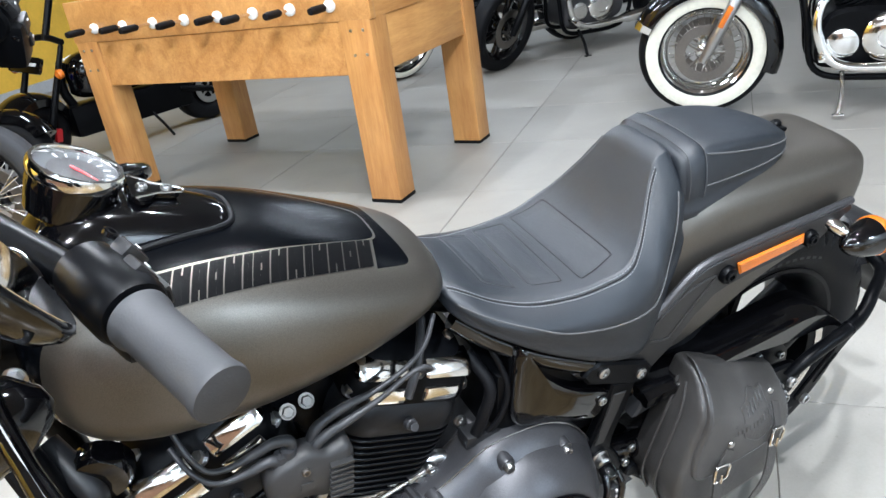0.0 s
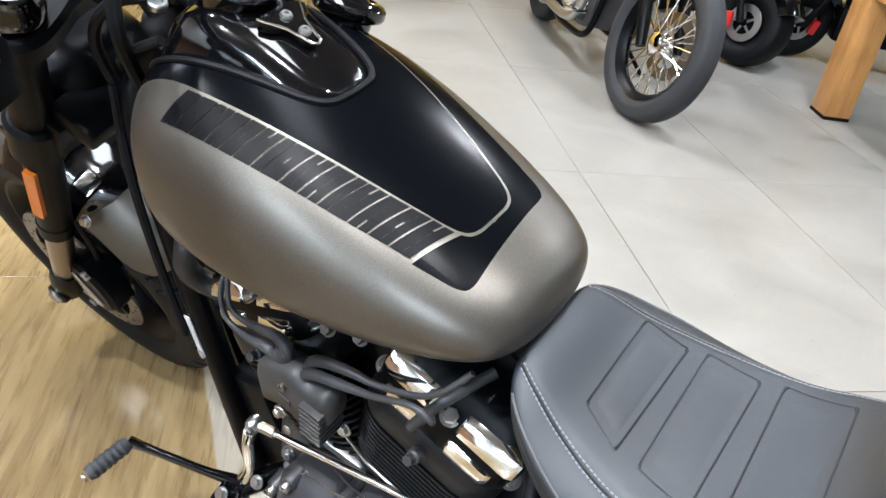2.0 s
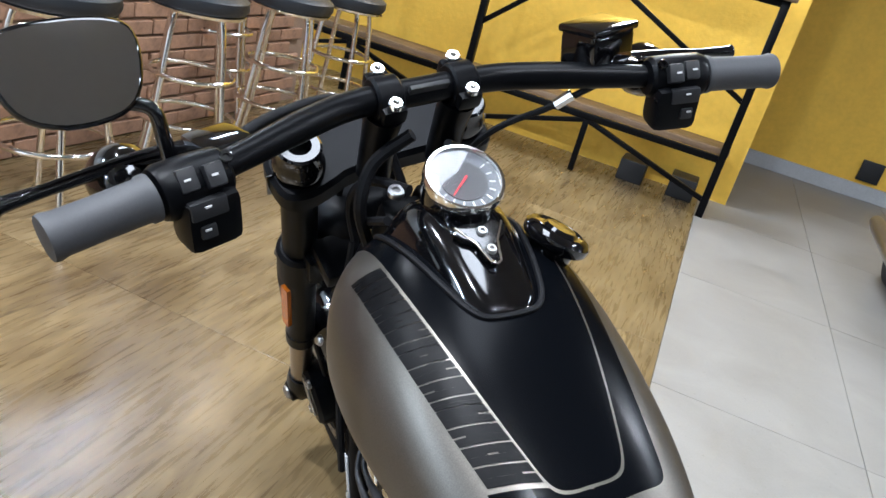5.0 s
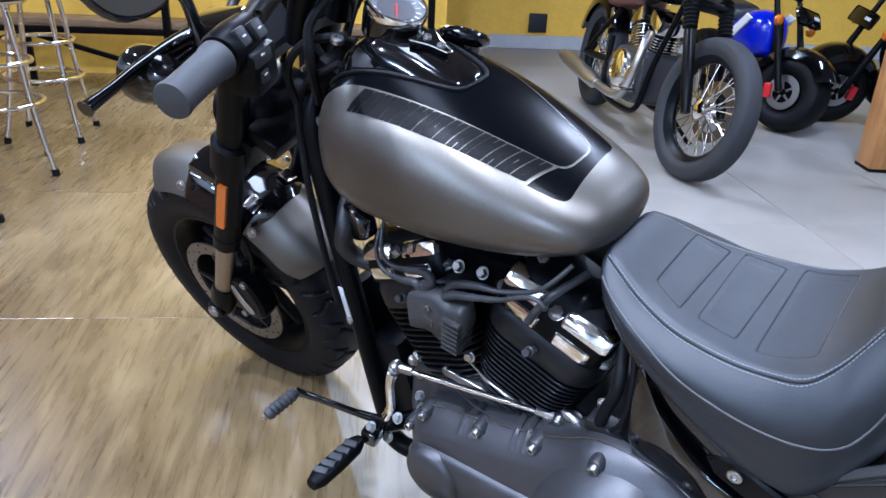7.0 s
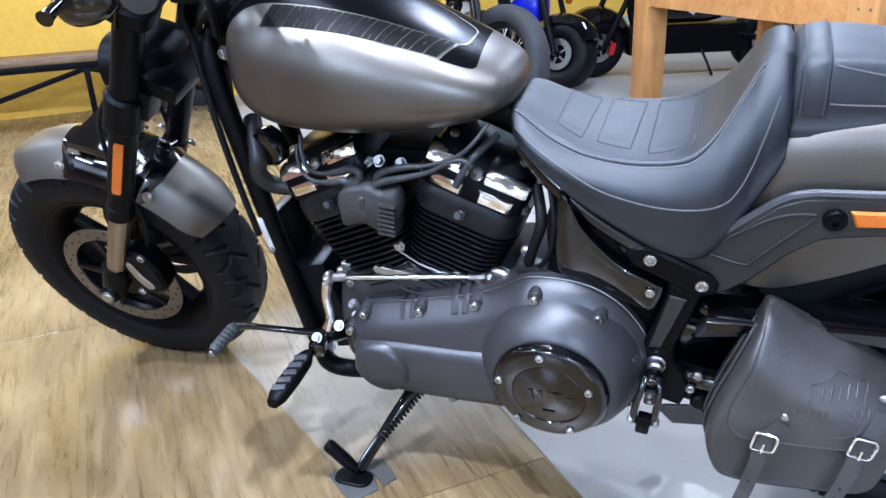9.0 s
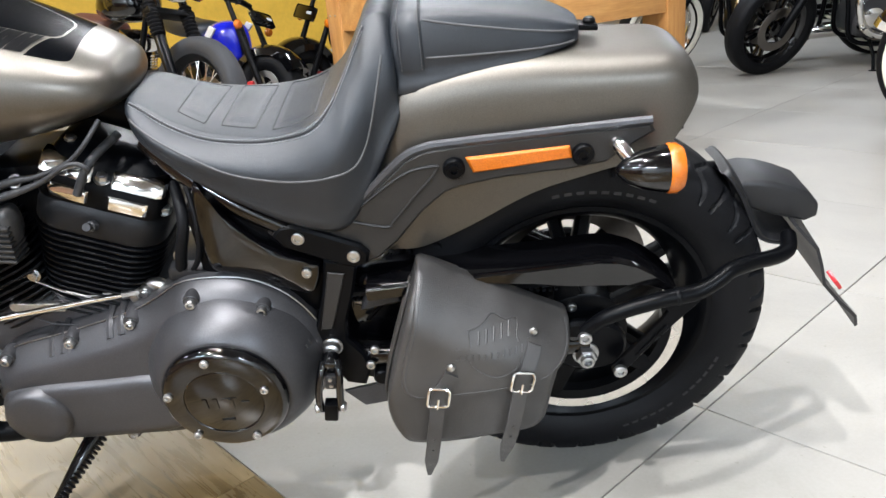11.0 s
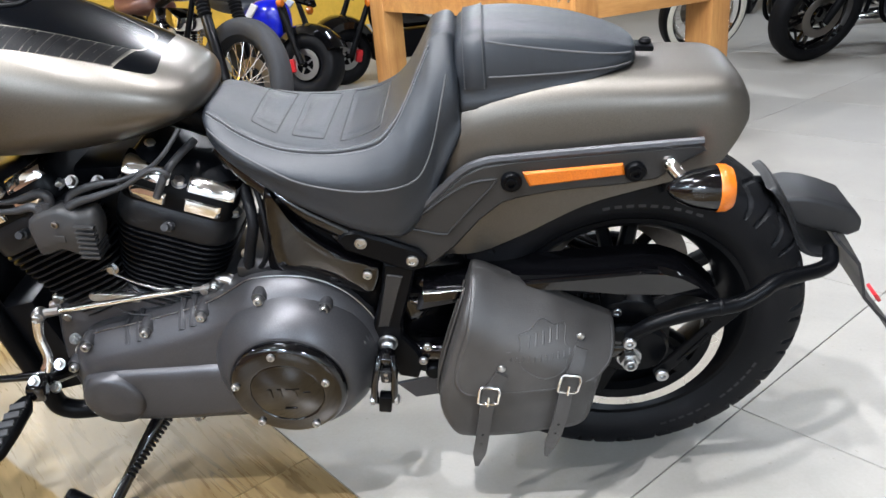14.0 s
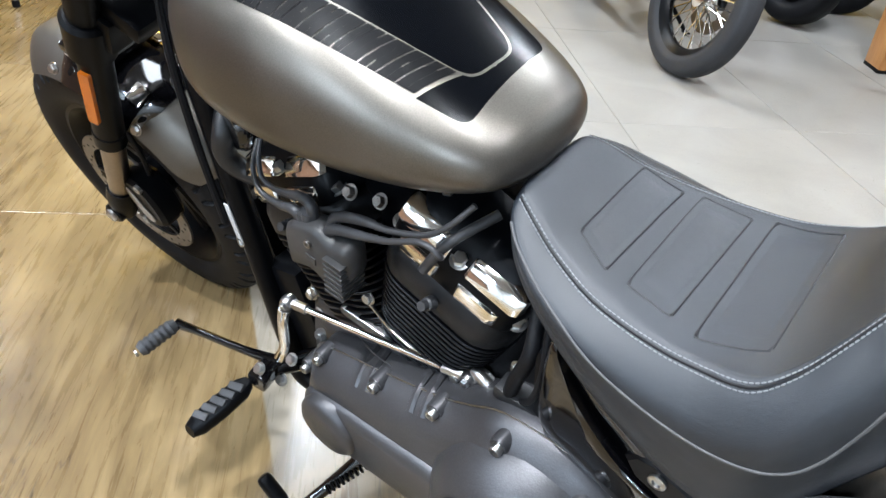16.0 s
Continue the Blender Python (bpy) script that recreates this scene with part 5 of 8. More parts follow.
coil = part("ignition_coil", bm, COIL_GREY, bike, "ribbed dark coil cover with four grey leads", angle=50)
for k in range(7):
    bm = bmesh.new()
    box(bm, (-0.822 - 0.0012 * k, -0.134, 0.616 - k * 0.0088), (0.030, 0.040, 0.0044), (0, 8, 0), 0.0014)
    part("rib", bm, COIL_GREY, coil)
bm = bmesh.new()
capbolt(bm, (-0.866, -0.146, 0.622), (0, -1, 0), 0.0055, 0.004)
part("bolt", bm, DARK_STEEL, coil)
bm = bmesh.new()
box(bm, (-0.868, -0.1465, 0.596), (0.016, 0.002, 0.012), (0, 8, 0), 0.0006)
part("raised_mark", bm, COIL_GREY, coil)
for (x, z), top in (((-0.889, 0.618), 0.640), ((-0.879, 0.622), 0.655), ((-0.850, 0.612), 0.640), ((-0.842, 0.60), 0.630)):
    bm = bmesh.new()
    lathe(bm, [(0.0105, 0), (0.0115, 0.004), (0.0105, 0.008), (0.0095, 0.03), (0.0085, 0.034), (0, 0.034)], (x, -0.128, z - 0.004), (0.05, 0, 1), 18)
    part("boot", bm, CABLE, coil, "soft rubber boot")
for pts, radii in LEADS:
    bm = bmesh.new()
    tube(bm, [V(*p) for p in pts], radii, 12)
    part("spark_lead", bm, CABLE, coil, "grey ignition lead")

# intake and dark fittings between the cylinders
bm = bmesh.new()
box(bm, (-0.83, 0.03, 0.60), (0.12, 0.14, 0.12), bev=0.02)
part("intake", bm, BLACK_SATIN, bike, "dark intake body")
for p in ((-0.893, -0.059, 0.643), (-0.831, -0.056, 0.642), (-0.86, -0.075, 0.655)):
    bm = bmesh.new()
    hexbolt(bm, p, (0, -0.8, 0.6), 0.0078, 0.009)
    part("bolt", bm, DARK_STEEL, bike)

# pipes, hoses and small fittings behind the rear cylinder
for pts, r, mat in (([(-0.60, -0.06, 0.62), (-0.585, -0.10, 0.58), (-0.60, -0.105, 0.53), (-0.612, -0.10, 0.49)], 0.009, RUBBER),
                    ([(-0.575, -0.08, 0.64), (-0.562, -0.11, 0.58), (-0.575, -0.11, 0.52), (-0.60, -0.10, 0.485)], 0.0045, RUBBER),
                    ([(-0.66, -0.05, 0.70), (-0.69, -0.1, 0.68), (-0.715, -0.115, 0.64)], 0.006, CABLE),
                    ([(-1.12, -0.03, 0.70), (-1.09, -0.08, 0.66), (-1.095, -0.085, 0.62), (-1.08, -0.07, 0.59), (-1.03, -0.05, 0.58)], 0.016, PLASTIC)):
    bm = bmesh.new()
    tube(bm, [V(*p) for p in pts], r, 12)
    part("hose", bm, mat, bike, "dark hose")
bm = bmesh.new()
box(bm, (-0.60, -0.095, 0.487), (0.06, 0.03, 0.022), (0, 10, 0), 0.005)
part("sensor_block", bm, PLASTIC, bike)
bm = bmesh.new()
lathe(bm, [(0.034, 0), (0.036, 0.02), (0.030, 0.03), (0.018, 0.032), (0, 0.032)], (-1.07, -0.05, 0.665), (-0.3, -1, 0), 28)
part("horn", bm, BLACK_GLOSS, bike, "round black horn")

# ---- frame ----
for sg in (-1, 1):
    bm = bmesh.new()
    tube(bm, [V(-1.15, sg * 0.035, 0.86), V(-1.146, sg * 0.062, 0.80), V(-1.119, sg * 0.075, 0.62), V(-1.088, sg * 0.082, 0.40), V(-1.063, sg * 0.088, 0.24), V(-1.05, sg * 0.088, 0.185), V(-1.0, sg * 0.075, 0.165), V(-0.90, sg * 0.05, 0.165), V(-0.7, sg * 0.04, 0.17), V(-0.5, sg * 0.04, 0.19), V(-0.42, sg * 0.05, 0.25)], 0.0185, 14)
    part("frame_tube", bm, BLACK_SATIN, bike, "black frame tube")
    bm = bmesh.new()
    tube(bm, [V(-0.62, sg * 0.06, 0.69), V(-0.565, sg * 0.088, 0.645), V(-0.505, sg * 0.108, 0.606), V(-0.43, sg * 0.122, 0.566)], 0.016, 14)
    part("frame_tube", bm, BLACK_GLOSS, bike, "black frame tube")
bm = bmesh.new()
box(bm, (-1.1075, -0.0985, 0.500), (0.012, 0.002, 0.07), (0, -8, 0), 0.0006)
part("label_strip", bm, SYMBOL, bike, "small pale label on the frame tube")
bm = bmesh.new()
hexbolt(bm, (-1.10, -0.082, 0.465), (-0.3, -0.9, 0), 0.009, 0.02)
part("bolt", bm, STEEL, bike)
bm = bmesh.new()
tube(bm, [V(-1.13, 0, 0.88), V(-0.95, 0, 0.80), V(-0.7, 0, 0.735), V(-0.55, 0, 0.66)], 0.03, 14)
part("backbone", bm, BLACK_SATIN, bike)
bm = bmesh.new()
box(bm, (-1.13, 0.02, 0.42), (0.03, 0.13, 0.16), (0, -8, 0), 0.006)
part("oil_cooler", bm, BLACK_SATIN, bike)
bm = bmesh.new()
tube(bm, [V(-1.165, -0.068, 0.85), V(-1.15, -0.09, 0.75), V(-1.135, -0.10, 0.62), V(-1.12, -0.103, 0.50)], 0.006, 8)
part("cable", bm, RUBBER, bike)

# gloss side cover under the seat
for sg in (-1, 1):
    bm = bmesh.new()
    out = smooth_outline([(-0.556, 0.625), (-0.562, 0.555), (-0.560, 0.515), (-0.548, 0.498), (-0.516, 0.488), (-0.43, 0.456), (-0.411, 0.454), (-0.402, 0.467), (-0.393, 0.494), (-0.40, 0.508), (-0.45, 0.531), (-0.488, 0.562), (-0.522, 0.602), (-0.537, 0.636), (-0.546, 0.65)], 3)
    rings = []
    for d, y in ((0.0, 0.07), (0.0, 0.118), (0.04, 0.127), (0.12, 0.131), (0.4, 0.1335), (0.9, 0.134)):
        rings.append([V(x, sg * (y + 0.012 * (x + 0.5) / 0.1 * 0.6), z) for x, z in toward(out, d)])
    loft(bm, rings)
    cover = part("side_cover", bm, BLACK_GLOSS, bike, "gloss dark side cover", angle=40)
    bm = bmesh.new()
    capbolt(bm, (-0.413, sg * 0.139, 0.496), (0, sg, 0), 0.0075, 0.005)
    part("bolt", bm, STEEL, cover)
bm = bmesh.new()
box(bm, (-0.48, 0, 0.50), (0.20, 0.22, 0.20), bev=0.02)
part("battery_box", bm, BLACK_SATIN, bike)

# passenger peg bracket, swing arm and belt
for sg in (-1, 1):
    bm = bmesh.new()
    plate(bm, [(-0.388, 0.51), (-0.338, 0.50), (-0.352, 0.45), (-0.372, 0.39), (-0.375, 0.36), (-0.355, 0.33), (-0.345, 0.30), (-0.36, 0.262), (-0.39, 0.27), (-0.41, 0.31), (-0.427, 0.345), (-0.423, 0.38), (-0.40, 0.45)], "y", *sorted((sg * 0.112, sg * 0.132)), 0.004)
    pb = part("peg_bracket", bm, BLACK_SATIN, bike, "black passenger peg bracket")
    bm = bmesh.new()
    plate(bm, [(-0.385, 0.49), (-0.36, 0.485), (-0.375, 0.44), (-0.394, 0.385), (-0.412, 0.385)], "y", *sorted((sg * 0.131, sg * 0.1345)), 0.0015)
    part("recess", bm, STRUT, pb)
    bm = bmesh.new()
    lathe(bm, [(0.0155, 0), (0.0165, 0.004), (0.0135, 0.006), (0.0125, 0.016), (0.009, 0.019), (0, 0.019)], (-0.40, sg * 0.133, 0.352), (0, sg, 0), 20)
    part("nut", bm, STEEL, pb, "bright pivot nut")
    bm = bmesh.new()
    lathe(bm, [(0.0, 0.0), (0.013, 0.0), (0.014, 0.004), (0.014, 0.022), (0.011, 0.025), (0, 0.025)], (-0.401, sg * 0.150, 0.345), (0, sg, -0.25), 20)
    for dx in (-0.0125, 0.0125):
        tube(bm, [V(-0.401 + dx * 0.8, sg * 0.165, 0.348), V(-0.403 + dx * 1.15, sg * 0.181, 0.330), V(-0.408 + dx * 1.3, sg * 0.185, 0.300), V(-0.411 + dx * 1.25, sg * 0.184, 0.272), V(-0.412 + dx, sg * 0.180, 0.262)], [0.007, 0.0062, 0.0058, 0.0062, 0.005], 10)
    folded = part("passenger_peg", bm, BLACK_GLOSS, pb, "folded black passenger peg", angle=50)
    bm = bmesh.new()
    box(bm, (-0.4035, sg * 0.176, 0.318), (0.017, 0.016, 0.024), (sg * 8, 6, 0), 0.004)
    part("block", bm, PLASTIC, folded)
    bm = bmesh.new()
    box(bm, (-0.411, sg * 0.181, 0.262), (0.022, 0.02, 0.034), (0, 8, 0), 0.004)
    part("end_block", bm, BLACK_SATIN, folded)
    for e in (-1, 1):
        bm = bmesh.new()
        lathe(bm, [(0.0085, 0), (0.0085, 0.005), (0.006, 0.008), (0, 0.008)], (-0.411 + e * 0.017, sg * 0.184, 0.270), (e, 0, 0), 16)
        part("bolt", bm, STEEL, folded, "bright bolt end")
    for z in (0.339, 0.327):
        bm = bmesh.new()
        lathe(bm, [(0.0035, 0), (0.003, 0.003), (0, 0.003)], (-0.4025, sg * 0.184, z - 0.012), (0, sg, 0), 10)
        part("rivet", bm, STEEL, folded)
    bm = bmesh.new()
    tube(bm, [V(-0.43, sg * 0.07, 0.30), V(-0.33, sg * 0.11, 0.31), V(-0.15, sg * 0.125, 0.318), V(0.0, sg * 0.13, 0.322)], 0.022, 14)
    tube(bm, [V(-0.40, sg * 0.06, 0.46), V(-0.30, sg * 0.11, 0.445), V(-0.14, sg * 0.122, 0.40), V(-0.02, sg * 0.128, 0.335)], 0.018, 14)
    part("swing_arm", bm, BLACK_GLOSS, bike, "black swing arm")
    bm = bmesh.new()
    plate(bm, smooth_outline([(-0.06, 0.335), (-0.04, 0.365), (0.01, 0.366), (0.045, 0.352), (0.058, 0.32), (0.045, 0.285), (0.01, 0.272), (-0.04, 0.285)], 3), "y", *sorted((sg * 0.126, sg * 0.145)), 0.005)
    ap = part("axle_plate", bm, BLACK_SATIN, bike)
    bm = bmesh.new()
    lathe(bm, [(0.0205, 0), (0.0205, 0.004), (0.0195, 0.005), (0, 0.005)], (-0.007, sg * 0.145, 0.310), (0, sg, 0), 32)
    cyl(bm, (-0.007, sg * 0.149, 0.310), (-0.007, sg * 0.163, 0.310), 0.0165, seg=6, bev=0.0015)
    lathe(bm, [(0.0105, 0), (0.0105, 0.009), (0.0095, 0.010), (0.0065, 0.010), (0.006, 0.001), (0, 0.001)], (-0.007, sg * 0.162, 0.310), (0, sg, 0), 24)
    part("axle_nut", bm, STEEL, ap, "bright axle nut")
bm = bmesh.new()
guard_top = [(-0.33, 0.468), (-0.151, 0.478), (-0.08, 0.481), (-0.028, 0.484), (0.01, 0.486), (0.039, 0.483), (0.065, 0.473), (0.087, 0.459), (0.11, 0.439), (0.128, 0.418)]
guard_low = [(0.124, 0.408), (0.10, 0.422), (0.078, 0.431), (0.049, 0.433), (-0.029, 0.438), (-0.086, 0.448), (-0.152, 0.455), (-0.33, 0.440)]
loft(bm, [[V(x, y, z) for x, z in toward(guard_top + guard_low, 0.0)] for y in (-0.078, -0.142)] + [[V(x, -0.152, z - 0.006) for x, z in guard_top] + [V(x, -0.152, z + 0.006) for x, z in guard_low]])
part("belt_guard", bm, BLACK_GLOSS, bike, "gloss black curved belt guard")
bm = bmesh.new()
box(bm, (-0.20, -0.10, 0.425), (0.34, 0.022, 0.008), (0, 2, 0))
for k in range(34):
    box(bm, (-0.36 + k * 0.0095, -0.10, 0.4195 + k * -0.0003), (0.005, 0.022, 0.004))
part("drive_belt", bm, RUBBER, bike, "toothed black drive belt")
bm = bmesh.new()
plate(bm, [(-0.325, 0.455), (-0.285, 0.452), (-0.28, 0.432), (-0.345, 0.42)], "y", -0.142, -0.10, 0.004)
part("guard_bracket", bm, PLASTIC, bike)
bm = bmesh.new()
cyl(bm, (-0.33, -0.112, 0.283), (-0.33, -0.142, 0.283), 0.014, bev=0.003)
cyl(bm, (-0.308, -0.112, 0.268), (-0.308, -0.142, 0.268), 0.012, bev=0.003)
box(bm, (-0.33, -0.10, 0.29), (0.07, 0.04, 0.06), (0, 20, 0), 0.01)
part("linkage", bm, BLACK_SATIN, bike)
bm = bmesh.new()
plate(bm, [(-0.40, 0.24), (-0.33, 0.255), (-0.30, 0.215), (-0.37, 0.205)], "y", -0.118, -0.112, 0.001)
part("tab_plate", bm, BLACK_CAST, bike)
for x, z in ((-0.335, 0.34), (-0.345, 0.31)):
    bm = bmesh.new()
    capbolt(bm, (x, -0.135, z), (0, -1, 0), 0.0075, 0.006)
    part("bolt", bm, STEEL, bike)
# casting of the swing arm's pivot, with its rear web
bm = bmesh.new()
plate(bm, smooth_outline([(-0.40, 0.50), (-0.31, 0.515), (-0.265, 0.49), (-0.272, 0.44), (-0.272, 0.385), (-0.282, 0.335), (-0.31, 0.305), (-0.345, 0.27), (-0.40, 0.25), (-0.45, 0.28), (-0.46, 0.40)], 3), "y", -0.088, -0.02, 0.008)
part("pivot_casting", bm, BLACK_GLOSS, bike, "gloss black swing arm pivot casting", angle=45)
bm = bmesh.new()
tube(bm, [V(-0.36, -0.092, 0.405), V(-0.33, -0.096, 0.401), V(-0.29, -0.096, 0.405), (V(-0.262, -0.094, 0.415))], 0.006, 10)
part("brake_pipe", bm, DARK_STEEL, bike, "dull metal pipe")
# plate carrier behind the wheel
for sg in (-1, 1):
    bm = bmesh.new()
    tube(bm, [V(-0.013, sg * 0.165, 0.367), V(0.012, sg * 0.168, 0.390), V(0.037, sg * 0.169, 0.403), V(0.074, sg * 0.169, 0.414), V(0.107, sg * 0.168, 0.421), V(0.151, sg * 0.160, 0.422), V(0.184, sg * 0.150, 0.434), V(0.206, sg * 0.140, 0.443), V(0.245, sg * 0.122, 0.441), V(0.288, sg * 0.100, 0.433), V(0.312, sg * 0.080, 0.432), V(0.322, sg * 0.052, 0.438)], [0.010, 0.0115, 0.012, 0.0122, 0.0122, 0.0122, 0.0122, 0.0122, 0.0122, 0.0122, 0.0122, 0.012], 14)
    arm = part("plate_arm", bm, BLACK_SATIN, bike, "bent black tube that carries the number plate")
    bm = bmesh.new()
    plate(bm, [(0.030, 0.293), (0.033, 0.282), (0.046, 0.279), (0.055, 0.288), (0.124, 0.372), (0.156, 0.408), (0.152, 0.418), (0.110, 0.414), (0.104, 0.402), (0.110, 0.394), (0.098, 0.376)], "y", *sorted((sg * 0.158, sg * 0.166)), 0.002)
    plate(bm, [(0.066, 0.316), (0.070, 0.312), (0.112, 0.366), (0.108, 0.371)], "y", *sorted((sg * 0.1655, sg * 0.1685)), 0.001)
    part("stay", bm, BLACK_SATIN, arm)
    bm = bmesh.new()
    lathe(bm, [(0.0126, -0.004), (0.0137, -0.002), (0.0137, 0.002), (0.0126, 0.004)], V(0.122, sg * 0.1655, 0.4215), (1, 0, 0.03), 16)
    part("weld", bm, BLACK_SATIN, arm)
    for x, z in ((-0.013, 0.364), (0.042, 0.293)):
        bm = bmesh.new()
        capbolt(bm, (x, sg * 0.172, z), (0, sg, 0), 0.0105, 0.008)
        part("bolt", bm, STEEL, arm)
bm = bmesh.new()
rows = []
for x, z, w in ((0.214, 0.553, 0.040), (0.220, 0.549, 0.046), (0.232, 0.532, 0.050), (0.248, 0.502, 0.050), (0.264, 0.465, 0.050), (0.279, 0.440, 0.050), (0.296, 0.428, 0.050), (0.326, 0.423, 0.050), (0.334, 0.422, 0.048)):
    rows.append([V(x - 0.004, -w, z - 0.003), V(x, -w * 1.03, z), V(x + 0.006, -w * 0.96, z + 0.004), V(x + 0.008, 0, z + 0.006), V(x + 0.006, w * 0.96, z + 0.004), V(x, w * 1.03, z), V(x - 0.004, w, z - 0.003), V(x - 0.002, 0, z - 0.001)])
skin(bm, rows, 3, 2)
carrier = part("plate_carrier", bm, PLASTIC, bike, "curved black plastic plate carrier", angle=50)
bm = bmesh.new()
rings = []
for x, z, w, h in ((0.236, 0.517, 0.040, 0.036), (0.262, 0.513, 0.045, 0.048), (0.290, 0.504, 0.045, 0.056), (0.320, 0.494, 0.045, 0.054), (0.350, 0.482, 0.043, 0.050), (0.366, 0.474, 0.040, 0.026)):
    rings.append([V(x, a, z + b - abs(a) * 0.1) for a, b in rounded(2 * w, h, 0.008, 3)])
loft(bm, rings)
part("lamp_hood", bm, PLASTIC, carrier, "black lamp hood")
bm = bmesh.new()
tube(bm, [V(0.16, 0, 0.545), V(0.228, 0, 0.540)], 0.009, 10, smooth=False)
part("stub", bm, BLACK_SATIN, carrier)
bm = bmesh.new()
rings = []
for s in range(7):
    t = s / 6
    x, z, w = 0.322 + 0.126 * t + 0.010 * math.sin(t * 9), 0.462 - 0.205 * t, 0.086 if 0 < s < 6 else 0.07
    rings.append([V(x + d, y, z + d * 0.8) for y, d in ((-w, 0.0), (-w, 0.004), (0, 0.005 + 0.004 * math.sin(s)), (w, 0.004), (w, 0.0), (0, 0.001))])
loft(bm, rings)
plate_ob = part("number_plate", bm, PLASTIC, bike, "dark covered number plate with a small red mark", angle=40)
bm = bmesh.new()
box(bm, (0.404, -0.06, 0.352), (0.014, 0.03, 0.006), (0, 52, 0), 0.001)
box(bm, (0.414, -0.055, 0.338), (0.010, 0.02, 0.006), (0, 52, 0), 0.001)
part("mark", bm, RED, plate_ob, "plain red mark")

# ---- foot controls ----
bm = bmesh.new()
tube(bm, [V(-0.976, -0.125, 0.438), V(-0.681, -0.087, 0.452)], 0.0048, 12, smooth=False)
rod = part("shift_rod", bm, CHROME, bike, "bright shift rod")
for p, q in ((V(-0.976, -0.125, 0.438), V(-0.942, -0.1206, 0.4396)), (V(-0.681, -0.087, 0.452), V(-0.720, -0.092, 0.4502))):
    bm = bmesh.new()
    cyl(bm, p, q, 0.0075, seg=8, bev=0.001)
    lathe(bm, [(0.0095, -0.009), (0.0115, -0.004), (0.0115, 0.004), (0.0095, 0.009)], p, (0, 1, 0), 18)
    part("rod_end", bm, STEEL, rod)
    bm = bmesh.new()
    hexbolt(bm, p + V(0, -0.008, 0), (0, -1, 0), 0.0065, 0.006, False)
    part("bolt", bm, STEEL, rod)
bm = bmesh.new()
tube(bm, [V(-0.681, -0.078, 0.454), V(-0.668, -0.080, 0.4585), V(-0.655, -0.082, 0.453), V(-0.648, -0.084, 0.438), V(-0.646, -0.08, 0.415)], [0.012, 0.011, 0.0115, 0.012, 0.012], 12)
part("shift_arm", bm, STEEL, bike, "bright curved shift arm")
bm = bmesh.new()
tube(bm, [V(-0.979, -0.132, 0.43), V(-0.985, -0.138, 0.40), V(-0.978, -0.15, 0.365), V(-0.985, -0.16, 0.342)], [0.010, 0.008, 0.008, 0.011], 12)
part("shift_lever_arm", bm, CHROME, bike, "bright vertical shift arm")
bm = bmesh.new()
tube(bm, [V(-0.985, -0.165, 0.34), V(-1.03, -0.185, 0.352), V(-1.09, -0.21, 0.372), V(-1.131, -0.225, 0.381)], [0.010, 0.0065, 0.006, 0.008], 12)
lever = part("shift_lever", bm, BLACK_GLOSS, bike, "thin black shift lever with a rubber toe peg")
bm = bmesh.new()
a, b = V(-1.131, -0.226, 0.381), V(-1.140, -0.292, 0.371)
prof = []
for k in range(13):
    prof.append((0.0125 if k % 2 else 0.0105, 0.006 + 0.0045 * k))
lathe(bm, [(0.009, 0)] + prof + [(0.009, 0.064)], a, b - a, 18)
part("toe_peg", bm, GRIP, lever, "ribbed grey rubber")
bm = bmesh.new()
capbolt(bm, b, b - a, 0.006, 0.004)
part("peg_end", bm, STEEL, lever)
bm = bmesh.new()
tube(bm, [V(-0.95, -0.08, 0.30), V(-0.975, -0.13, 0.315), V(-0.985, -0.175, 0.335)], [0.02, 0.016, 0.014], 12)
box(bm, (-0.988, -0.19, 0.333), (0.03, 0.04, 0.03), (0, 10, 10), 0.006)
peg_mount = part("peg_mount", bm, BLACK_GLOSS, bike, "black forward control mount")
bm = bmesh.new()
rings = []
for t, w, h in ((0, 0.009, 0.010), (0.12, 0.016, 0.013), (0.5, 0.018, 0.014), (0.85, 0.017, 0.013), (1, 0.011, 0.009)):
    c = V(-1.0, -0.212, 0.325).lerp(V(-1.03, -0.308, 0.288), t)
    rings.append([c + V(a, b * 0.2, b) for a, b in rounded(2 * w, 2 * h, min(w, h) * 0.8, 3)])
loft(bm, rings)
peg = part("foot_peg", bm, BLACK_SATIN, bike, "black foot peg with ribbed rubber")
for k in range(5):
    bm = bmesh.new()
    c = V(-1.0, -0.212, 0.325).lerp(V(-1.03, -0.308, 0.288), 0.18 + 0.15 * k)
    box(bm, c + V(0, 0, 0.0125), (0.025, 0.0115, 0.006), (20, 0, 15), 0.0025)
    part("rubber_rib", bm, GRIP, peg, "grey rubber rib")
for p in ((-0.96, -0.155, 0.352), (-0.985, -0.195, 0.352), (-0.97, -0.175, 0.318), (-0.955, -0.10, 0.36), (-0.95, -0.105, 0.338)):
    bm = bmesh.new()
    hexbolt(bm, p, (0, -0.7, 0.7), 0.0075, 0.008)
    part("bolt", bm, STEEL, peg_mount)
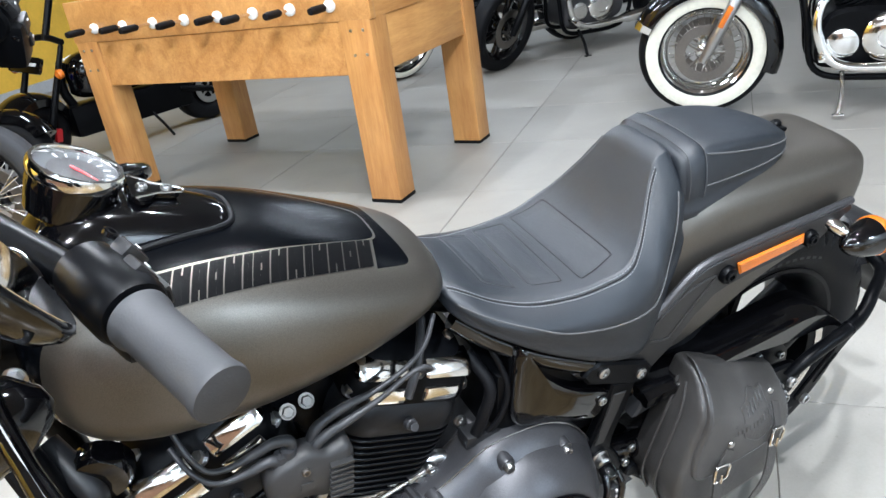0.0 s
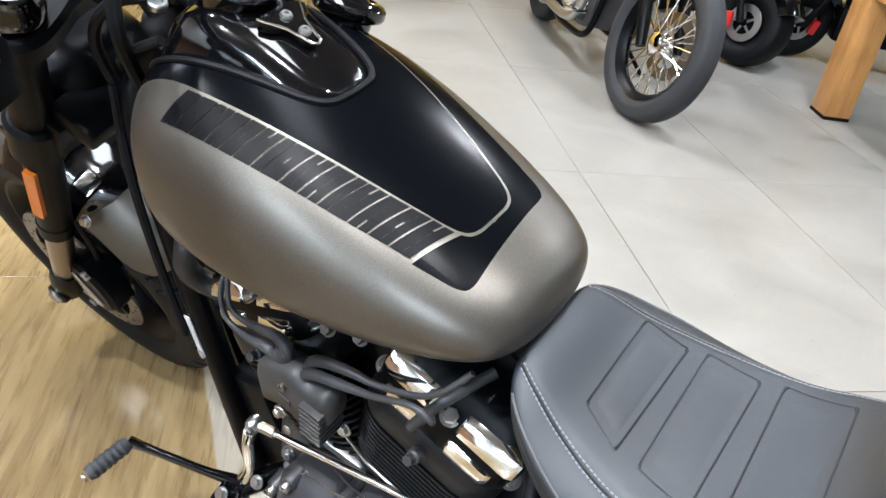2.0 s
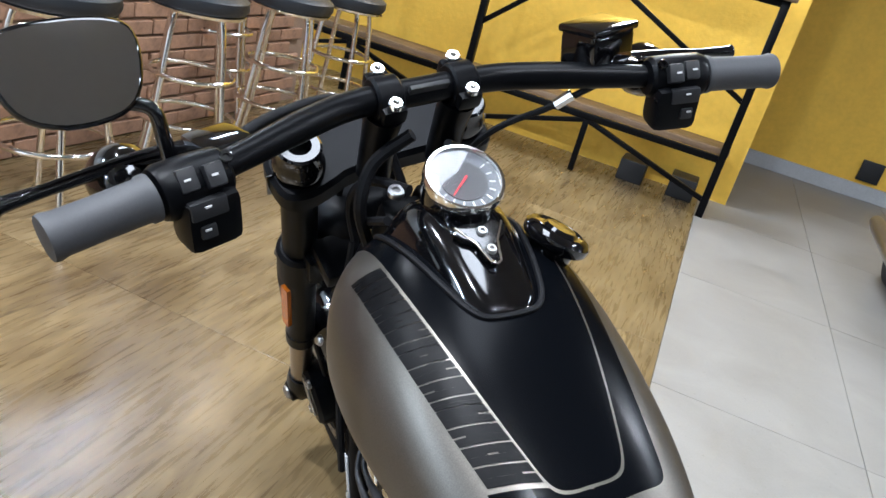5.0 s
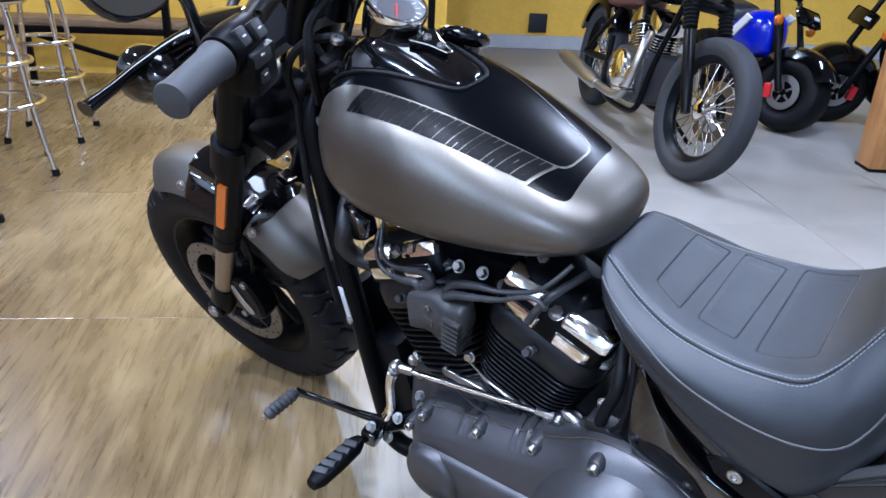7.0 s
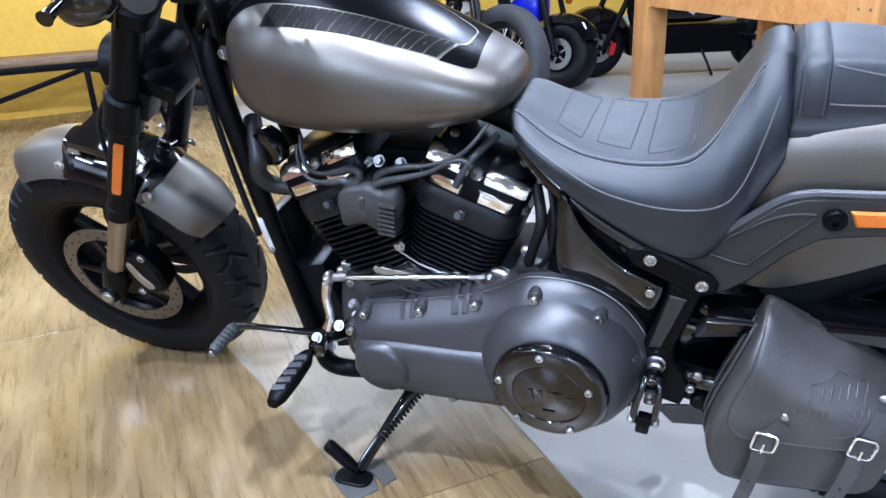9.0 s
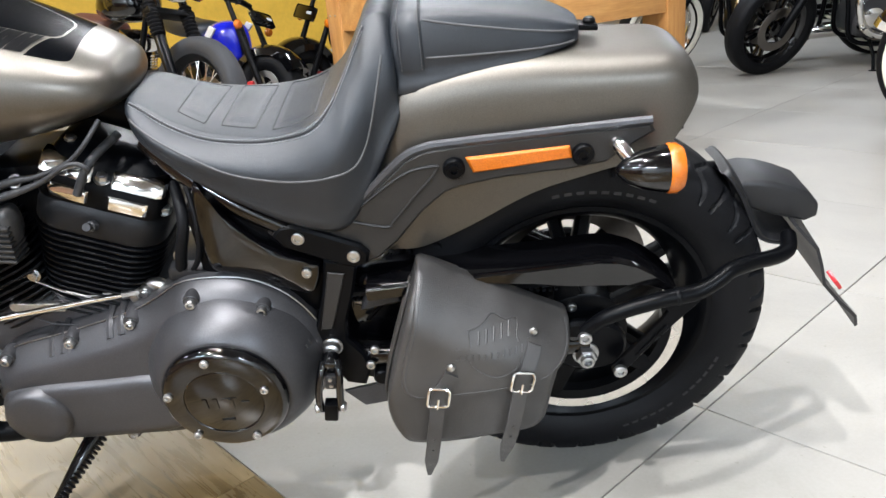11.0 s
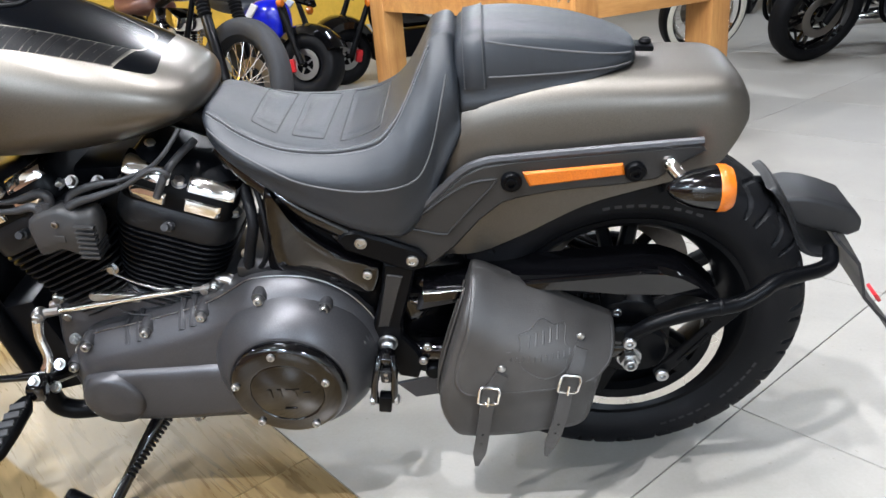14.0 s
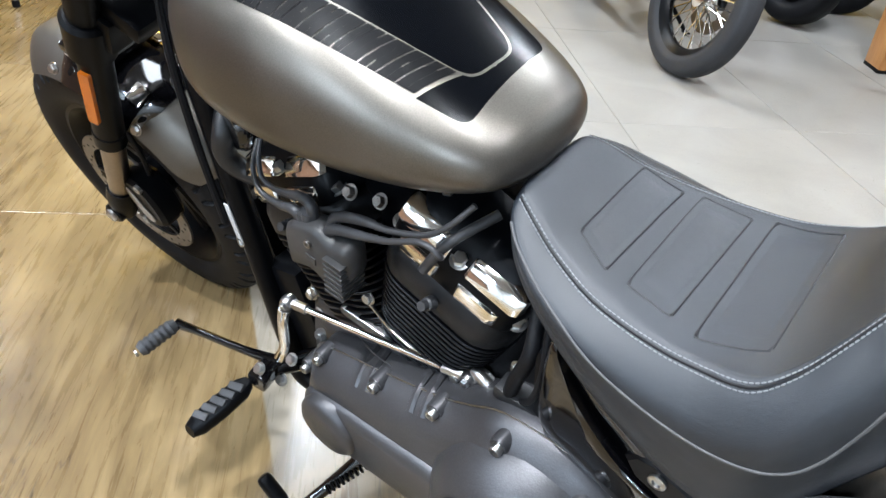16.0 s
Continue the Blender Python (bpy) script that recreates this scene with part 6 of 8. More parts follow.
# side stand
bm = bmesh.new()
tube(bm, [V(-0.86, -0.09, 0.16), V(-0.875, -0.125, 0.145), V(-0.905, -0.185, 0.106), V(-0.93, -0.248, 0.074)], [0.016, 0.013, 0.0105, 0.011], 12)
stand = part("side_stand", bm, BLACK_GLOSS, bike, "black side stand folded out")
bm = bmesh.new()
plate(bm, rounded(0.075, 0.045, 0.018, 4, -0.937, -0.262), "z", 0.0625, 0.0695, 0.002)
m = Matrix.Translation((-0.937, -0.262, 0.066)) @ Matrix.Rotation(radians(-LEAN), 4, "X") @ Matrix.Translation((0.937, 0.262, -0.066))
part("foot", bm, BLACK_SATIN, stand, xf=m)
bm = bmesh.new()
tube(bm, [V(-0.932, -0.25, 0.072), V(-0.955, -0.25, 0.098), V(-0.982, -0.25, 0.128), V(-0.988, -0.25, 0.134)], [0.008, 0.013, 0.013, 0.008], 10)
part("spur", bm, BLACK_SATIN, stand)
bm = bmesh.new()
for k in range(14):
    p = V(-0.86, -0.10, 0.15).lerp(V(-0.91, -0.195, 0.108), k / 13)
    lathe(bm, [(0.0075, -0.0022), (0.009, 0), (0.0075, 0.0022)], p + V(0.012, 0, 0.004), V(-0.055, -0.125, -0.032), 10)
tagged(part("spring", bm, BLACK_SATIN, stand), kind="stuff")

# ---- front end ----
D = STEER_DIR
F0 = V(-1.290, 0, 0.766)


def fk(z, y=0.0):
    """A place on the fork line at the height z."""
    return F0 + D * ((z - F0.z) / D.z) + V(0, y, 0)


for sg in (-1, 1):
    y = sg * 0.118
    bm = bmesh.new()
    cyl(bm, fk(0.545, y), fk(0.965, y), 0.0255, seg=28, bev=0.002)
    cyl(bm, fk(0.53, y), fk(0.56, y), 0.0275, seg=28, bev=0.002)
    leg = part("fork_leg", bm, BLACK_SATIN, bike, "black upside-down fork leg", xf=STEER_LEG)
    bm = bmesh.new()
    cyl(bm, fk(0.37, y), fk(0.54, y), 0.0215, seg=24)
    part("inner_tube", bm, BRONZE, leg, "bright inner fork tube", xf=STEER_LEG)
    bm = bmesh.new()
    tube(bm, [fk(0.385, y), fk(0.36, y), fk(0.325, y), fk(0.30, y)], [0.026, 0.030, 0.028, 0.022], 20, smooth=False)
    cyl(bm, FRONT0 + V(-0.0, y - sg * 0.04, 0), FRONT0 + V(0, y + sg * 0.03, 0), 0.022, bev=0.003)
    part("axle_lug", bm, BLACK_SATIN, leg, xf=STEER_LEG)
    bm = bmesh.new()
    lathe(bm, [(0.015, 0), (0.015, 0.004), (0.011, 0.008), (0, 0.008)], FRONT0 + V(0, y + sg * 0.03, 0), (0, sg, 0), 20)
    part("axle_cap", bm, STEEL, leg, xf=STEER_LEG)
    bm = bmesh.new()
    lathe(bm, [(0.033, -0.01), (0.034, 0.006), (0.031, 0.016), (0.029, 0.020), (0.029, 0.034), (0.026, 0.037), (0.016, 0.037), (0.0145, 0.034), (0.014, 0.016), (0, 0.016)], fk(0.965, y), D, 30)
    part("fork_cap", bm, BLACK_GLOSS, leg, xf=STEER_LEG)
    bm = bmesh.new()
    a, b = fk(0.712, y), fk(0.605, y)
    n = V(0.25, sg * 0.97, 0).normalized()
    c = (a + b) / 2 + n * 0.027
    e = D.cross(n).normalized()
    rings = [[c + D * u * 0.062 + e * v * 0.0085 + n * h for u, v in rounded(2, 2, 0.12, 3)] for h in (-0.004, 0.003, 0.005)]
    loft(bm, rings)
    part("fork_reflector", bm, ORANGE, leg, "amber strip reflector", xf=STEER_LEG)
    # clamps
    bm = bmesh.new()
    cyl(bm, fk(0.735, y), fk(0.80, y), 0.035, seg=28, bev=0.006)
    box(bm, fk(0.768, y) + V(0.03, -sg * 0.02, 0.01), (0.05, 0.05, 0.06), (0, 30, 0), 0.008)
    part("lower_clamp", bm, BLACK_SATIN, bike, "black lower fork clamp", xf=STEER_LEG)
    # brake caliper behind the leg
    bm = bmesh.new()
    cc = FRONT0 + V(0.112, sg * 0.085, 0.058)
    plate(bm, smooth_outline([(cc.x - 0.045, cc.z + 0.05), (cc.x - 0.05, cc.z - 0.02), (cc.x - 0.02, cc.z - 0.065), (cc.x + 0.03, cc.z - 0.055), (cc.x + 0.04, cc.z), (cc.x + 0.015, cc.z + 0.055)], 3), "y", *sorted((sg * 0.062, sg * 0.118)), 0.008)
    cal = part("brake_caliper", bm, BLACK_SATIN, bike, "black four-piston brake caliper", xf=STEER_WHEEL)
    bm = bmesh.new()
    plate(bm, smooth_outline([(cc.x - 0.030, cc.z + 0.030), (cc.x - 0.018, cc.z + 0.034), (cc.x - 0.004, cc.z - 0.004), (cc.x + 0.012, cc.z - 0.034), (cc.x + 0.004, cc.z - 0.046), (cc.x - 0.012, cc.z - 0.040), (cc.x - 0.026, cc.z - 0.006)], 3), "y", *sorted((sg * 0.117, sg * 0.122)), 0.002)
    part("plate", bm, STEEL, cal, "bright plate", xf=STEER_WHEEL)
    for dx, dz in ((-0.048, 0.048), (-0.055, 0.005), (-0.03, -0.055), (0.02, 0.05)):
        bm = bmesh.new()
        capbolt(bm, (cc.x + dx, sg * 0.115, cc.z + dz), (0, sg, 0), 0.009, 0.008)
        part("bolt", bm, STEEL, cal, xf=STEER_WHEEL)
    bm = bmesh.new()
    tube(bm, [V(cc.x + 0.01, sg * 0.09, cc.z + 0.05), V(cc.x + 0.045, sg * 0.10, cc.z + 0.13), V(cc.x + 0.04, sg * 0.10, cc.z + 0.25), V(cc.x + 0.06, sg * 0.09, cc.z + 0.36), V(-1.30, sg * 0.05, 0.82), V(-1.22, sg * 0.04, 0.93)], 0.005, 8)
    part("brake_hose", bm, RUBBER, bike, "black brake hose", xf=STEER_LEG)
bm = bmesh.new()
plate(bm, smooth_outline([(-0.158, 0.0), (-0.15, 0.036), (-0.118, 0.044), (-0.08, 0.034), (-0.05, 0.026), (0.05, 0.026), (0.08, 0.034), (0.118, 0.044), (0.15, 0.036), (0.158, 0.0), (0.15, -0.036), (0.11, -0.046), (0.06, -0.058), (0, -0.062), (-0.06, -0.058), (-0.11, -0.046), (-0.15, -0.036)], 3), "z", -0.017, 0.017, 0.006)
m = Matrix.Translation(fk(0.944)) @ Matrix.Rotation(RAKE, 4, "Y") @ Matrix.Rotation(radians(-90), 4, "Z")
yoke = part("upper_yoke", bm, BLACK_SATIN, bike, "broad dark upper yoke", xf=STEER_LEG @ m)
for sy in (-0.158, 0.158):
    bm = bmesh.new()
    box(bm, (sy * 0.985, 0, 0), (0.012, 0.003, 0.036))
    part("clamp_slot", bm, BLACK_GLOSS, yoke, xf=STEER_LEG @ m)
bm = bmesh.new()
box(bm, (0, 0, 0), (0.07, 0.2, 0.03), bev=0.008)
part("lower_yoke", bm, BLACK_SATIN, bike, xf=STEER @ Matrix.Translation(fk(0.765) + V(0.03, 0, 0.02)) @ Matrix.Rotation(RAKE, 4, "Y"))

# front fender with its bracket
def fender_arc(bm, a0, a1, r, w, n, thick=0.0035):
    rows = []
    for k in range(n + 1):
        a = radians(a0 + (a1 - a0) * k / n)
        taper = 1.0 - 0.25 * max(0.0, (abs(2 * k / n - 1) - 0.75) / 0.25) ** 2
        ring = []
        for q in range(13):
            b = (q / 12 - 0.5) * 2
            ring.append((b * w * taper, r - 0.055 * abs(b) ** 2.6))
        rows.append([FRONT0 + V(math.sin(a) * rr, y, math.cos(a) * rr) for y, rr in ring] + [FRONT0 + V(math.sin(a) * (rr - thick), y * 0.965, math.cos(a) * (rr - thick)) for y, rr in ring[::-1]])
    loft(bm, rows)


bm = bmesh.new()
fender_arc(bm, -26, 64, 0.352, 0.088, 36)
ff = part("front_fender", bm, PAINT, bike, "satin grey front fender", xf=STEER_WHEEL, angle=50)
bm = bmesh.new()
fender_arc(bm, 2, 40, 0.359, 0.094, 14, 0.006)
box(bm, FRONT0 + V(0.11, 0, 0.362), (0.09, 0.15, 0.02), (0, 18, 0), 0.006)
brace = part("fender_bracket", bm, BLACK_GLOSS, ff, "gloss black fork brace over the fender", xf=STEER_WHEEL)
for sg in (-1, 1):
    for a, y, w, l in ((10, 0.052, 0.030, 0.034), (21, 0.060, 0.024, 0.040), (33, 0.050, 0.034, 0.030)):
        bm = bmesh.new()
        r = 0.3675 - 0.055 * (y / 0.094) ** 2.6
        box(bm, (0, 0, 0), (l, w, 0.007), bev=0.003)
        m = Matrix.Translation(FRONT0 + V(math.sin(radians(a)) * r, sg * y, math.cos(radians(a)) * r)) @ Matrix.Rotation(radians(a), 4, "Y") @ Matrix.Rotation(radians(-sg * 24), 4, "X")
        part("bracket_plate", bm, CHROME, brace, "bright plate", xf=STEER_WHEEL @ m)
    for a in (6, 27, 39):
        bm = bmesh.new()
        hexbolt(bm, FRONT0 + V(math.sin(radians(a)) * 0.335, sg * 0.090, math.cos(radians(a)) * 0.335), (0.2, sg, 0.5), 0.008, 0.008)
        part("bolt", bm, STEEL, brace, xf=STEER_WHEEL)

# handlebar, risers
bm = bmesh.new()
BAR = [V(-0.953, 0.405, 1.052), V(-0.985, 0.30, 1.056), V(-1.015, 0.235, 1.058), V(-1.055, 0.16, 1.061), V(-1.082, 0.10, 1.062), V(-1.088, 0.05, 1.062), V(-1.088, 0, 1.062)]
BAR = BAR + [V(p.x, -p.y, p.z) for p in BAR[:-1][::-1]]
rads = [0.0125, 0.0125, 0.014, 0.0165, 0.0165, 0.0165, 0.0165, 0.0165, 0.0165, 0.0165, 0.014, 0.0125, 0.0125]
tube(bm, BAR, rads, 16, 6)
bar = part("handlebar", bm, BLACK_SATIN, bike, "wide satin black handlebar", xf=STEER_BAR)
bm = bmesh.new()
box(bm, (-1.072, 0, 1.070), (0.006, 0.05, 0.014), (0, 40, 0), 0.002)
part("bar_mark", bm, PLASTIC, bar, xf=STEER_BAR)
for sy in (-0.048, 0.048):
    bm = bmesh.new()
    cyl(bm, V(-1.088, sy - 0.016, 1.062), V(-1.088, sy + 0.016, 1.062), 0.0255, seg=24, bev=0.003)
    box(bm, (-1.088, sy, 1.062), (0.066, 0.03, 0.022), (0, 30, 0), 0.005)
    tube(bm, [V(-1.09, sy, 1.045), V(-1.115, sy, 1.005), V(-1.14, sy, 0.95)], [0.024, 0.021, 0.022], 16)
    riser = part("riser", bm, BLACK_SATIN, bike, "black handlebar clamp", xf=STEER_BAR)
    for d in (-1, 1):
        bm = bmesh.new()
        capbolt(bm, V(-1.088 + d * 0.023 + 0.006, sy, 1.074 - d * 0.013), (0.5, 0, 0.87), 0.0085, 0.007)
        part("bolt", bm, CHROME, riser, "bright socket bolt", xf=STEER_BAR)

for sg in (-1, 1):
    g0, g1 = V(-0.9775, sg * 0.321, 1.0552), V(-0.952, sg * 0.41, 1.0515)
    d = (g1 - g0).normalized()
    bm = bmesh.new()
    L = (g1 - g0).length
    lathe(bm, [(0.014, -0.002), (0.0225, 0), (0.0225, 0.006), (0.0205, 0.009), (0.0198, 0.05), (0.0200, L - 0.012), (0.0215, L - 0.004), (0.0205, L), (0.012, L + 0.0012), (0, L + 0.0015)], g0, d, 32)
    grip = part("grip", bm, GRIP, bar, "grey rubber handlebar grip", xf=STEER_BAR)
    # switch housing
    s0 = V(-1.012, sg * 0.24, 1.058)
    bm = bmesh.new()
    lathe(bm, [(0.020, -0.05), (0.024, -0.046), (0.0265, -0.02), (0.027, 0.012), (0.0245, 0.018), (0.016, 0.02)], g0 - d * 0.022, d, 28)
    box(bm, g0 - d * 0.045 + V(0.012, 0, -0.030), (0.04, 0.055, 0.055), (0, 10, sg * -16), 0.01)
    house = part("switch_housing", bm, BLACK_SATIN, bar, "black switch housing", xf=STEER_BAR)
    top = g0 - d * 0.042
    for i, (du, dz, w, h) in enumerate(((-0.014, 0.012, 0.018, 0.022), (0.010, 0.012, 0.018, 0.022), (-0.002, -0.014, 0.036, 0.018), (0.002, -0.036, 0.016, 0.014))):
        bm = bmesh.new()
        c = top + V(0.026, 0, 0) + V(0, sg * du, dz) + V(0.004 if i > 1 else -0.003, 0, 0)
        box(bm, c, (0.012, w, h), (0, -25 if i < 2 else 0, sg * -14), 0.003)
        part("switch", bm, PLASTIC, house, "small black rocker switch", xf=STEER_BAR)
        bm = bmesh.new()
        box(bm, c + V(0.0068, 0, 0.003), (0.001, 0.006, 0.002), (0, -25 if i < 2 else 0, sg * -14))
        part("switch_mark", bm, SYMBOL, house, xf=STEER_BAR)
    for dz in (0.022, -0.02):
        bm = bmesh.new()
        capbolt(bm, top + V(0.015, sg * -0.028, dz), (0.7, 0, 0.7), 0.006, 0.004)
        part("bolt", bm, BLACK_GLOSS, house, xf=STEER_BAR)
    # lever and its bracket, ahead of the grip
    bm = bmesh.new()
    tube(bm, [V(-1.055, sg * 0.235, 1.056), V(-1.073, sg * 0.285, 1.055), V(-1.072, sg * 0.345, 1.052), V(-1.062, sg * 0.40, 1.048), V(-1.054, sg * 0.437, 1.046), V(-1.052, sg * 0.447, 1.045)], [0.012, 0.0105, 0.0078, 0.0064, 0.0080, 0.0100], 12)
    box(bm, (-1.055, sg * 0.243, 1.057), (0.06, 0.055, 0.03), (0, 0, sg * -14), 0.008)
    part("hand_lever", bm, BLACK_GLOSS, bar, "gloss black hand lever", xf=STEER_BAR)
    # front indicator
    bm = bmesh.new()
    lathe(bm, [(0.001, 0), (0.012, 0.004), (0.026, 0.020), (0.034, 0.042), (0.036, 0.06), (0.034, 0.068)], V(-1.042, sg * 0.335, 1.028), (-1, 0, 0), 28)
    tube(bm, [V(-1.078, sg * 0.325, 1.03), V(-1.075, sg * 0.28, 1.04), V(-1.06, sg * 0.25, 1.05)], 0.009, 10)
    part("front_indicator", bm, BLACK_GLOSS, bike, "gloss black bullet indicator", xf=STEER_BAR)
# clutch cable and brake reservoir
bm = bmesh.new()
tube(bm, [V(-1.05, -0.235, 1.06), V(-1.10, -0.17, 1.062), V(-1.14, -0.08, 1.05), V(-1.17, -0.02, 0.98), V(-1.15, 0.0, 0.90)], 0.0065, 10)
part("clutch_cable", bm, RUBBER, bar, "black clutch cable", xf=STEER_BAR)
bm = bmesh.new()
tube(bm, [V(-1.03, 0.21, 1.05), V(-1.06, 0.16, 1.02), V(-1.10, 0.11, 0.99), V(-1.13, 0.08, 0.95), V(-1.14, 0.05, 0.90)], 0.0045, 8)
part("brake_line", bm, RUBBER, bar, xf=STEER_BAR)
bm = bmesh.new()
cyl(bm, V(-1.045, 0.182, 1.037), V(-1.058, 0.165, 1.022), 0.0075, seg=8, bev=0.001)
part("line_fitting", bm, CHROME, bar, xf=STEER_BAR)
bm = bmesh.new()
box(bm, (-1.06, 0.225, 1.085), (0.055, 0.075, 0.045), (0, 0, 12), 0.008)
box(bm, (-1.06, 0.225, 1.11), (0.06, 0.08, 0.01), (0, 0, 12), 0.004)
part("brake_reservoir", bm, BLACK_GLOSS, bar, "black brake fluid reservoir", xf=STEER_BAR)
# left mirror
MC = V(-1.030, -0.357, 1.130)
mm = Matrix.Translation(MC) @ Matrix.Rotation(radians(15), 4, "Z") @ Matrix.Rotation(radians(-26), 4, "Y") @ Matrix.Diagonal((1, 0.73, 0.82, 1))
face = smooth_outline([(-0.088, 0.018), (-0.07, 0.048), (0.0, 0.058), (0.066, 0.052), (0.086, 0.028), (0.076, -0.022), (0.045, -0.05), (-0.02, -0.056), (-0.07, -0.035)], 4)
bm = bmesh.new()
loft(bm, [[mm @ V(h, a, b) for a, b in shrink(face, d)] for d, h in ((0.0035, 0.0), (0.0, -0.003), (0.001, -0.010), (0.012, -0.020), (0.03, -0.026))])
mir = part("mirror", bm, BLACK_GLOSS, bar, "black rear-view mirror", angle=50)
bm = bmesh.new()
loft(bm, [[mm @ V(h, a, b) for a, b in shrink(face, 0.005)] for h in (-0.002, 0.0006)])
part("mirror_glass", bm, MIRROR, mir, "mirror glass", angle=30)
bm = bmesh.new()
tube(bm, [mm @ V(-0.014, 0.05, -0.035), V(-1.035, -0.297, 1.092), V(-1.035, -0.290, 1.06), V(-1.035, -0.287, 1.035)], [0.006, 0.007, 0.0075, 0.009], 12)
part("mirror_stem", bm, BLACK_GLOSS, mir)
# headlamp seen from behind
bm = bmesh.new()
rings = []
for x, w, h in ((-1.262, 0.06, 0.04), (-1.27, 0.11, 0.075), (-1.29, 0.15, 0.105), (-1.33, 0.175, 0.125), (-1.37, 0.175, 0.125)):
    rings.append([V(x, a, 0.80 + b) for a, b in rounded(w, h, min(w, h) * 0.46, 6)])
loft(bm, rings)
lamp = part("headlamp", bm, BLACK_SATIN, bike, "low black headlamp shell", xf=STEER)
bm = bmesh.new()
loft(bm, [[V(x, a, 0.80 + b) for a, b in rounded(0.155, 0.11, 0.05, 6)] for x in (-1.368, -1.376)])
part("lens", bm, SYMBOL, lamp, xf=STEER)
# bunch of looms round the steering head
for k, pts in enumerate(([(-1.06, -0.06, 0.93), (-1.12, -0.07, 0.90), (-1.16, -0.05, 0.86), (-1.14, -0.03, 0.80)], [(-1.07, -0.03, 0.96), (-1.13, -0.06, 0.95), (-1.17, -0.07, 0.90), (-1.16, -0.06, 0.82)],
                         [(-1.09, -0.02, 1.02), (-1.11, -0.06, 0.98), (-1.10, -0.08, 0.93), (-1.12, -0.06, 0.86)], [(-1.10, 0.03, 1.0), (-1.14, 0.06, 0.97), (-1.17, 0.05, 0.90), (-1.15, 0.03, 0.84)],
                         [(-1.08, 0.0, 0.94), (-1.13, 0.01, 0.93), (-1.15, 0.0, 0.88)])):
    bm = bmesh.new()
    tube(bm, [V(*p) for p in pts], 0.0055 + 0.0012 * (k % 3), 8)
    part("wiring_loom", bm, RUBBER, bike, "black wiring loom")
bm = bmesh.new()
box(bm, (-1.12, 0, 0.86), (0.075, 0.10, 0.12), (0, 30, 0), 0.015)
part("steering_head", bm, BLACK_SATIN, bike)
bm = bmesh.new()
capbolt(bm, (-1.075, -0.045, 0.955), (0.4, 0, 0.9), 0.010, 0.008)
part("bolt", bm, STEEL, bike)

# ---- saddle bag on the left ----
bag = thing("saddlebag", "black leather saddlebag with two buckled straps hanging beside the rear wheel", "saddlebag", BIKE)


def front(x, z, lift=0.0):
    """The bag's outer face: a wedge, thin under the folded top edge and bulging below it."""
    below = (0.513 - (x + 0.245) * 0.565 - z) * 0.871
    f = min(1.0, max(0.0, below / 0.085))
    bulge = 0.149 + 0.072 * (1 - (1 - f) ** 2) - 0.022 * max(0.0, (x + 0.13) / 0.1) ** 2
    dent = 0.0016 * math.sin(x * 47 + z * 23) * math.sin(z * 39 - x * 17)
    return V(x, -bulge + dent - max(0.0, 0.42 - z) * 0.10 - lift, z)


body = smooth_outline([(-0.047, 0.386), (-0.050, 0.355), (-0.066, 0.305), (-0.077, 0.262), (-0.09, 0.245), (-0.123, 0.236), (-0.227, 0.225), (-0.278, 0.228), (-0.300, 0.24), (-0.316, 0.29), (-0.306, 0.343), (-0.278, 0.43), (-0.259, 0.483), (-0.246, 0.503), (-0.19, 0.474), (-0.12, 0.436), (-0.07, 0.407)], 3)
bm = bmesh.new()
rings = [[V(x, -0.116, z) for x, z in toward(body, 0.05)], [V(x, -0.122, z) for x, z in body]]
for d, inward in ((0.0, 0.020), (0.012, 0.011), (0.04, 0.006), (0.12, 0.004), (0.4, 0.004), (0.9, 0.004)):
    rings.append([V(x, min(-0.124, front(x, z).y + inward), z) for x, z in toward(body, d)])
loft(bm, rings)
part("bag_body", bm, BAG, bag, angle=55)
# folds of the side gusset
for f in (0.35, 0.68):
    bm = bmesh.new()
    line = []
    for x, z in ((-0.262, 0.478), (-0.280, 0.43), (-0.308, 0.343), (-0.318, 0.29), (-0.304, 0.243)):
        line.append(V(x - 0.001, -0.122 + (front(x, z).y + 0.020 + 0.122) * f, z))
    tube(bm, line, 0.0026, 8)
    part("gusset_fold", bm, BAG, bag)
flap = smooth_outline([(-0.245, 0.513), (-0.19, 0.483), (-0.13, 0.449), (-0.075, 0.417), (-0.046, 0.399), (-0.035, 0.389), (-0.034, 0.37), (-0.041, 0.352), (-0.053, 0.343), (-0.08, 0.332), (-0.148, 0.323), (-0.207, 0.319), (-0.251, 0.318), (-0.277, 0.324), (-0.288, 0.342), (-0.285, 0.374), (-0.267, 0.430), (-0.256, 0.475), (-0.250, 0.503)], 3)
bm = bmesh.new()
rings = []
for d, l in ((0.004, -0.012), (0.0, 0.0), (0.02, 0.0030), (0.10, 0.0036), (0.35, 0.0046), (0.6, 0.0050), (0.85, 0.0052), (0.97, 0.0052)):
    rings.append([front(x, z, l) for x, z in toward(flap, d)])
loft(bm, rings)
bmesh.ops.recalc_face_normals(bm, faces=bm.faces)
flap_tree = BVHTree.FromBMesh(bm)
fl = part("flap", bm, BAG, bag, "leather flap with an embossed shield", angle=55)
st = bmesh.new()
hem = shrink(flap, 0.006)
first = max(range(len(hem)), key=lambda k: hem[k][0] - abs(hem[k][1] - 0.42))
hem = hem[first:] + hem[:first]
hem = [p for p in hem if (0.513 - (p[0] + 0.245) * 0.565 - p[1]) * 0.871 > 0.009]
dashes(st, drape(flap_tree, [V(x, -0.3, z) for x, z in hem], (0, 1, 0), 0.0006), 0.0008, 0.0042, 0.0022)
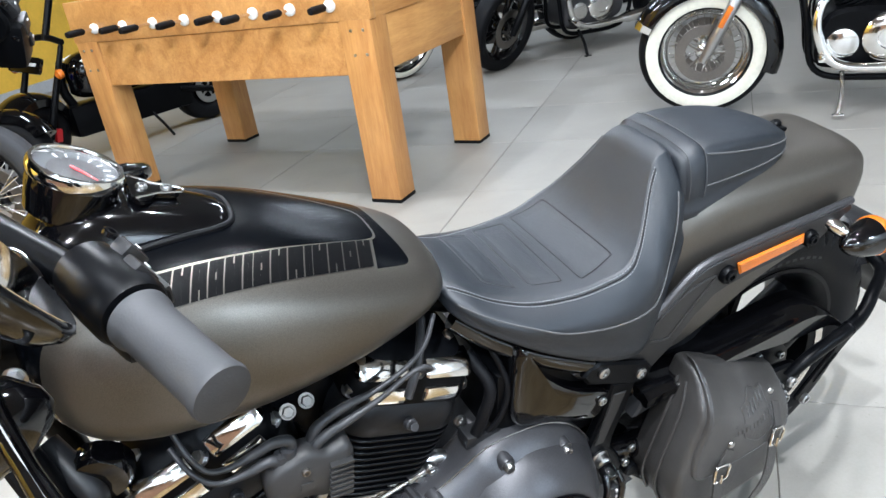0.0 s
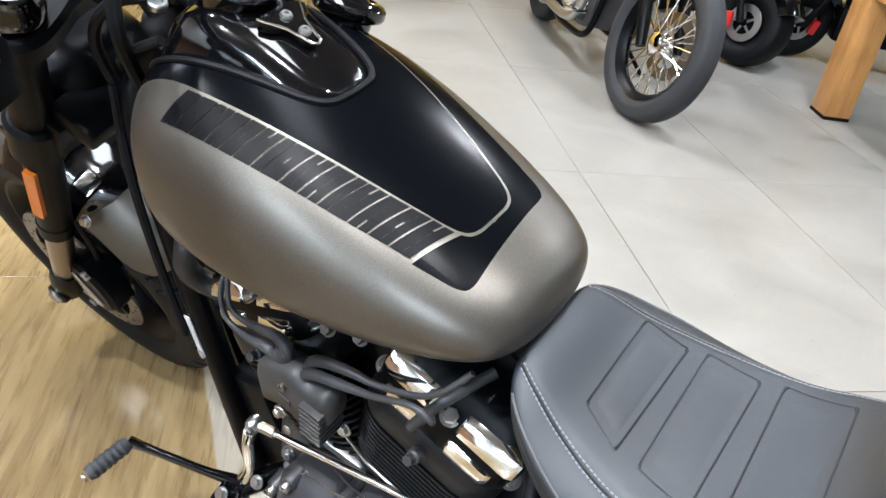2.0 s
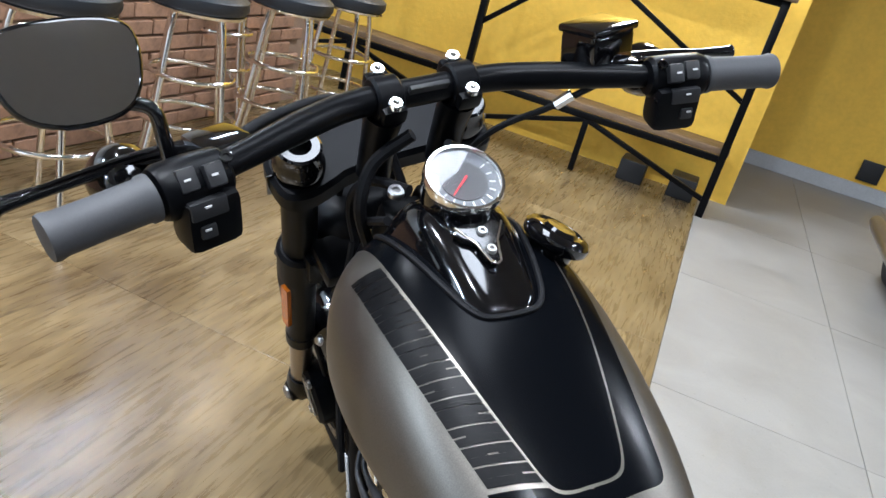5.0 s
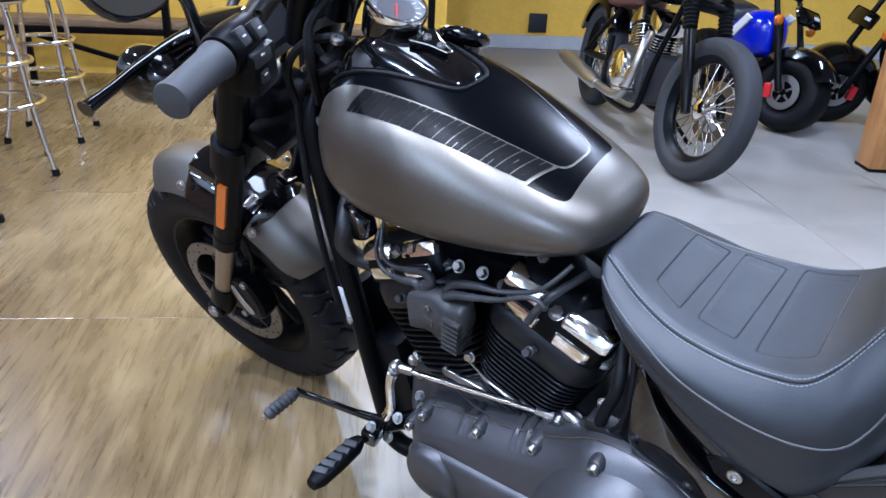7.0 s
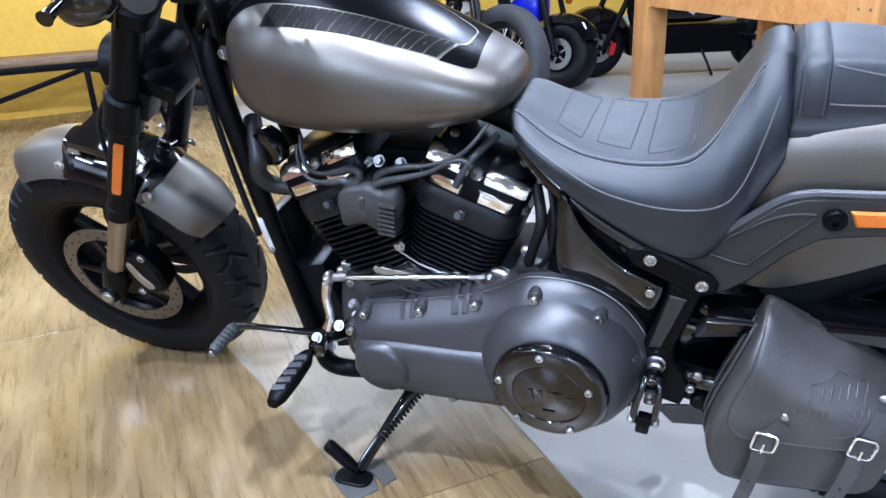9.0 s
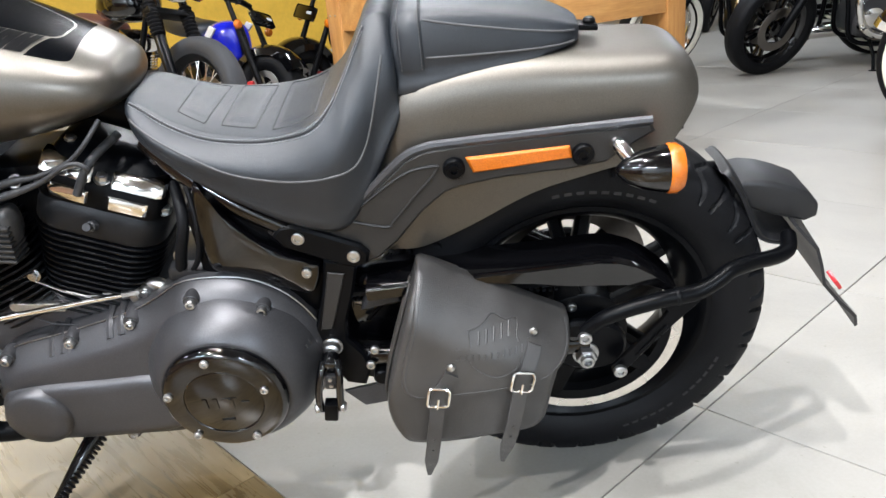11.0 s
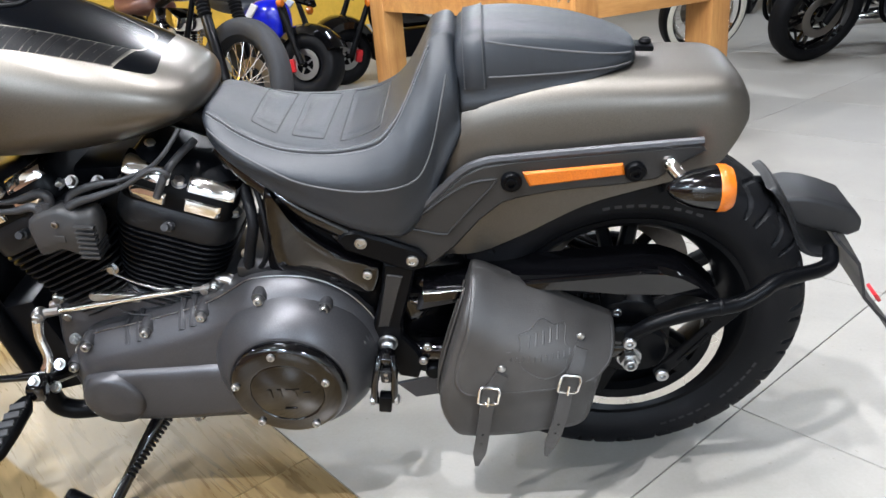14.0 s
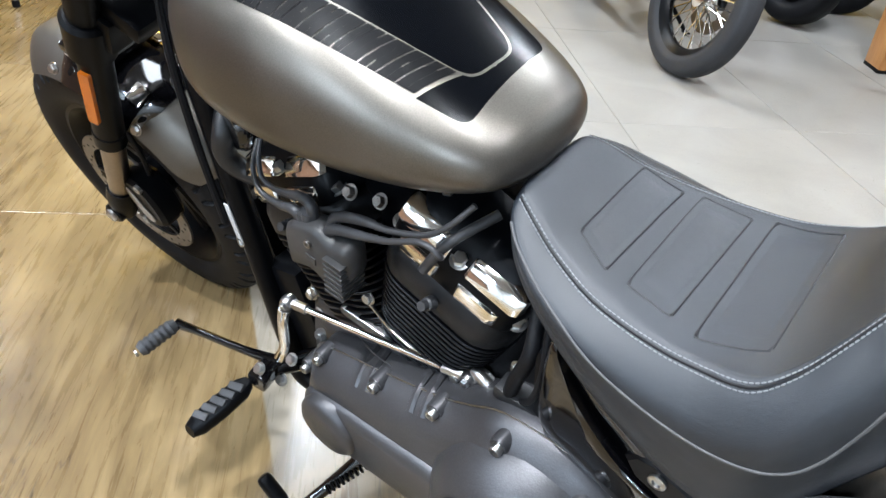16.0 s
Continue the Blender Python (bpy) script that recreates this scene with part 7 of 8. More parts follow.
tagged(part("stitching", st, THREAD_DARK, fl), kind="stuff")
em = bmesh.new()


def emboss(pts, r=0.0011):
    tube(em, drape(flap_tree, [V(x, -0.3, z) for x, z in pts], (0, 1, 0), 0.0004), r, 6, 4)


SX, SZ = -0.150, 0.394
shield = [(-0.036, 0.032), (-0.018, 0.036), (0.0, 0.048), (0.018, 0.036), (0.036, 0.032), (0.034, 0.012), (0.036, 0.004)]
emboss([(SX + a, SZ + b * 0.82 - a * 0.1) for a, b in shield])
emboss([(SX + a, SZ + b * 0.82 - a * 0.1) for a, b in ((-0.036, 0.032), (-0.034, 0.012), (-0.036, 0.004))])
emboss([(SX + a, SZ + b * 0.82 - a * 0.1) for a, b in ((-0.055, 0.004), (0.055, 0.004))])
emboss([(SX + a, SZ + b * 0.82 - a * 0.1) for a, b in ((-0.055, -0.016), (0.055, -0.016))])
emboss([(SX + a, SZ + b * 0.82 - a * 0.1) for a, b in ((-0.036, -0.016), (-0.03, -0.034), (0, -0.052), (0.03, -0.034), (0.036, -0.016))])
for k, w in enumerate((0.008, 0.007, 0.007, 0.007, 0.007)):
    emboss([(SX - 0.022 + k * 0.011, SZ + 0.010), (SX - 0.021 + k * 0.011, SZ + 0.018), (SX - 0.020 + k * 0.011, SZ + 0.025)], 0.0018)
for k in range(12):
    emboss([(SX - 0.05 + k * 0.009, SZ - 0.009 - k * 0.0004), (SX - 0.049 + k * 0.009, SZ - 0.001 - k * 0.0004)], 0.0016)
part("embossing", em, BAG, fl, "plain embossed shield outline")
for (cx, cz), (bx, bz), (ex, ez) in (((-0.214, 0.362), (-0.236, 0.328), (-0.264, 0.178)), ((-0.091, 0.384), (-0.113, 0.343), (-0.150, 0.196))):
    path = [V(cx, 0, cz), V((cx + bx) / 2, 0, (cz + bz) / 2), V(bx, 0, bz), V(bx * 0.7 + ex * 0.3, 0, bz * 0.7 + ez * 0.3), V(bx * 0.3 + ex * 0.7, 0, bz * 0.3 + ez * 0.7), V(ex, 0, ez)]
    path = spline(path, 5)
    bm = bmesh.new()
    rings = []
    for i, p in enumerate(path):
        nd = (path[min(i + 1, len(path) - 1)] - path[max(i - 1, 0)]).normalized()
        s = V(-nd.z, 0, nd.x)
        w = 0.0105 if i < len(path) - 4 else 0.0105 * (0.25 + 0.75 * (len(path) - 1 - i) / 4)
        y = front(p.x, p.z).y - 0.006 - (0.010 * math.sin(math.pi * min(1, max(0, (i - 11) / 12))) if i > 11 else 0.0)
        if i < 6:
            y += 0.001
        c = V(p.x, y, p.z)
        rings.append([c - s * w, c - s * w + V(0, -0.003, 0), c + s * w + V(0, -0.003, 0), c + s * w])
    loft(bm, rings)
    st_ob = part("strap", bm, BAG, bag, "leather strap with punched holes")
    bm = bmesh.new()
    ang = math.atan2(bx - ex, bz - ez)
    fr = [(a * math.cos(ang) + b * math.sin(ang), -a * math.sin(ang) + b * math.cos(ang)) for a, b in rounded(0.031, 0.031, 0.006, 3)]
    pts = [front(bx + a, bz + b, 0.013 + 0.002 * math.cos(b * 150)) for a, b in fr]
    tube(bm, pts + pts[:1], 0.0023, 8, smooth=False)
    tube(bm, [front(bx, bz + 0.0, 0.014), front(bx - 0.003, bz - 0.016, 0.016)], 0.002, 8, smooth=False)
    part("buckle", bm, CHROME, st_ob, "bright square buckle")
    bm = bmesh.new()
    lathe(bm, [(0.0065, 0), (0.0055, 0.003), (0.003, 0.0045), (0, 0.005)], front(cx, cz + 0.012, 0.006), (0, -1, 0), 16)
    part("stud", bm, STEEL, st_ob, "small bright stud")
    for k in range(4):
        bm = bmesh.new()
        p = V(bx, 0, bz).lerp(V(ex, 0, ez), 0.35 + 0.13 * k)
        i = int(10 + (len(path) - 11) * (0.35 + 0.13 * k))
        y = front(p.x, p.z).y - 0.006 - 0.010 * math.sin(math.pi * min(1, max(0, (i - 11) / 12)))
        cyl(bm, (p.x, y - 0.0032, p.z), (p.x, y - 0.0026, p.z), 0.0022, seg=8)
        part("hole", bm, BLACK_GLOSS, st_ob)
# rubber pad under the side stand
pad = thing("stand_pad", "torn dark grey sheet on the floor under the side stand", "floor pad", pose(-0.92, -0.26, 0.0005, 0, 0, 0))
bm = bmesh.new()
plate(bm, [(-0.071, -0.014), (-0.045, 0.024), (-0.021, 0.056), (-0.004, 0.058), (0.010, 0.064), (0.038, 0.041), (0.061, 0.017), (0.052, 0.004), (0.047, -0.014), (0.030, 0.003), (0.017, 0.011), (0.030, -0.008), (0.041, -0.023), (0.022, -0.050), (0.007, -0.071), (-0.034, -0.042)], "z", 0, 0.004, 0.0012)
part("pad", bm, PADGREY, pad)


# ---- football table ----
table = thing("football_table", "honey-varnished pine table football game with black rod handles", "game table", rpose(2.064, 2.126, 0, -7.8))
TW, TL = 0.49, 0.898     # half width and half length
for su in (-1, 1):
    for sv in (-1, 1):
        bm = bmesh.new()
        box(bm, (su * (TW - 0.065), sv * (TL - 0.077), 0.41), (0.13, 0.155, 0.79), bev=0.006)
        leg = part("leg", bm, PINE_LEG, table)
        bm = bmesh.new()
        box(bm, (su * (TW - 0.065), sv * (TL - 0.077), 0.009), (0.132, 0.157, 0.018), bev=0.004)
        part("foot", bm, RUBBER, leg, "black rubber foot")
        for z in (0.66, 0.76):
            for dv in (-0.03, 0.03):
                bm = bmesh.new()
                lathe(bm, [(0.007, 0), (0.006, 0.003), (0, 0.004)], (su * TW, sv * (TL - 0.07) + dv, z), (su, 0, 0), 12)
                part("screw", bm, STEEL, leg)
for su in (-1, 1):
    bm = bmesh.new()
    plate(bm, [(-TL + 0.155, 0.575), (TL - 0.155, 0.575), (TL - 0.155, 0.80), (-TL + 0.155, 0.80)], "x", *sorted((su * (TW - 0.035), su * (TW - 0.01))), 0.003)
    part("apron", bm, PINE, table, xf=Matrix.Identity(4))
    bm = bmesh.new()
    box(bm, (su * (TW - 0.02), 0, 0.90), (0.04, 2 * TL + 0.02, 0.20), bev=0.005)
    part("side_wall", bm, PINE, table)
for sv in (-1, 1):
    bm = bmesh.new()
    box(bm, (0, sv * (TL - 0.022), 0.69), (2 * TW - 0.26, 0.025, 0.23), bev=0.003)
    part("apron", bm, PINE, table)
    bm = bmesh.new()
    box(bm, (0, sv * (TL - 0.02), 0.90), (2 * TW - 0.08, 0.04, 0.20), bev=0.005)
    part("end_wall", bm, PINE, table)
bm = bmesh.new()
box(bm, (0, 0, 0.80), (2 * TW - 0.08, 2 * TL - 0.08, 0.02))
part("pitch", bm, plain("green_pitch", (0.05, 0.2, 0.06), 0.6), table)
for k in range(8):
    v = -0.72 + 1.44 * k / 7
    bm = bmesh.new()
    cyl(bm, (-TW - 0.14 - 0.03 * (k % 3), v, 0.865), (TW + 0.08, v, 0.865), 0.008, seg=12)
    rod_ob = part("rod", bm, CHROME, table, "steel rod with a black handle")
    for su in (-1, 1):
        bm = bmesh.new()
        lathe(bm, [(0.026, 0), (0.026, 0.012), (0.018, 0.02), (0.011, 0.022)], (su * TW, v, 0.865), (su, 0, 0), 20)
        part("bushing", bm, WHITE, rod_ob, "white bushing")
    bm = bmesh.new()
    x1 = -TW - 0.14 - 0.03 * (k % 3)
    lathe(bm, [(0.010, -0.10), (0.016, -0.09), (0.017, -0.02), (0.014, 0), (0, 0.002)], (x1, v, 0.865), (-1, 0, 0), 16)
    part("handle", bm, RUBBER, rod_ob, "black rubber handle")

# ---- bar stools ----
stool = None
for v, u, turn in ((1.58, -2.50, 10), (2.18, -2.46, 40), (2.78, -2.44, 25), (3.36, -2.46, 5), (3.05, -2.98, 30)):
    if stool is None:
        stool = thing("bar_stool", "chrome bar stool with a round black padded seat", "stool", rpose(u, v, 0, turn), "bar stools")
        bm = bmesh.new()
        lathe(bm, [(0.15, 0.70), (0.172, 0.705), (0.175, 0.715), (0.165, 0.72), (0, 0.72)], (0, 0, 0), (0, 0, 1), 36)
        part("seat_ring", bm, CHROME, stool)
        bm = bmesh.new()
        lathe(bm, [(0.170, 0.72), (0.180, 0.735), (0.178, 0.765), (0.155, 0.782), (0, 0.79)], (0, 0, 0), (0, 0, 1), 40)
        part("seat", bm, SEAT, stool, "black padded seat")
        for k in range(4):
            a = radians(45 + 90 * k)
            d = V(math.cos(a), math.sin(a), 0)
            bm = bmesh.new()
            tube(bm, [d * 0.11 + V(0, 0, 0.70), d * 0.13 + V(0, 0, 0.62), d * 0.165 + V(0, 0, 0.35), d * 0.20 + V(0, 0, 0.16), d * 0.235 + V(0, 0, 0.02)], 0.0125, 12)
            leg = part("leg", bm, CHROME, stool)
            bm = bmesh.new()
            cyl(bm, d * 0.236 + V(0, 0, 0.0), d * 0.232 + V(0, 0, 0.03), 0.016, bev=0.003)
            part("foot", bm, RUBBER, leg, "black rubber foot")
        for r, z in ((0.178, 0.30), (0.155, 0.47)):
            bm = bmesh.new()
            n = 40
            ring = [V(math.cos(2 * math.pi * k / n) * r, math.sin(2 * math.pi * k / n) * r, z) for k in range(n)]
            tube(bm, ring + ring[:1], 0.010, 10, smooth=False, cap=False)
            part("foot_ring", bm, CHROME, stool)
    else:
        copy_thing(stool, rpose(u, v, 0, turn))

# ---- steel rail with a plank foot rest ----
rail = thing("steel_rail", "black square-tube steel rail with diagonal braces and a brown plank", "rail", rpose(0, 0))
RV = 4.46
for u in (-0.47, -2.12, -3.80):
    bm = bmesh.new()
    box(bm, (u, RV, 0.64), (0.045, 0.045, 1.28), bev=0.004)
    part("post", bm, BLACK_SATIN, rail)
for z in (0.36, 1.26):
    bm = bmesh.new()
    box(bm, (-2.13, RV, z), (3.3, 0.04, 0.04), bev=0.004)
    part("bar", bm, BLACK_SATIN, rail)
for u0, u1 in ((-0.47, -1.295), (-2.12, -1.295), (-2.12, -2.96), (-3.80, -2.96)):
    bm = bmesh.new()
    a, b = V(u0, RV, 0.10), V(u1, RV, 0.34)
    c = (a + b) / 2
    box(bm, c, ((b - a).length, 0.03, 0.03), (0, -math.degrees(math.atan2(b.z - a.z, b.x - a.x)), 0), 0.003)
    part("brace", bm, BLACK_SATIN, rail)
for u in (-1.295, -2.96):
    bm = bmesh.new()
    box(bm, (u, RV, 0.18), (0.035, 0.035, 0.34), bev=0.003)
    part("strut", bm, BLACK_SATIN, rail)
for u0, u1 in ((-0.47, -1.6), (-2.12, -1.5)):
    bm = bmesh.new()
    a, b = V(u0, RV, 0.70), V(u1, RV, 1.24)
    box(bm, (a + b) / 2, ((b - a).length, 0.03, 0.03), (0, -math.degrees(math.atan2(b.z - a.z, b.x - a.x)), 0), 0.003)
    part("brace", bm, BLACK_SATIN, rail)
bm = bmesh.new()
box(bm, (-2.12, RV + 0.14, 0.40), (3.36, 0.24, 0.04), bev=0.004)
part("plank", bm, PLANK, rail, "brown wooden plank")
bm = bmesh.new()
box(bm, (-2.12, RV + 0.1, 1.30), (3.40, 0.36, 0.04), bev=0.005)
part("top_board", bm, PLANK, rail, "brown wooden top board")
for u in (-0.62, -0.95):
    bx = thing("black_box", "small black box on the floor against the yellow wall", "box", rpose(u, 4.78, 0))
    bm = bmesh.new()
    box(bm, (0, 0, 0.07), (0.17, 0.2, 0.14), bev=0.01)
    part("body", bm, PLASTIC, bx)
outlet = thing("wall_outlet", "square black wall outlet on the yellow wall", "wall outlet", rpose(0.735, 6.71, 0.235))
bm = bmesh.new()
box(bm, (0, -0.012, 0), (0.17, 0.03, 0.17), bev=0.006)
part("cover", bm, PLASTIC, outlet)

# ---- motorcycles in the background ----


def wire_wheel(parent, c, R, w, rim, mat_rim, whitewall=False, n=36, xf=None, disc=True, name="wheel", rubber=RUBBER):
    bm = bmesh.new()
    wheel_mesh_tyre(bm, c, R, w, rim, 64)
    wh = part(name, bm, rubber, parent, "black tyre" if not whitewall else "whitewall tyre", angle=50, xf=xf)
    if whitewall:
        for sg in (-1, 1):
            bm = bmesh.new()
            lathe(bm, [(rim + 0.012, 0.0), (rim + 0.02, 0.004), (rim + (R - rim) * 0.45, 0.0075), (rim + (R - rim) * 0.66, 0.002), (rim + (R - rim) * 0.66, -0.004), (rim + 0.012, -0.004), (rim + 0.012, 0.0)], c + V(0, sg * w * 0.475, 0), (0, sg, 0), 64, cap=False)
            part("whitewall", bm, WHITEWALL, wh, "cream whitewall", xf=xf)
    bm = bmesh.new()
    rim_mesh(bm, c, rim - 0.002, w * 0.36, 56)
    part("rim", bm, mat_rim, wh, xf=xf)
    bm = bmesh.new()
    for k in range(n):
        a = 2 * math.pi * k / n
        s = 1 if k % 2 else -1
        a2 = a + (0.35 if (k // 2) % 2 else -0.35)
        p = c + V(math.cos(a2) * 0.035, s * w * 0.25, math.sin(a2) * 0.035)
        q = c + V(math.cos(a) * (rim - 0.028), s * w * 0.05, math.sin(a) * (rim - 0.028))
        tube(bm, [p, q], 0.0019 if whitewall else 0.0027, 5, smooth=False, cap=False)
    tagged(part("spokes", bm, CHROME, wh, "thin bright wire spokes", xf=xf), kind="stuff")
    bm = bmesh.new()
    lathe(bm, [(0.02, -w * 0.42), (0.045, -w * 0.3), (0.03, -w * 0.2), (0.03, w * 0.2), (0.045, w * 0.3), (0.02, w * 0.42)], c, (0, 1, 0), 28)
    part("hub", bm, CHROME, wh, xf=xf)
    if disc:
        for sg in ((-1, 1) if whitewall else (-1,)):
            bm = bmesh.new()
            disc_mesh(bm, c, sg * w * 0.5, 0.095, 0.145, seg=48)
            spoke_bars(bm, c + V(0, sg * w * 0.5, 0), 0.03, 0.10, 5, 0.014, 0.010, 0.005)
            part("brake_disc", bm, DARK_STEEL, wh, "steel brake disc", xf=xf)
    return wh


def cast_wheel(parent, c, R, w, rim, n, xf=None, name="wheel"):
    bm = bmesh.new()
    wheel_mesh_tyre(bm, c, R, w, rim, 64)
    wh = part(name, bm, RUBBER, parent, "black tyre", angle=50, xf=xf)
    bm = bmesh.new()
    rim_mesh(bm, c, rim - 0.002, w * 0.36, 56)
    part("rim", bm, BLACK_GLOSS, wh, xf=xf)
    bm = bmesh.new()
    spoke_bars(bm, c, 0.03, rim - 0.02, n, 0.03, 0.02, 0.03, 0.2, 0.14)
    lathe(bm, [(0.02, -0.06), (0.045, -0.05), (0.045, 0.05), (0.02, 0.06)], c, (0, 1, 0), 24)
    part("spokes", bm, BLACK_GLOSS, wh, xf=xf)
    for sg in (-1, 1):
        bm = bmesh.new()
        disc_mesh(bm, c, sg * w * 0.48, 0.09, 0.145, seg=48)
        part("brake_disc", bm, DARK_STEEL, wh, "steel brake disc", xf=xf)
    return wh


def cruiser(label, m, paint, pipe, seat_mat, steer=0.0, R=0.325, w=0.13, rim=0.235, cast=False, whitewall=False, deep_fender=False, gaiters=False, lean=8.0, wb=1.58, stand_bright=False, fork_mat=None, amber=False, fender=True):
    """A parked motorcycle: front wheel at the origin, rear wheel along +x, in its own axes."""
    mc = thing("motorcycle", label, "motorcycle", m @ pose(0, 0, 0, lean, 0, 0), "parked motorcycles")
    fork_mat = fork_mat or BLACK_SATIN
    A, B = V(0, 0, R), V(wb, 0, R)
    sd = V(0.48, 0, 0.88).normalized()
    st = Matrix.Translation(A + V(0.1, 0, 0)) @ Matrix.Rotation(radians(steer), 4, sd) @ Matrix.Translation(-A - V(0.1, 0, 0))
    if cast:
        cast_wheel(mc, A, R, w, rim, 6, st, "front_wheel")
        cast_wheel(mc, B, R, w * 1.25, rim, 6, None, "rear_wheel")
    else:
        wire_wheel(mc, A, R, w, rim, CHROME if whitewall else BLACK_SATIN, whitewall, xf=st, name="front_wheel", rubber=WORN_RUBBER if gaiters else RUBBER)
        wire_wheel(mc, B, R, w * 1.15, rim * 0.9, CHROME if whitewall else BLACK_SATIN, whitewall, name="rear_wheel", rubber=WORN_RUBBER if gaiters else RUBBER)
    for sg in (-1, 1):
        y = sg * (w / 2 + 0.05)
        bm = bmesh.new()
        tube(bm, [A + V(0, y, 0) - sd * 0.03, A + V(0, y, 0) + sd * 0.06, A + V(0, y, 0) + sd * 0.36, A + V(0, y, 0) + sd * 0.37], [0.022, 0.028, 0.028, 0.022], 16, smooth=False)
        fl = part("fork_slider", bm, fork_mat, mc, "fork leg", xf=st)
        bm = bmesh.new()
        cyl(bm, A + V(0, y, 0) + sd * 0.36, A + V(0, y, 0) + sd * 0.72, 0.021, seg=16)
        part("fork_tube", bm, BLACK_SATIN if gaiters else CHROME, fl, xf=st)
        if gaiters:
            bm = bmesh.new()
            prof = [(0.022, 0.37)]
            for k in range(9):
                prof += [(0.036, 0.38 + k * 0.02), (0.027, 0.39 + k * 0.02)]
            lathe(bm, prof, A + V(0, y, 0), sd, 20)
            part("gaiter", bm, RUBBER, fl, "black ribbed gaiter", xf=st)
        if amber:
            bm = bmesh.new()
            c = A + V(-0.012, y * 1.2, 0) + sd * 0.22
            box(bm, c, (0.025, 0.02, 0.11), (0, 28, 0), 0.004)
            part("reflector", bm, ORANGE, fl, "amber reflector", xf=st)
    for h in (0.50, 0.70):
        bm = bmesh.new()
        box(bm, A + sd * h, (0.06, w + 0.16, 0.035), (0, 28, 0), 0.008)
        part("fork_yoke", bm, BLACK_SATIN, mc, xf=st)
    bm = bmesh.new()
    top = A + sd * 0.78
    tube(bm, [top + V(0.16, 0.40, 0.02), top + V(0.10, 0.28, 0.05), top + V(0.02, 0.12, 0.04), top, top + V(0.02, -0.12, 0.04), top + V(0.10, -0.28, 0.05), top + V(0.16, -0.40, 0.02)], 0.0125, 12)
    hb = part("handlebar", bm, BLACK_SATIN if not whitewall else CHROME, mc, xf=st)
    for sg in (-1, 1):
        bm = bmesh.new()
        cyl(bm, top + V(0.115, sg * 0.30, 0.043), top + V(0.165, sg * 0.42, 0.017), 0.018, bev=0.003)
        part("grip", bm, RUBBER, hb, xf=st)
        bm = bmesh.new()
        lathe(bm, [(0.001, -0.01), (0.045, -0.006), (0.05, 0), (0.045, 0.004), (0, 0.005)], top + V(0.08, sg * 0.36, 0.16), (1, 0, 0), 24)
        tube(bm, [top + V(0.07, sg * 0.34, 0.13), top + V(0.09, sg * 0.28, 0.05)], 0.006, 8, smooth=False)
        part("mirror", bm, BLACK_GLOSS, hb, xf=st)
        bm = bmesh.new()
        lathe(bm, [(0.001, 0), (0.02, 0.012), (0.026, 0.04), (0.02, 0.06)], A + sd * 0.62 + V(-0.02, sg * 0.17, 0.0), (-1, 0, 0), 20)
        ind = part("indicator", bm, CHROME if whitewall else BLACK_GLOSS, mc, xf=st)
        bm = bmesh.new()
        lathe(bm, [(0.021, 0.058), (0.017, 0.068), (0, 0.07)], A + sd * 0.62 + V(-0.02, sg * 0.17, 0.0), (-1, 0, 0), 20)
        part("lens", bm, ORANGE, ind, "amber lens", xf=st)
    bm = bmesh.new()
    lathe(bm, [(0.03, 0.10), (0.075, 0.06), (0.09, 0.0), (0.088, -0.03), (0.08, -0.035)], A + sd * 0.62 + V(-0.10, 0, 0.04), (1, 0, 0), 36)
    hl = part("headlamp", bm, CHROME, mc, "round headlamp", xf=st)
    bm = bmesh.new()
    lathe(bm, [(0.08, -0.033), (0.05, -0.045), (0, -0.05)], A + sd * 0.62 + V(-0.10, 0, 0.04), (1, 0, 0), 36)
    part("lens", bm, SYMBOL, hl, xf=st)
    # fenders
    def arc(bm, c, a0, a1, r, hw, n):
        rows = []
        for k in range(n + 1):
            a = radians(a0 + (a1 - a0) * k / n)
            rows.append([c + V(math.sin(a) * rr, y, math.cos(a) * rr) for y, rr in ((-hw, r - 0.08), (-hw * 0.95, r - 0.03), (-hw * 0.6, r - 0.004), (0, r), (hw * 0.6, r - 0.004), (hw * 0.95, r - 0.03), (hw, r - 0.08), (hw * 0.9, r - 0.07), (0, r - 0.012), (-hw * 0.9, r - 0.07))])
        loft(bm, rows)
    if deep_fender:
        bm = bmesh.new()
        arc(bm, A, -62, 112, R + 0.045, w * 0.72, 30)
        ff = part("front_fender", bm, paint, mc, "deep black fender with bright trim", xf=st, angle=50)
        bm = bmesh.new()
        arc(bm, A, -64, -58, R + 0.05, w * 0.74, 4)
        part("trim", bm, CHROME, ff, xf=st)
    elif fender:
        bm = bmesh.new()
        arc(bm, A, -20, 45, R + 0.03, w * 0.6, 16)
        part("front_fender", bm, paint, mc, xf=st, angle=50)
    bm = bmesh.new()
    arc(bm, B, -60, 70, R + 0.05, w * 0.8, 24)
    part("rear_fender", bm, paint, mc, angle=50)
    # tank, seat
    bm = bmesh.new()
    rows = []
    for x, hw, z0, z1 in ((0.50, 0.03, 0.80, 0.88), (0.53, 0.10, 0.76, 0.93), (0.62, 0.15, 0.74, 0.97), (0.75, 0.145, 0.74, 0.95), (0.88, 0.11, 0.75, 0.89), (0.98, 0.05, 0.77, 0.82), (1.0, 0.01, 0.78, 0.80)):
        rows.append([V(x, y, z) for y, z in section(hw, z0, z0 * 0.55 + z1 * 0.45, z1, 2.2, 2.2, 16)])
    skin(bm, rows, 3, 2)
    part("fuel_tank", bm, paint, mc, "smooth painted fuel tank", angle=60)
    bm = bmesh.new()
    rows = []
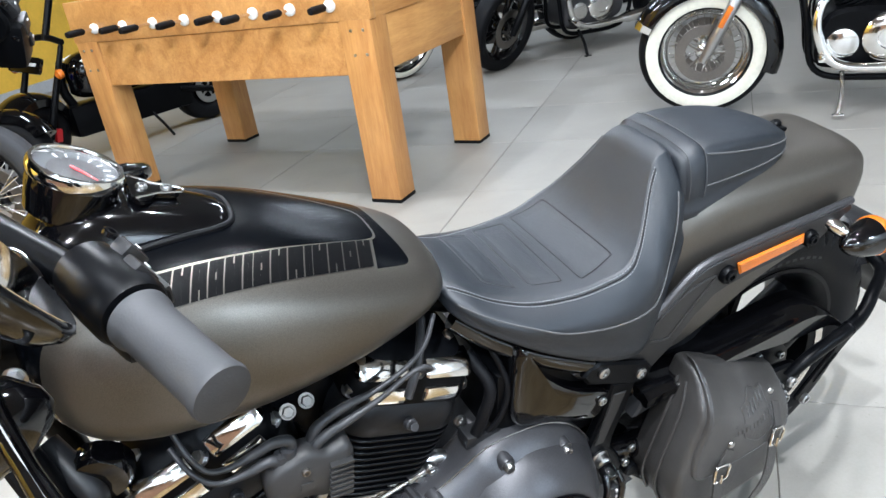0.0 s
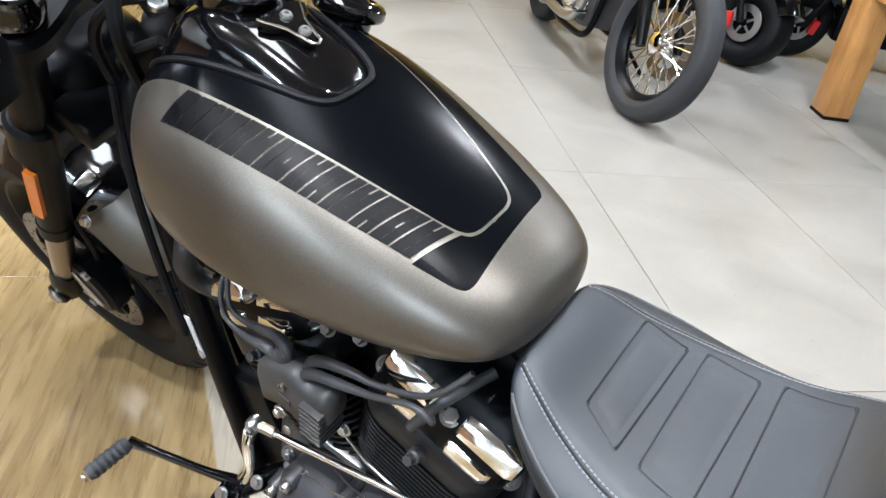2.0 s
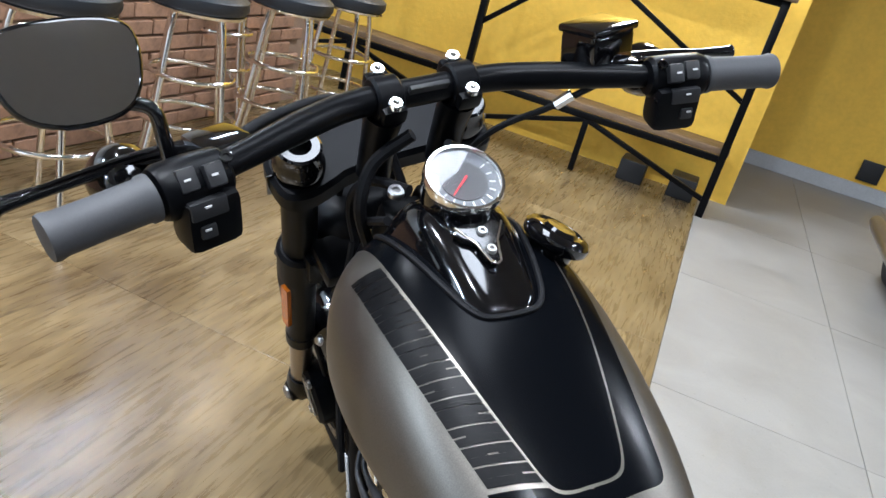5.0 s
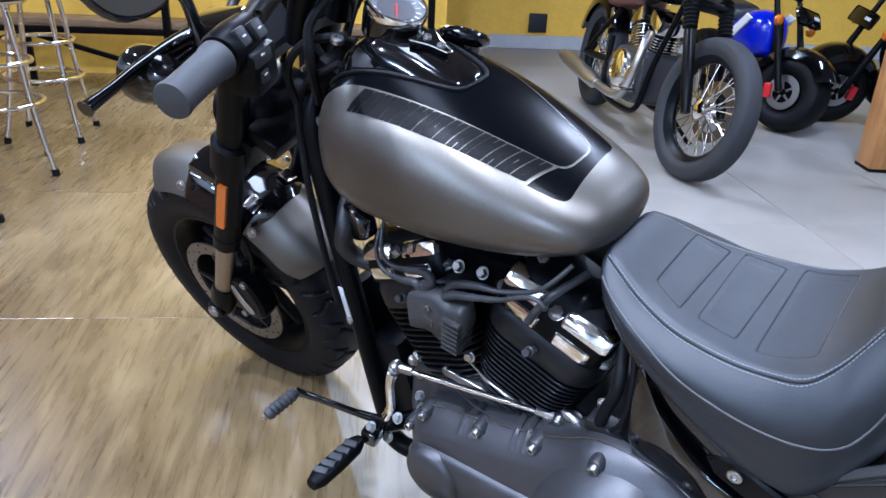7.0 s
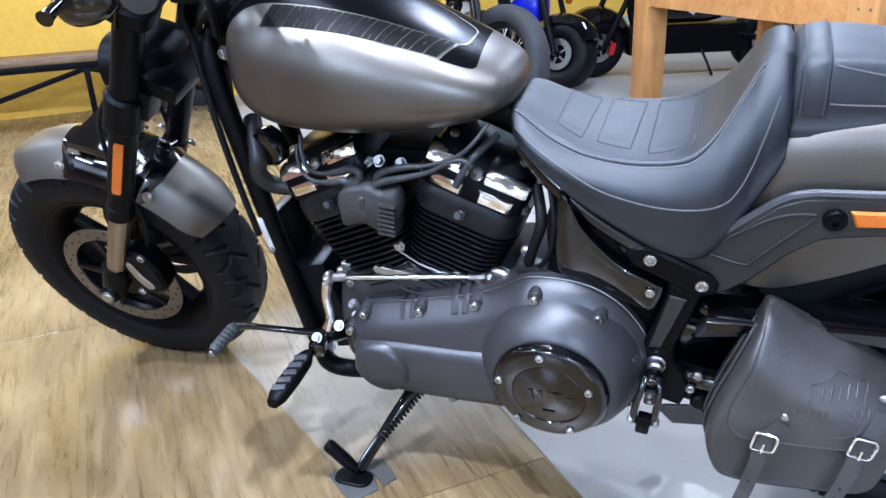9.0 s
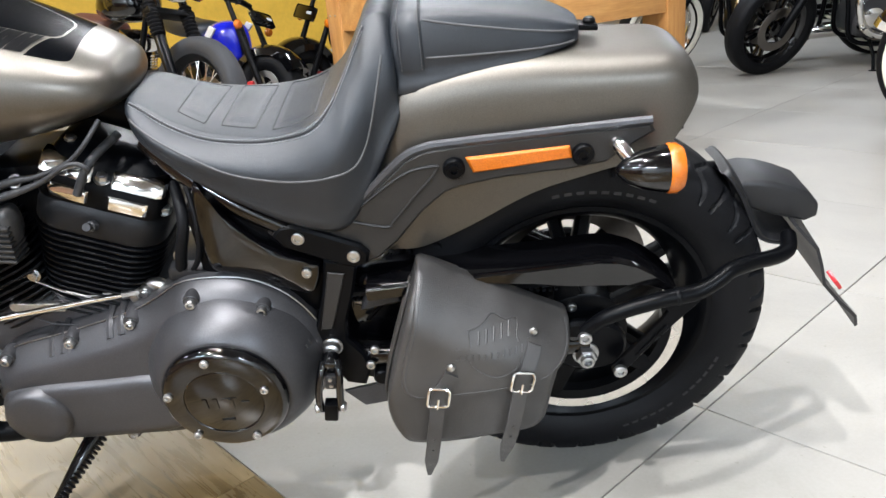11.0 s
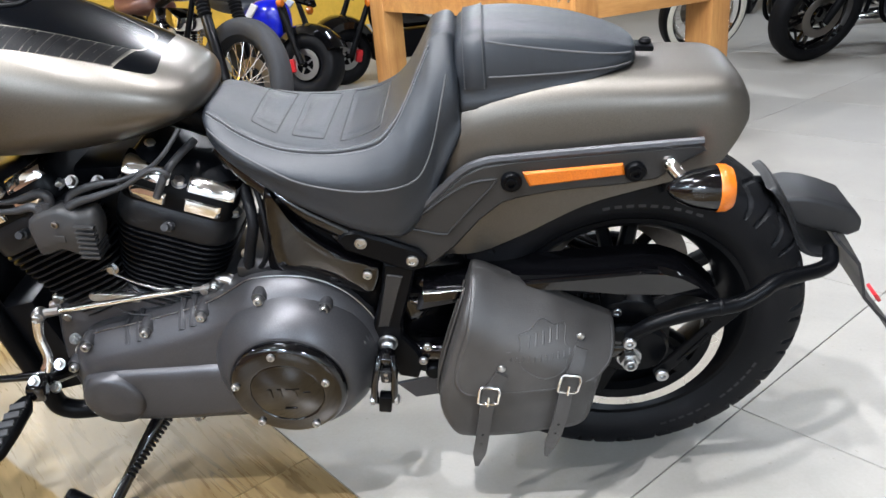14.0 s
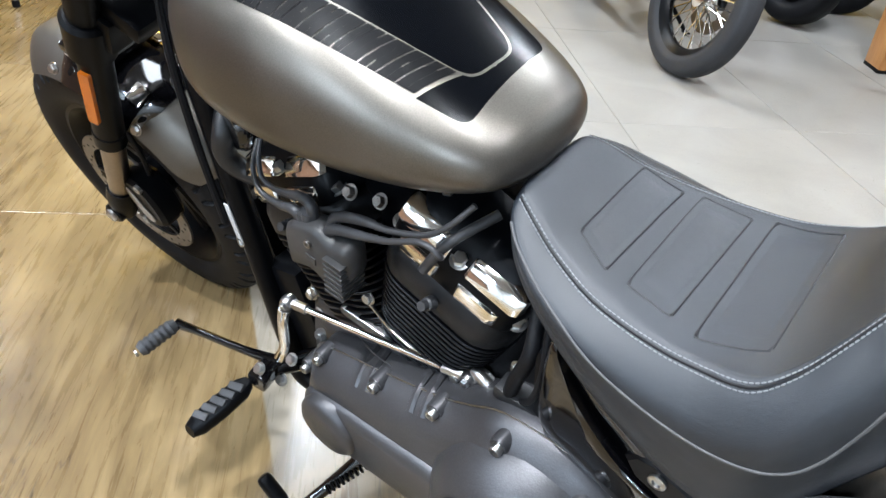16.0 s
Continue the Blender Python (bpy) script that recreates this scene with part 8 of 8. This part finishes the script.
    for x, hw, z0, z1 in ((0.97, 0.05, 0.70, 0.76), (1.02, 0.12, 0.68, 0.76), (1.12, 0.16, 0.66, 0.73), (1.24, 0.16, 0.66, 0.75), (1.34, 0.12, 0.70, 0.80), (1.40, 0.05, 0.74, 0.81)):
        rows.append([V(x, y, z) for y, z in section(hw, z0, (z0 + z1) / 2, z1, 3, 3, 16)])
    skin(bm, rows, 3, 2)
    part("seat", bm, seat_mat, mc, angle=60)
    # engine
    bm = bmesh.new()
    plate(bm, smooth_outline([(0.50, 0.26), (0.52, 0.44), (0.62, 0.50), (0.90, 0.48), (1.02, 0.40), (1.0, 0.26), (0.8, 0.22), (0.6, 0.22)]), "y", -0.14, 0.14, 0.02)
    case_ob = part("crankcase", bm, BLACK_CAST if not whitewall else BLACK_SATIN, mc)
    for sg in (-1, 1):
        bm = bmesh.new()
        lathe(bm, [(0.115, 0), (0.11, 0.03), (0.09, 0.045), (0.05, 0.05), (0.045, 0.045), (0, 0.045)], (0.80, sg * 0.13, 0.36), (0, sg, 0), 36)
        lathe(bm, [(0.075, 0), (0.07, 0.02), (0.04, 0.03), (0, 0.03)], (0.61, sg * 0.13, 0.34), (0, sg, 0), 28)
        part("side_cover", bm, CHROME, case_ob, "polished engine cover")
    for bx, an in ((0.68, -20), (0.82, 20)):
        mm2 = Matrix.Translation((bx, 0, 0.44)) @ Matrix.Rotation(radians(an), 4, "Y")
        bm = bmesh.new()
        plate(bm, rounded(0.10, 0.12, 0.03, 4), "z", 0, 0.2)
        cy = part("cylinder", bm, BLACK_SATIN, mc, xf=mm2)
        for k in range(9):
            bm = bmesh.new()
            plate(bm, rounded(0.15, 0.17, 0.04, 4), "z", 0.03 + k * 0.016, 0.036 + k * 0.016)
            part("fin", bm, BLACK_SATIN if not gaiters else CHROME, cy, xf=mm2)
        bm = bmesh.new()
        box(bm, (0, 0, 0.22), (0.16, 0.17, 0.08), bev=0.02)
        part("rocker_cover", bm, CHROME, cy, xf=mm2)
    # exhausts on both sides
    for sg, dz in ((-1, 0.0), (1, 0.0)):
        bm = bmesh.new()
        tube(bm, [V(0.60, sg * 0.09, 0.58), V(0.52, sg * 0.14, 0.54), V(0.50, sg * 0.17, 0.42), V(0.56, sg * 0.18, 0.28), V(0.70, sg * 0.19, 0.235), V(1.0, sg * 0.20, 0.24)], 0.023, 14)
        ex = part("exhaust_pipe", bm, pipe, mc, "bright exhaust pipe")
        bm = bmesh.new()
        tube(bm, [V(0.95, sg * 0.20, 0.24), V(1.02, sg * 0.20, 0.242), V(1.58, sg * 0.21, 0.27), V(1.72, sg * 0.212, 0.278)], [0.026, 0.043, 0.047, 0.036], 20, smooth=False)
        part("silencer", bm, pipe, ex)
    # frame, swing arm, stand
    bm = bmesh.new()
    for sg in (-1, 1):
        tube(bm, [V(0.40, sg * 0.03, 0.78), V(0.46, sg * 0.09, 0.45), V(0.50, sg * 0.11, 0.22), V(0.7, sg * 0.12, 0.17), V(1.05, sg * 0.12, 0.2), V(1.12, sg * 0.11, 0.5)], 0.016, 10)
        tube(bm, [V(1.05, sg * 0.10, 0.36), V(wb, sg * 0.11, R)], 0.02, 10, smooth=False)
        tube(bm, [V(1.10, sg * 0.10, 0.66), V(1.30, sg * 0.115, 0.52), V(wb - 0.04, sg * 0.12, R + 0.02)], 0.014, 10, smooth=False)
    tube(bm, [V(0.40, 0, 0.82), V(0.7, 0, 0.78), V(1.1, 0, 0.68)], 0.022, 10)
    part("bike_frame", bm, BLACK_SATIN, mc)
    bm = bmesh.new()
    tube(bm, [V(0.62, -0.12, 0.2), V(0.62, -0.20, 0.12), V(0.60, -0.27, 0.045)], 0.011, 10)
    box(bm, (0.60, -0.275, 0.042), (0.05, 0.03, 0.008), (-lean, 0, 0), 0.002)
    part("side_stand", bm, CHROME if stand_bright else BLACK_SATIN, mc)
    for sg in (-1, 1):
        bm = bmesh.new()
        box(bm, (0.52, sg * 0.20, 0.30), (0.03, 0.12, 0.02), bev=0.006)
        part("foot_peg", bm, CHROME, mc)
    return mc


cruiser("black bobber motorcycle with wire wheels, ribbed fork gaiters and bright pipes", rpose(0.62, 2.79, 0.0, 90), BLACK_GLOSS, GOLD, BROWN_SEAT, steer=12, R=0.335, w=0.105, rim=0.25, gaiters=True, lean=6, fender=False)
cruiser("black touring motorcycle with whitewall wire wheels and bright trim", rpose(2.74, 0.07, 0.0, -90), BLACK_GLOSS, CHROME, SEAT, steer=4, R=0.325, w=0.14, rim=0.215, whitewall=True, deep_fender=True, stand_bright=True, fork_mat=STEEL, amber=True, lean=4)
cruiser("black motorcycle with dark cast wheels parked beside others", rpose(4.17, 1.58, 0.0, -45), BLACK_GLOSS, CHROME, SEAT, steer=22, R=0.325, w=0.13, rim=0.235, cast=True)
cruiser("dark motorcycle with bright-rimmed wire wheels", rpose(4.1, 2.35, 0.0, -45), BLACK_GLOSS, CHROME, SEAT, steer=18, R=0.33, w=0.12, rim=0.25, whitewall=True)
cruiser("dark motorcycle with cast wheels farther back in the row", rpose(6.6, 2.1, 0.0, 10), BLACK_GLOSS, CHROME, SEAT, steer=15, cast=True)
cruiser("dark motorcycle with cast wheels farther back beside the wall", rpose(6.7, 3.4, 0.0, 6), BLACK_GLOSS, CHROME, SEAT, steer=15, cast=True)


def scooter(label, m, body_mat, steer, red_caliper):
    """A fat-tyred electric scooter: front wheel at the origin, rear along +x."""
    sc = thing("electric_scooter", label, "scooter", m, "parked scooters")
    R, w = 0.225, 0.19
    A, B = V(0, 0, R), V(1.22, 0, R)
    sd = V(0.42, 0, 0.9).normalized()
    st = Matrix.Translation(A) @ Matrix.Rotation(radians(steer), 4, sd) @ Matrix.Translation(-A)
    for c, xf, nm in ((A, st, "front_wheel"), (B, None, "rear_wheel")):
        bm = bmesh.new()
        wheel_mesh_tyre(bm, c, R, w, 0.11, 56)
        wh = part(nm, bm, RUBBER, sc, "fat black tyre", angle=50, xf=xf)
        bm = bmesh.new()
        lathe(bm, [(0.112, -0.07), (0.10, -0.06), (0.05, -0.055), (0.03, -0.07), (0.03, 0.07), (0.05, 0.055), (0.10, 0.06), (0.112, 0.07)], c, (0, 1, 0), 36)
        part("hub", bm, BLACK_SATIN, wh, xf=xf)
        for sg in (-1, 1):
            bm = bmesh.new()
            disc_mesh(bm, c, sg * 0.088, 0.062, 0.102, seg=40)
            spoke_bars(bm, c + V(0, sg * 0.088, 0), 0.02, 0.065, 5, 0.016, 0.012, 0.004)
            part("brake_disc", bm, STEEL, wh, "bright brake disc", xf=xf)
            bm = bmesh.new()
            box(bm, c + V(0.092, sg * 0.094, -0.012), (0.05, 0.034, 0.09), (0, 12, 0), 0.014)
            part("caliper", bm, RED if red_caliper else BLACK_SATIN, wh, "red brake caliper" if red_caliper else "", xf=xf)
    for sg in (-1, 1):
        bm = bmesh.new()
        tube(bm, [A + V(0, sg * 0.135, 0), A + V(0, sg * 0.135, 0) + sd * 0.22, A + V(0, sg * 0.135, 0) + sd * 0.58], [0.022, 0.022, 0.016], 14, smooth=False)
        fl = part("fork_leg", bm, BLACK_SATIN, sc, xf=st)
        bm = bmesh.new()
        cyl(bm, A + V(0, sg * 0.135, 0) + sd * 0.26, A + V(0, sg * 0.135, 0) + sd * 0.40, 0.0185, seg=14)
        part("fork_tube", bm, CHROME, fl, xf=st)
        bm = bmesh.new()
        lathe(bm, [(0.02, 0), (0.03, 0.01), (0.03, 0.03), (0.02, 0.04)], A + sd * 0.42 + V(-0.02, sg * 0.19, 0), (-1, 0, 0), 18)
        part("indicator", bm, ORANGE, fl, "round amber indicator", xf=st)
    bm = bmesh.new()
    rows = []
    for k in range(19):
        a = radians(-62 + 130 * k / 18)
        rows.append([A + V(math.sin(a) * rr, y, math.cos(a) * rr) for y, rr in ((-0.115, 0.20), (-0.11, 0.245), (-0.07, 0.268), (0, 0.275), (0.07, 0.268), (0.11, 0.245), (0.115, 0.20), (0.10, 0.20), (0, 0.262), (-0.10, 0.20))])
    loft(bm, rows)
    part("front_fender", bm, BLACK_GLOSS, sc, "gloss black fat fender", xf=st, angle=50)
    bm = bmesh.new()
    tube(bm, [A + sd * 0.60 + V(0, -0.14, 0), A + sd * 0.62, A + sd * 0.60 + V(0, 0.14, 0)], 0.02, 12)
    tube(bm, [A + sd * 0.60, A + sd * 0.85], 0.022, 12, smooth=False)
    tt = A + sd * 0.86
    tube(bm, [tt + V(0.10, 0.36, 0.05), tt + V(0.0, 0.2, 0.06), tt, tt + V(0.0, -0.2, 0.06), tt + V(0.10, -0.36, 0.05)], 0.0125, 12)
    part("handlebar", bm, BLACK_SATIN, sc, xf=st)
    bm = bmesh.new()
    box(bm, A + sd * 0.46 + V(-0.12, 0, 0.02), (0.02, 0.26, 0.10), (0, 28, 0), 0.02)
    shield_ob = part("front_plate", bm, BLACK_GLOSS, sc, "black plate with a pale mark", xf=st)
    bm = bmesh.new()
    box(bm, A + sd * 0.46 + V(-0.133, -0.07, 0.03), (0.004, 0.06, 0.02), (0, 28, 0), 0.002)
    part("mark", bm, SYMBOL, shield_ob, "plain pale mark", xf=st)
    bm = bmesh.new()
    rows = []
    for x, hw, z0, z1 in ((0.30, 0.04, 0.42, 0.56), (0.36, 0.11, 0.38, 0.64), (0.50, 0.14, 0.36, 0.66), (0.66, 0.13, 0.36, 0.60), (0.80, 0.11, 0.36, 0.54), (0.9, 0.06, 0.38, 0.50)):
        rows.append([V(x, y, z) for y, z in section(hw, z0, (z0 + z1) / 2, z1, 2.6, 2.6, 16)])
    skin(bm, rows, 3, 2)
    part("body_panel", bm, body_mat, sc, "smooth painted body panel", angle=60)
    for sg in (-1, 1):
        bm = bmesh.new()
        plate(bm, [(0.36, 0.62), (0.44, 0.64), (0.70, 0.46), (0.66, 0.42)], "y", *sorted((sg * 0.135, sg * 0.15)), 0.004)
        part("side_flash", bm, WHITE, sc, "white side flash")
    bm = bmesh.new()
    rows = []
    for x, hw, z0, z1 in ((0.72, 0.05, 0.56, 0.62), (0.78, 0.12, 0.55, 0.66), (1.0, 0.14, 0.56, 0.68), (1.25, 0.12, 0.60, 0.72), (1.32, 0.04, 0.63, 0.70)):
        rows.append([V(x, y, z) for y, z in section(hw, z0, (z0 + z1) / 2, z1, 3, 3, 16)])
    skin(bm, rows, 3, 2)
    part("seat", bm, SEAT, sc, angle=60)
    bm = bmesh.new()
    box(bm, (0.65, 0, 0.25), (0.85, 0.22, 0.20), bev=0.03)
    tube(bm, [V(0.30, 0, 0.62), V(0.26, 0, 0.45), V(0.34, 0, 0.25)], 0.03, 12)
    tube(bm, [V(1.0, 0.10, 0.28), V(1.22, 0.14, R)], 0.022, 10, smooth=False)
    tube(bm, [V(1.0, -0.10, 0.28), V(1.22, -0.14, R)], 0.022, 10, smooth=False)
    part("chassis", bm, BLACK_SATIN, sc)
    bm = bmesh.new()
    tube(bm, [V(0.75, -0.10, 0.18), V(0.78, -0.18, 0.08), V(0.80, -0.22, 0.01)], 0.010, 10)
    part("stand", bm, BLACK_SATIN, sc)
    return sc


scooter("blue and white fat-tyred electric scooter with a red brake caliper", rpose(1.64, 3.74, 0, 90), BLUE, 32, True)
scooter("black fat-tyred electric scooter behind the football table", rpose(2.08, 4.04, 0, -22), BLACK_GLOSS, 20, True)

# ---- brick bar front ----
bar_wall = thing("brick_counter", "rough brown brick counter front behind the stools", "counter", rpose(-2.98, 0))
bm = bmesh.new()
plate(bm, [(-0.20, -1.2), (-0.012, -1.2), (-0.012, 3.9), (-0.20, 3.9)], "z", 0, 1.06)
part("mortar_core", bm, MORTAR, bar_wall, flat=True)
bm = bmesh.new()
box(bm, (-0.08, 1.35, 1.09), (0.42, 5.2, 0.05), bev=0.008)
part("counter_top", bm, PLANK, bar_wall, "dark wooden counter top")
brick_meshes = []
for k in range(4):
    bm = bmesh.new()
    box(bm, (0, 0, 0), (0.05, 0.215 + 0.004 * k, 0.062), bev=0.004, seg=1)
    for v in bm.verts:
        v.co += V(noise.noise(v.co * 30 + V(k, 0, 0)), noise.noise(v.co * 30 + V(0, k, 5)), noise.noise(v.co * 30 + V(9, 0, k))) * 0.003
    me = bpy.data.meshes.new("brick")
    bm.to_mesh(me)
    bm.free()
    me.materials.append(BRICK)
    brick_meshes.append(me)
rnd = random.Random(4)
for row in range(14):
    for col in range(21):
        v = -0.80 + col * 0.232 + (0.116 if row % 2 else 0)
        if v > 3.8:
            continue
        b = new("brick", brick_meshes[rnd.randrange(4)])
        b.parent = bar_wall
        b.matrix_basis = pose(-0.016 + rnd.uniform(-0.004, 0.004), v + rnd.uniform(-0.003, 0.003), 0.037 + row * 0.0745, rnd.uniform(-0.8, 0.8), 0, rnd.uniform(-1, 1))

# ---- floor pieces, last ----
tile = slab_mesh("floor_tile", TILE_U - 0.0028, TILE_V - 0.0028, STONE, bev=0.0008)
for i in range(-1, 17):
    for j in range(-6, 6):
        u, v = -0.497 + TILE_U * (i + 0.5), -0.165 + TILE_V * (j + 0.5)
        if i < 0 and v < 4.9:
            continue
        if u > 11.5 or v > 6.4 or v < -6.2:
            continue
        t = new("floor_tile", tile)
        t.parent = floor
        t.matrix_basis = pose(u, v, rnd.uniform(-0.0004, 0.0004), 0, 0, 180 * rnd.randrange(2))
BW, BL = 2.75, 1.07
board = slab_mesh("floor_board", BW - 0.002, BL - 0.002, WOODFLOOR, bev=0.001)
for i in range(2):
    for j in range(-8, 5):
        u, v = -0.497 - BW * (i + 0.5), 1.425 + BL * (j + 0.5)
        if u < -6 or v > 4.9 + 0.3 or v < -6.6:
            continue
        t = new("floor_board", board)
        t.parent = floor
        t.matrix_basis = pose(u, v, rnd.uniform(-0.0003, 0.0003) + 0.0006, 0, 0, 180 * rnd.randrange(2))
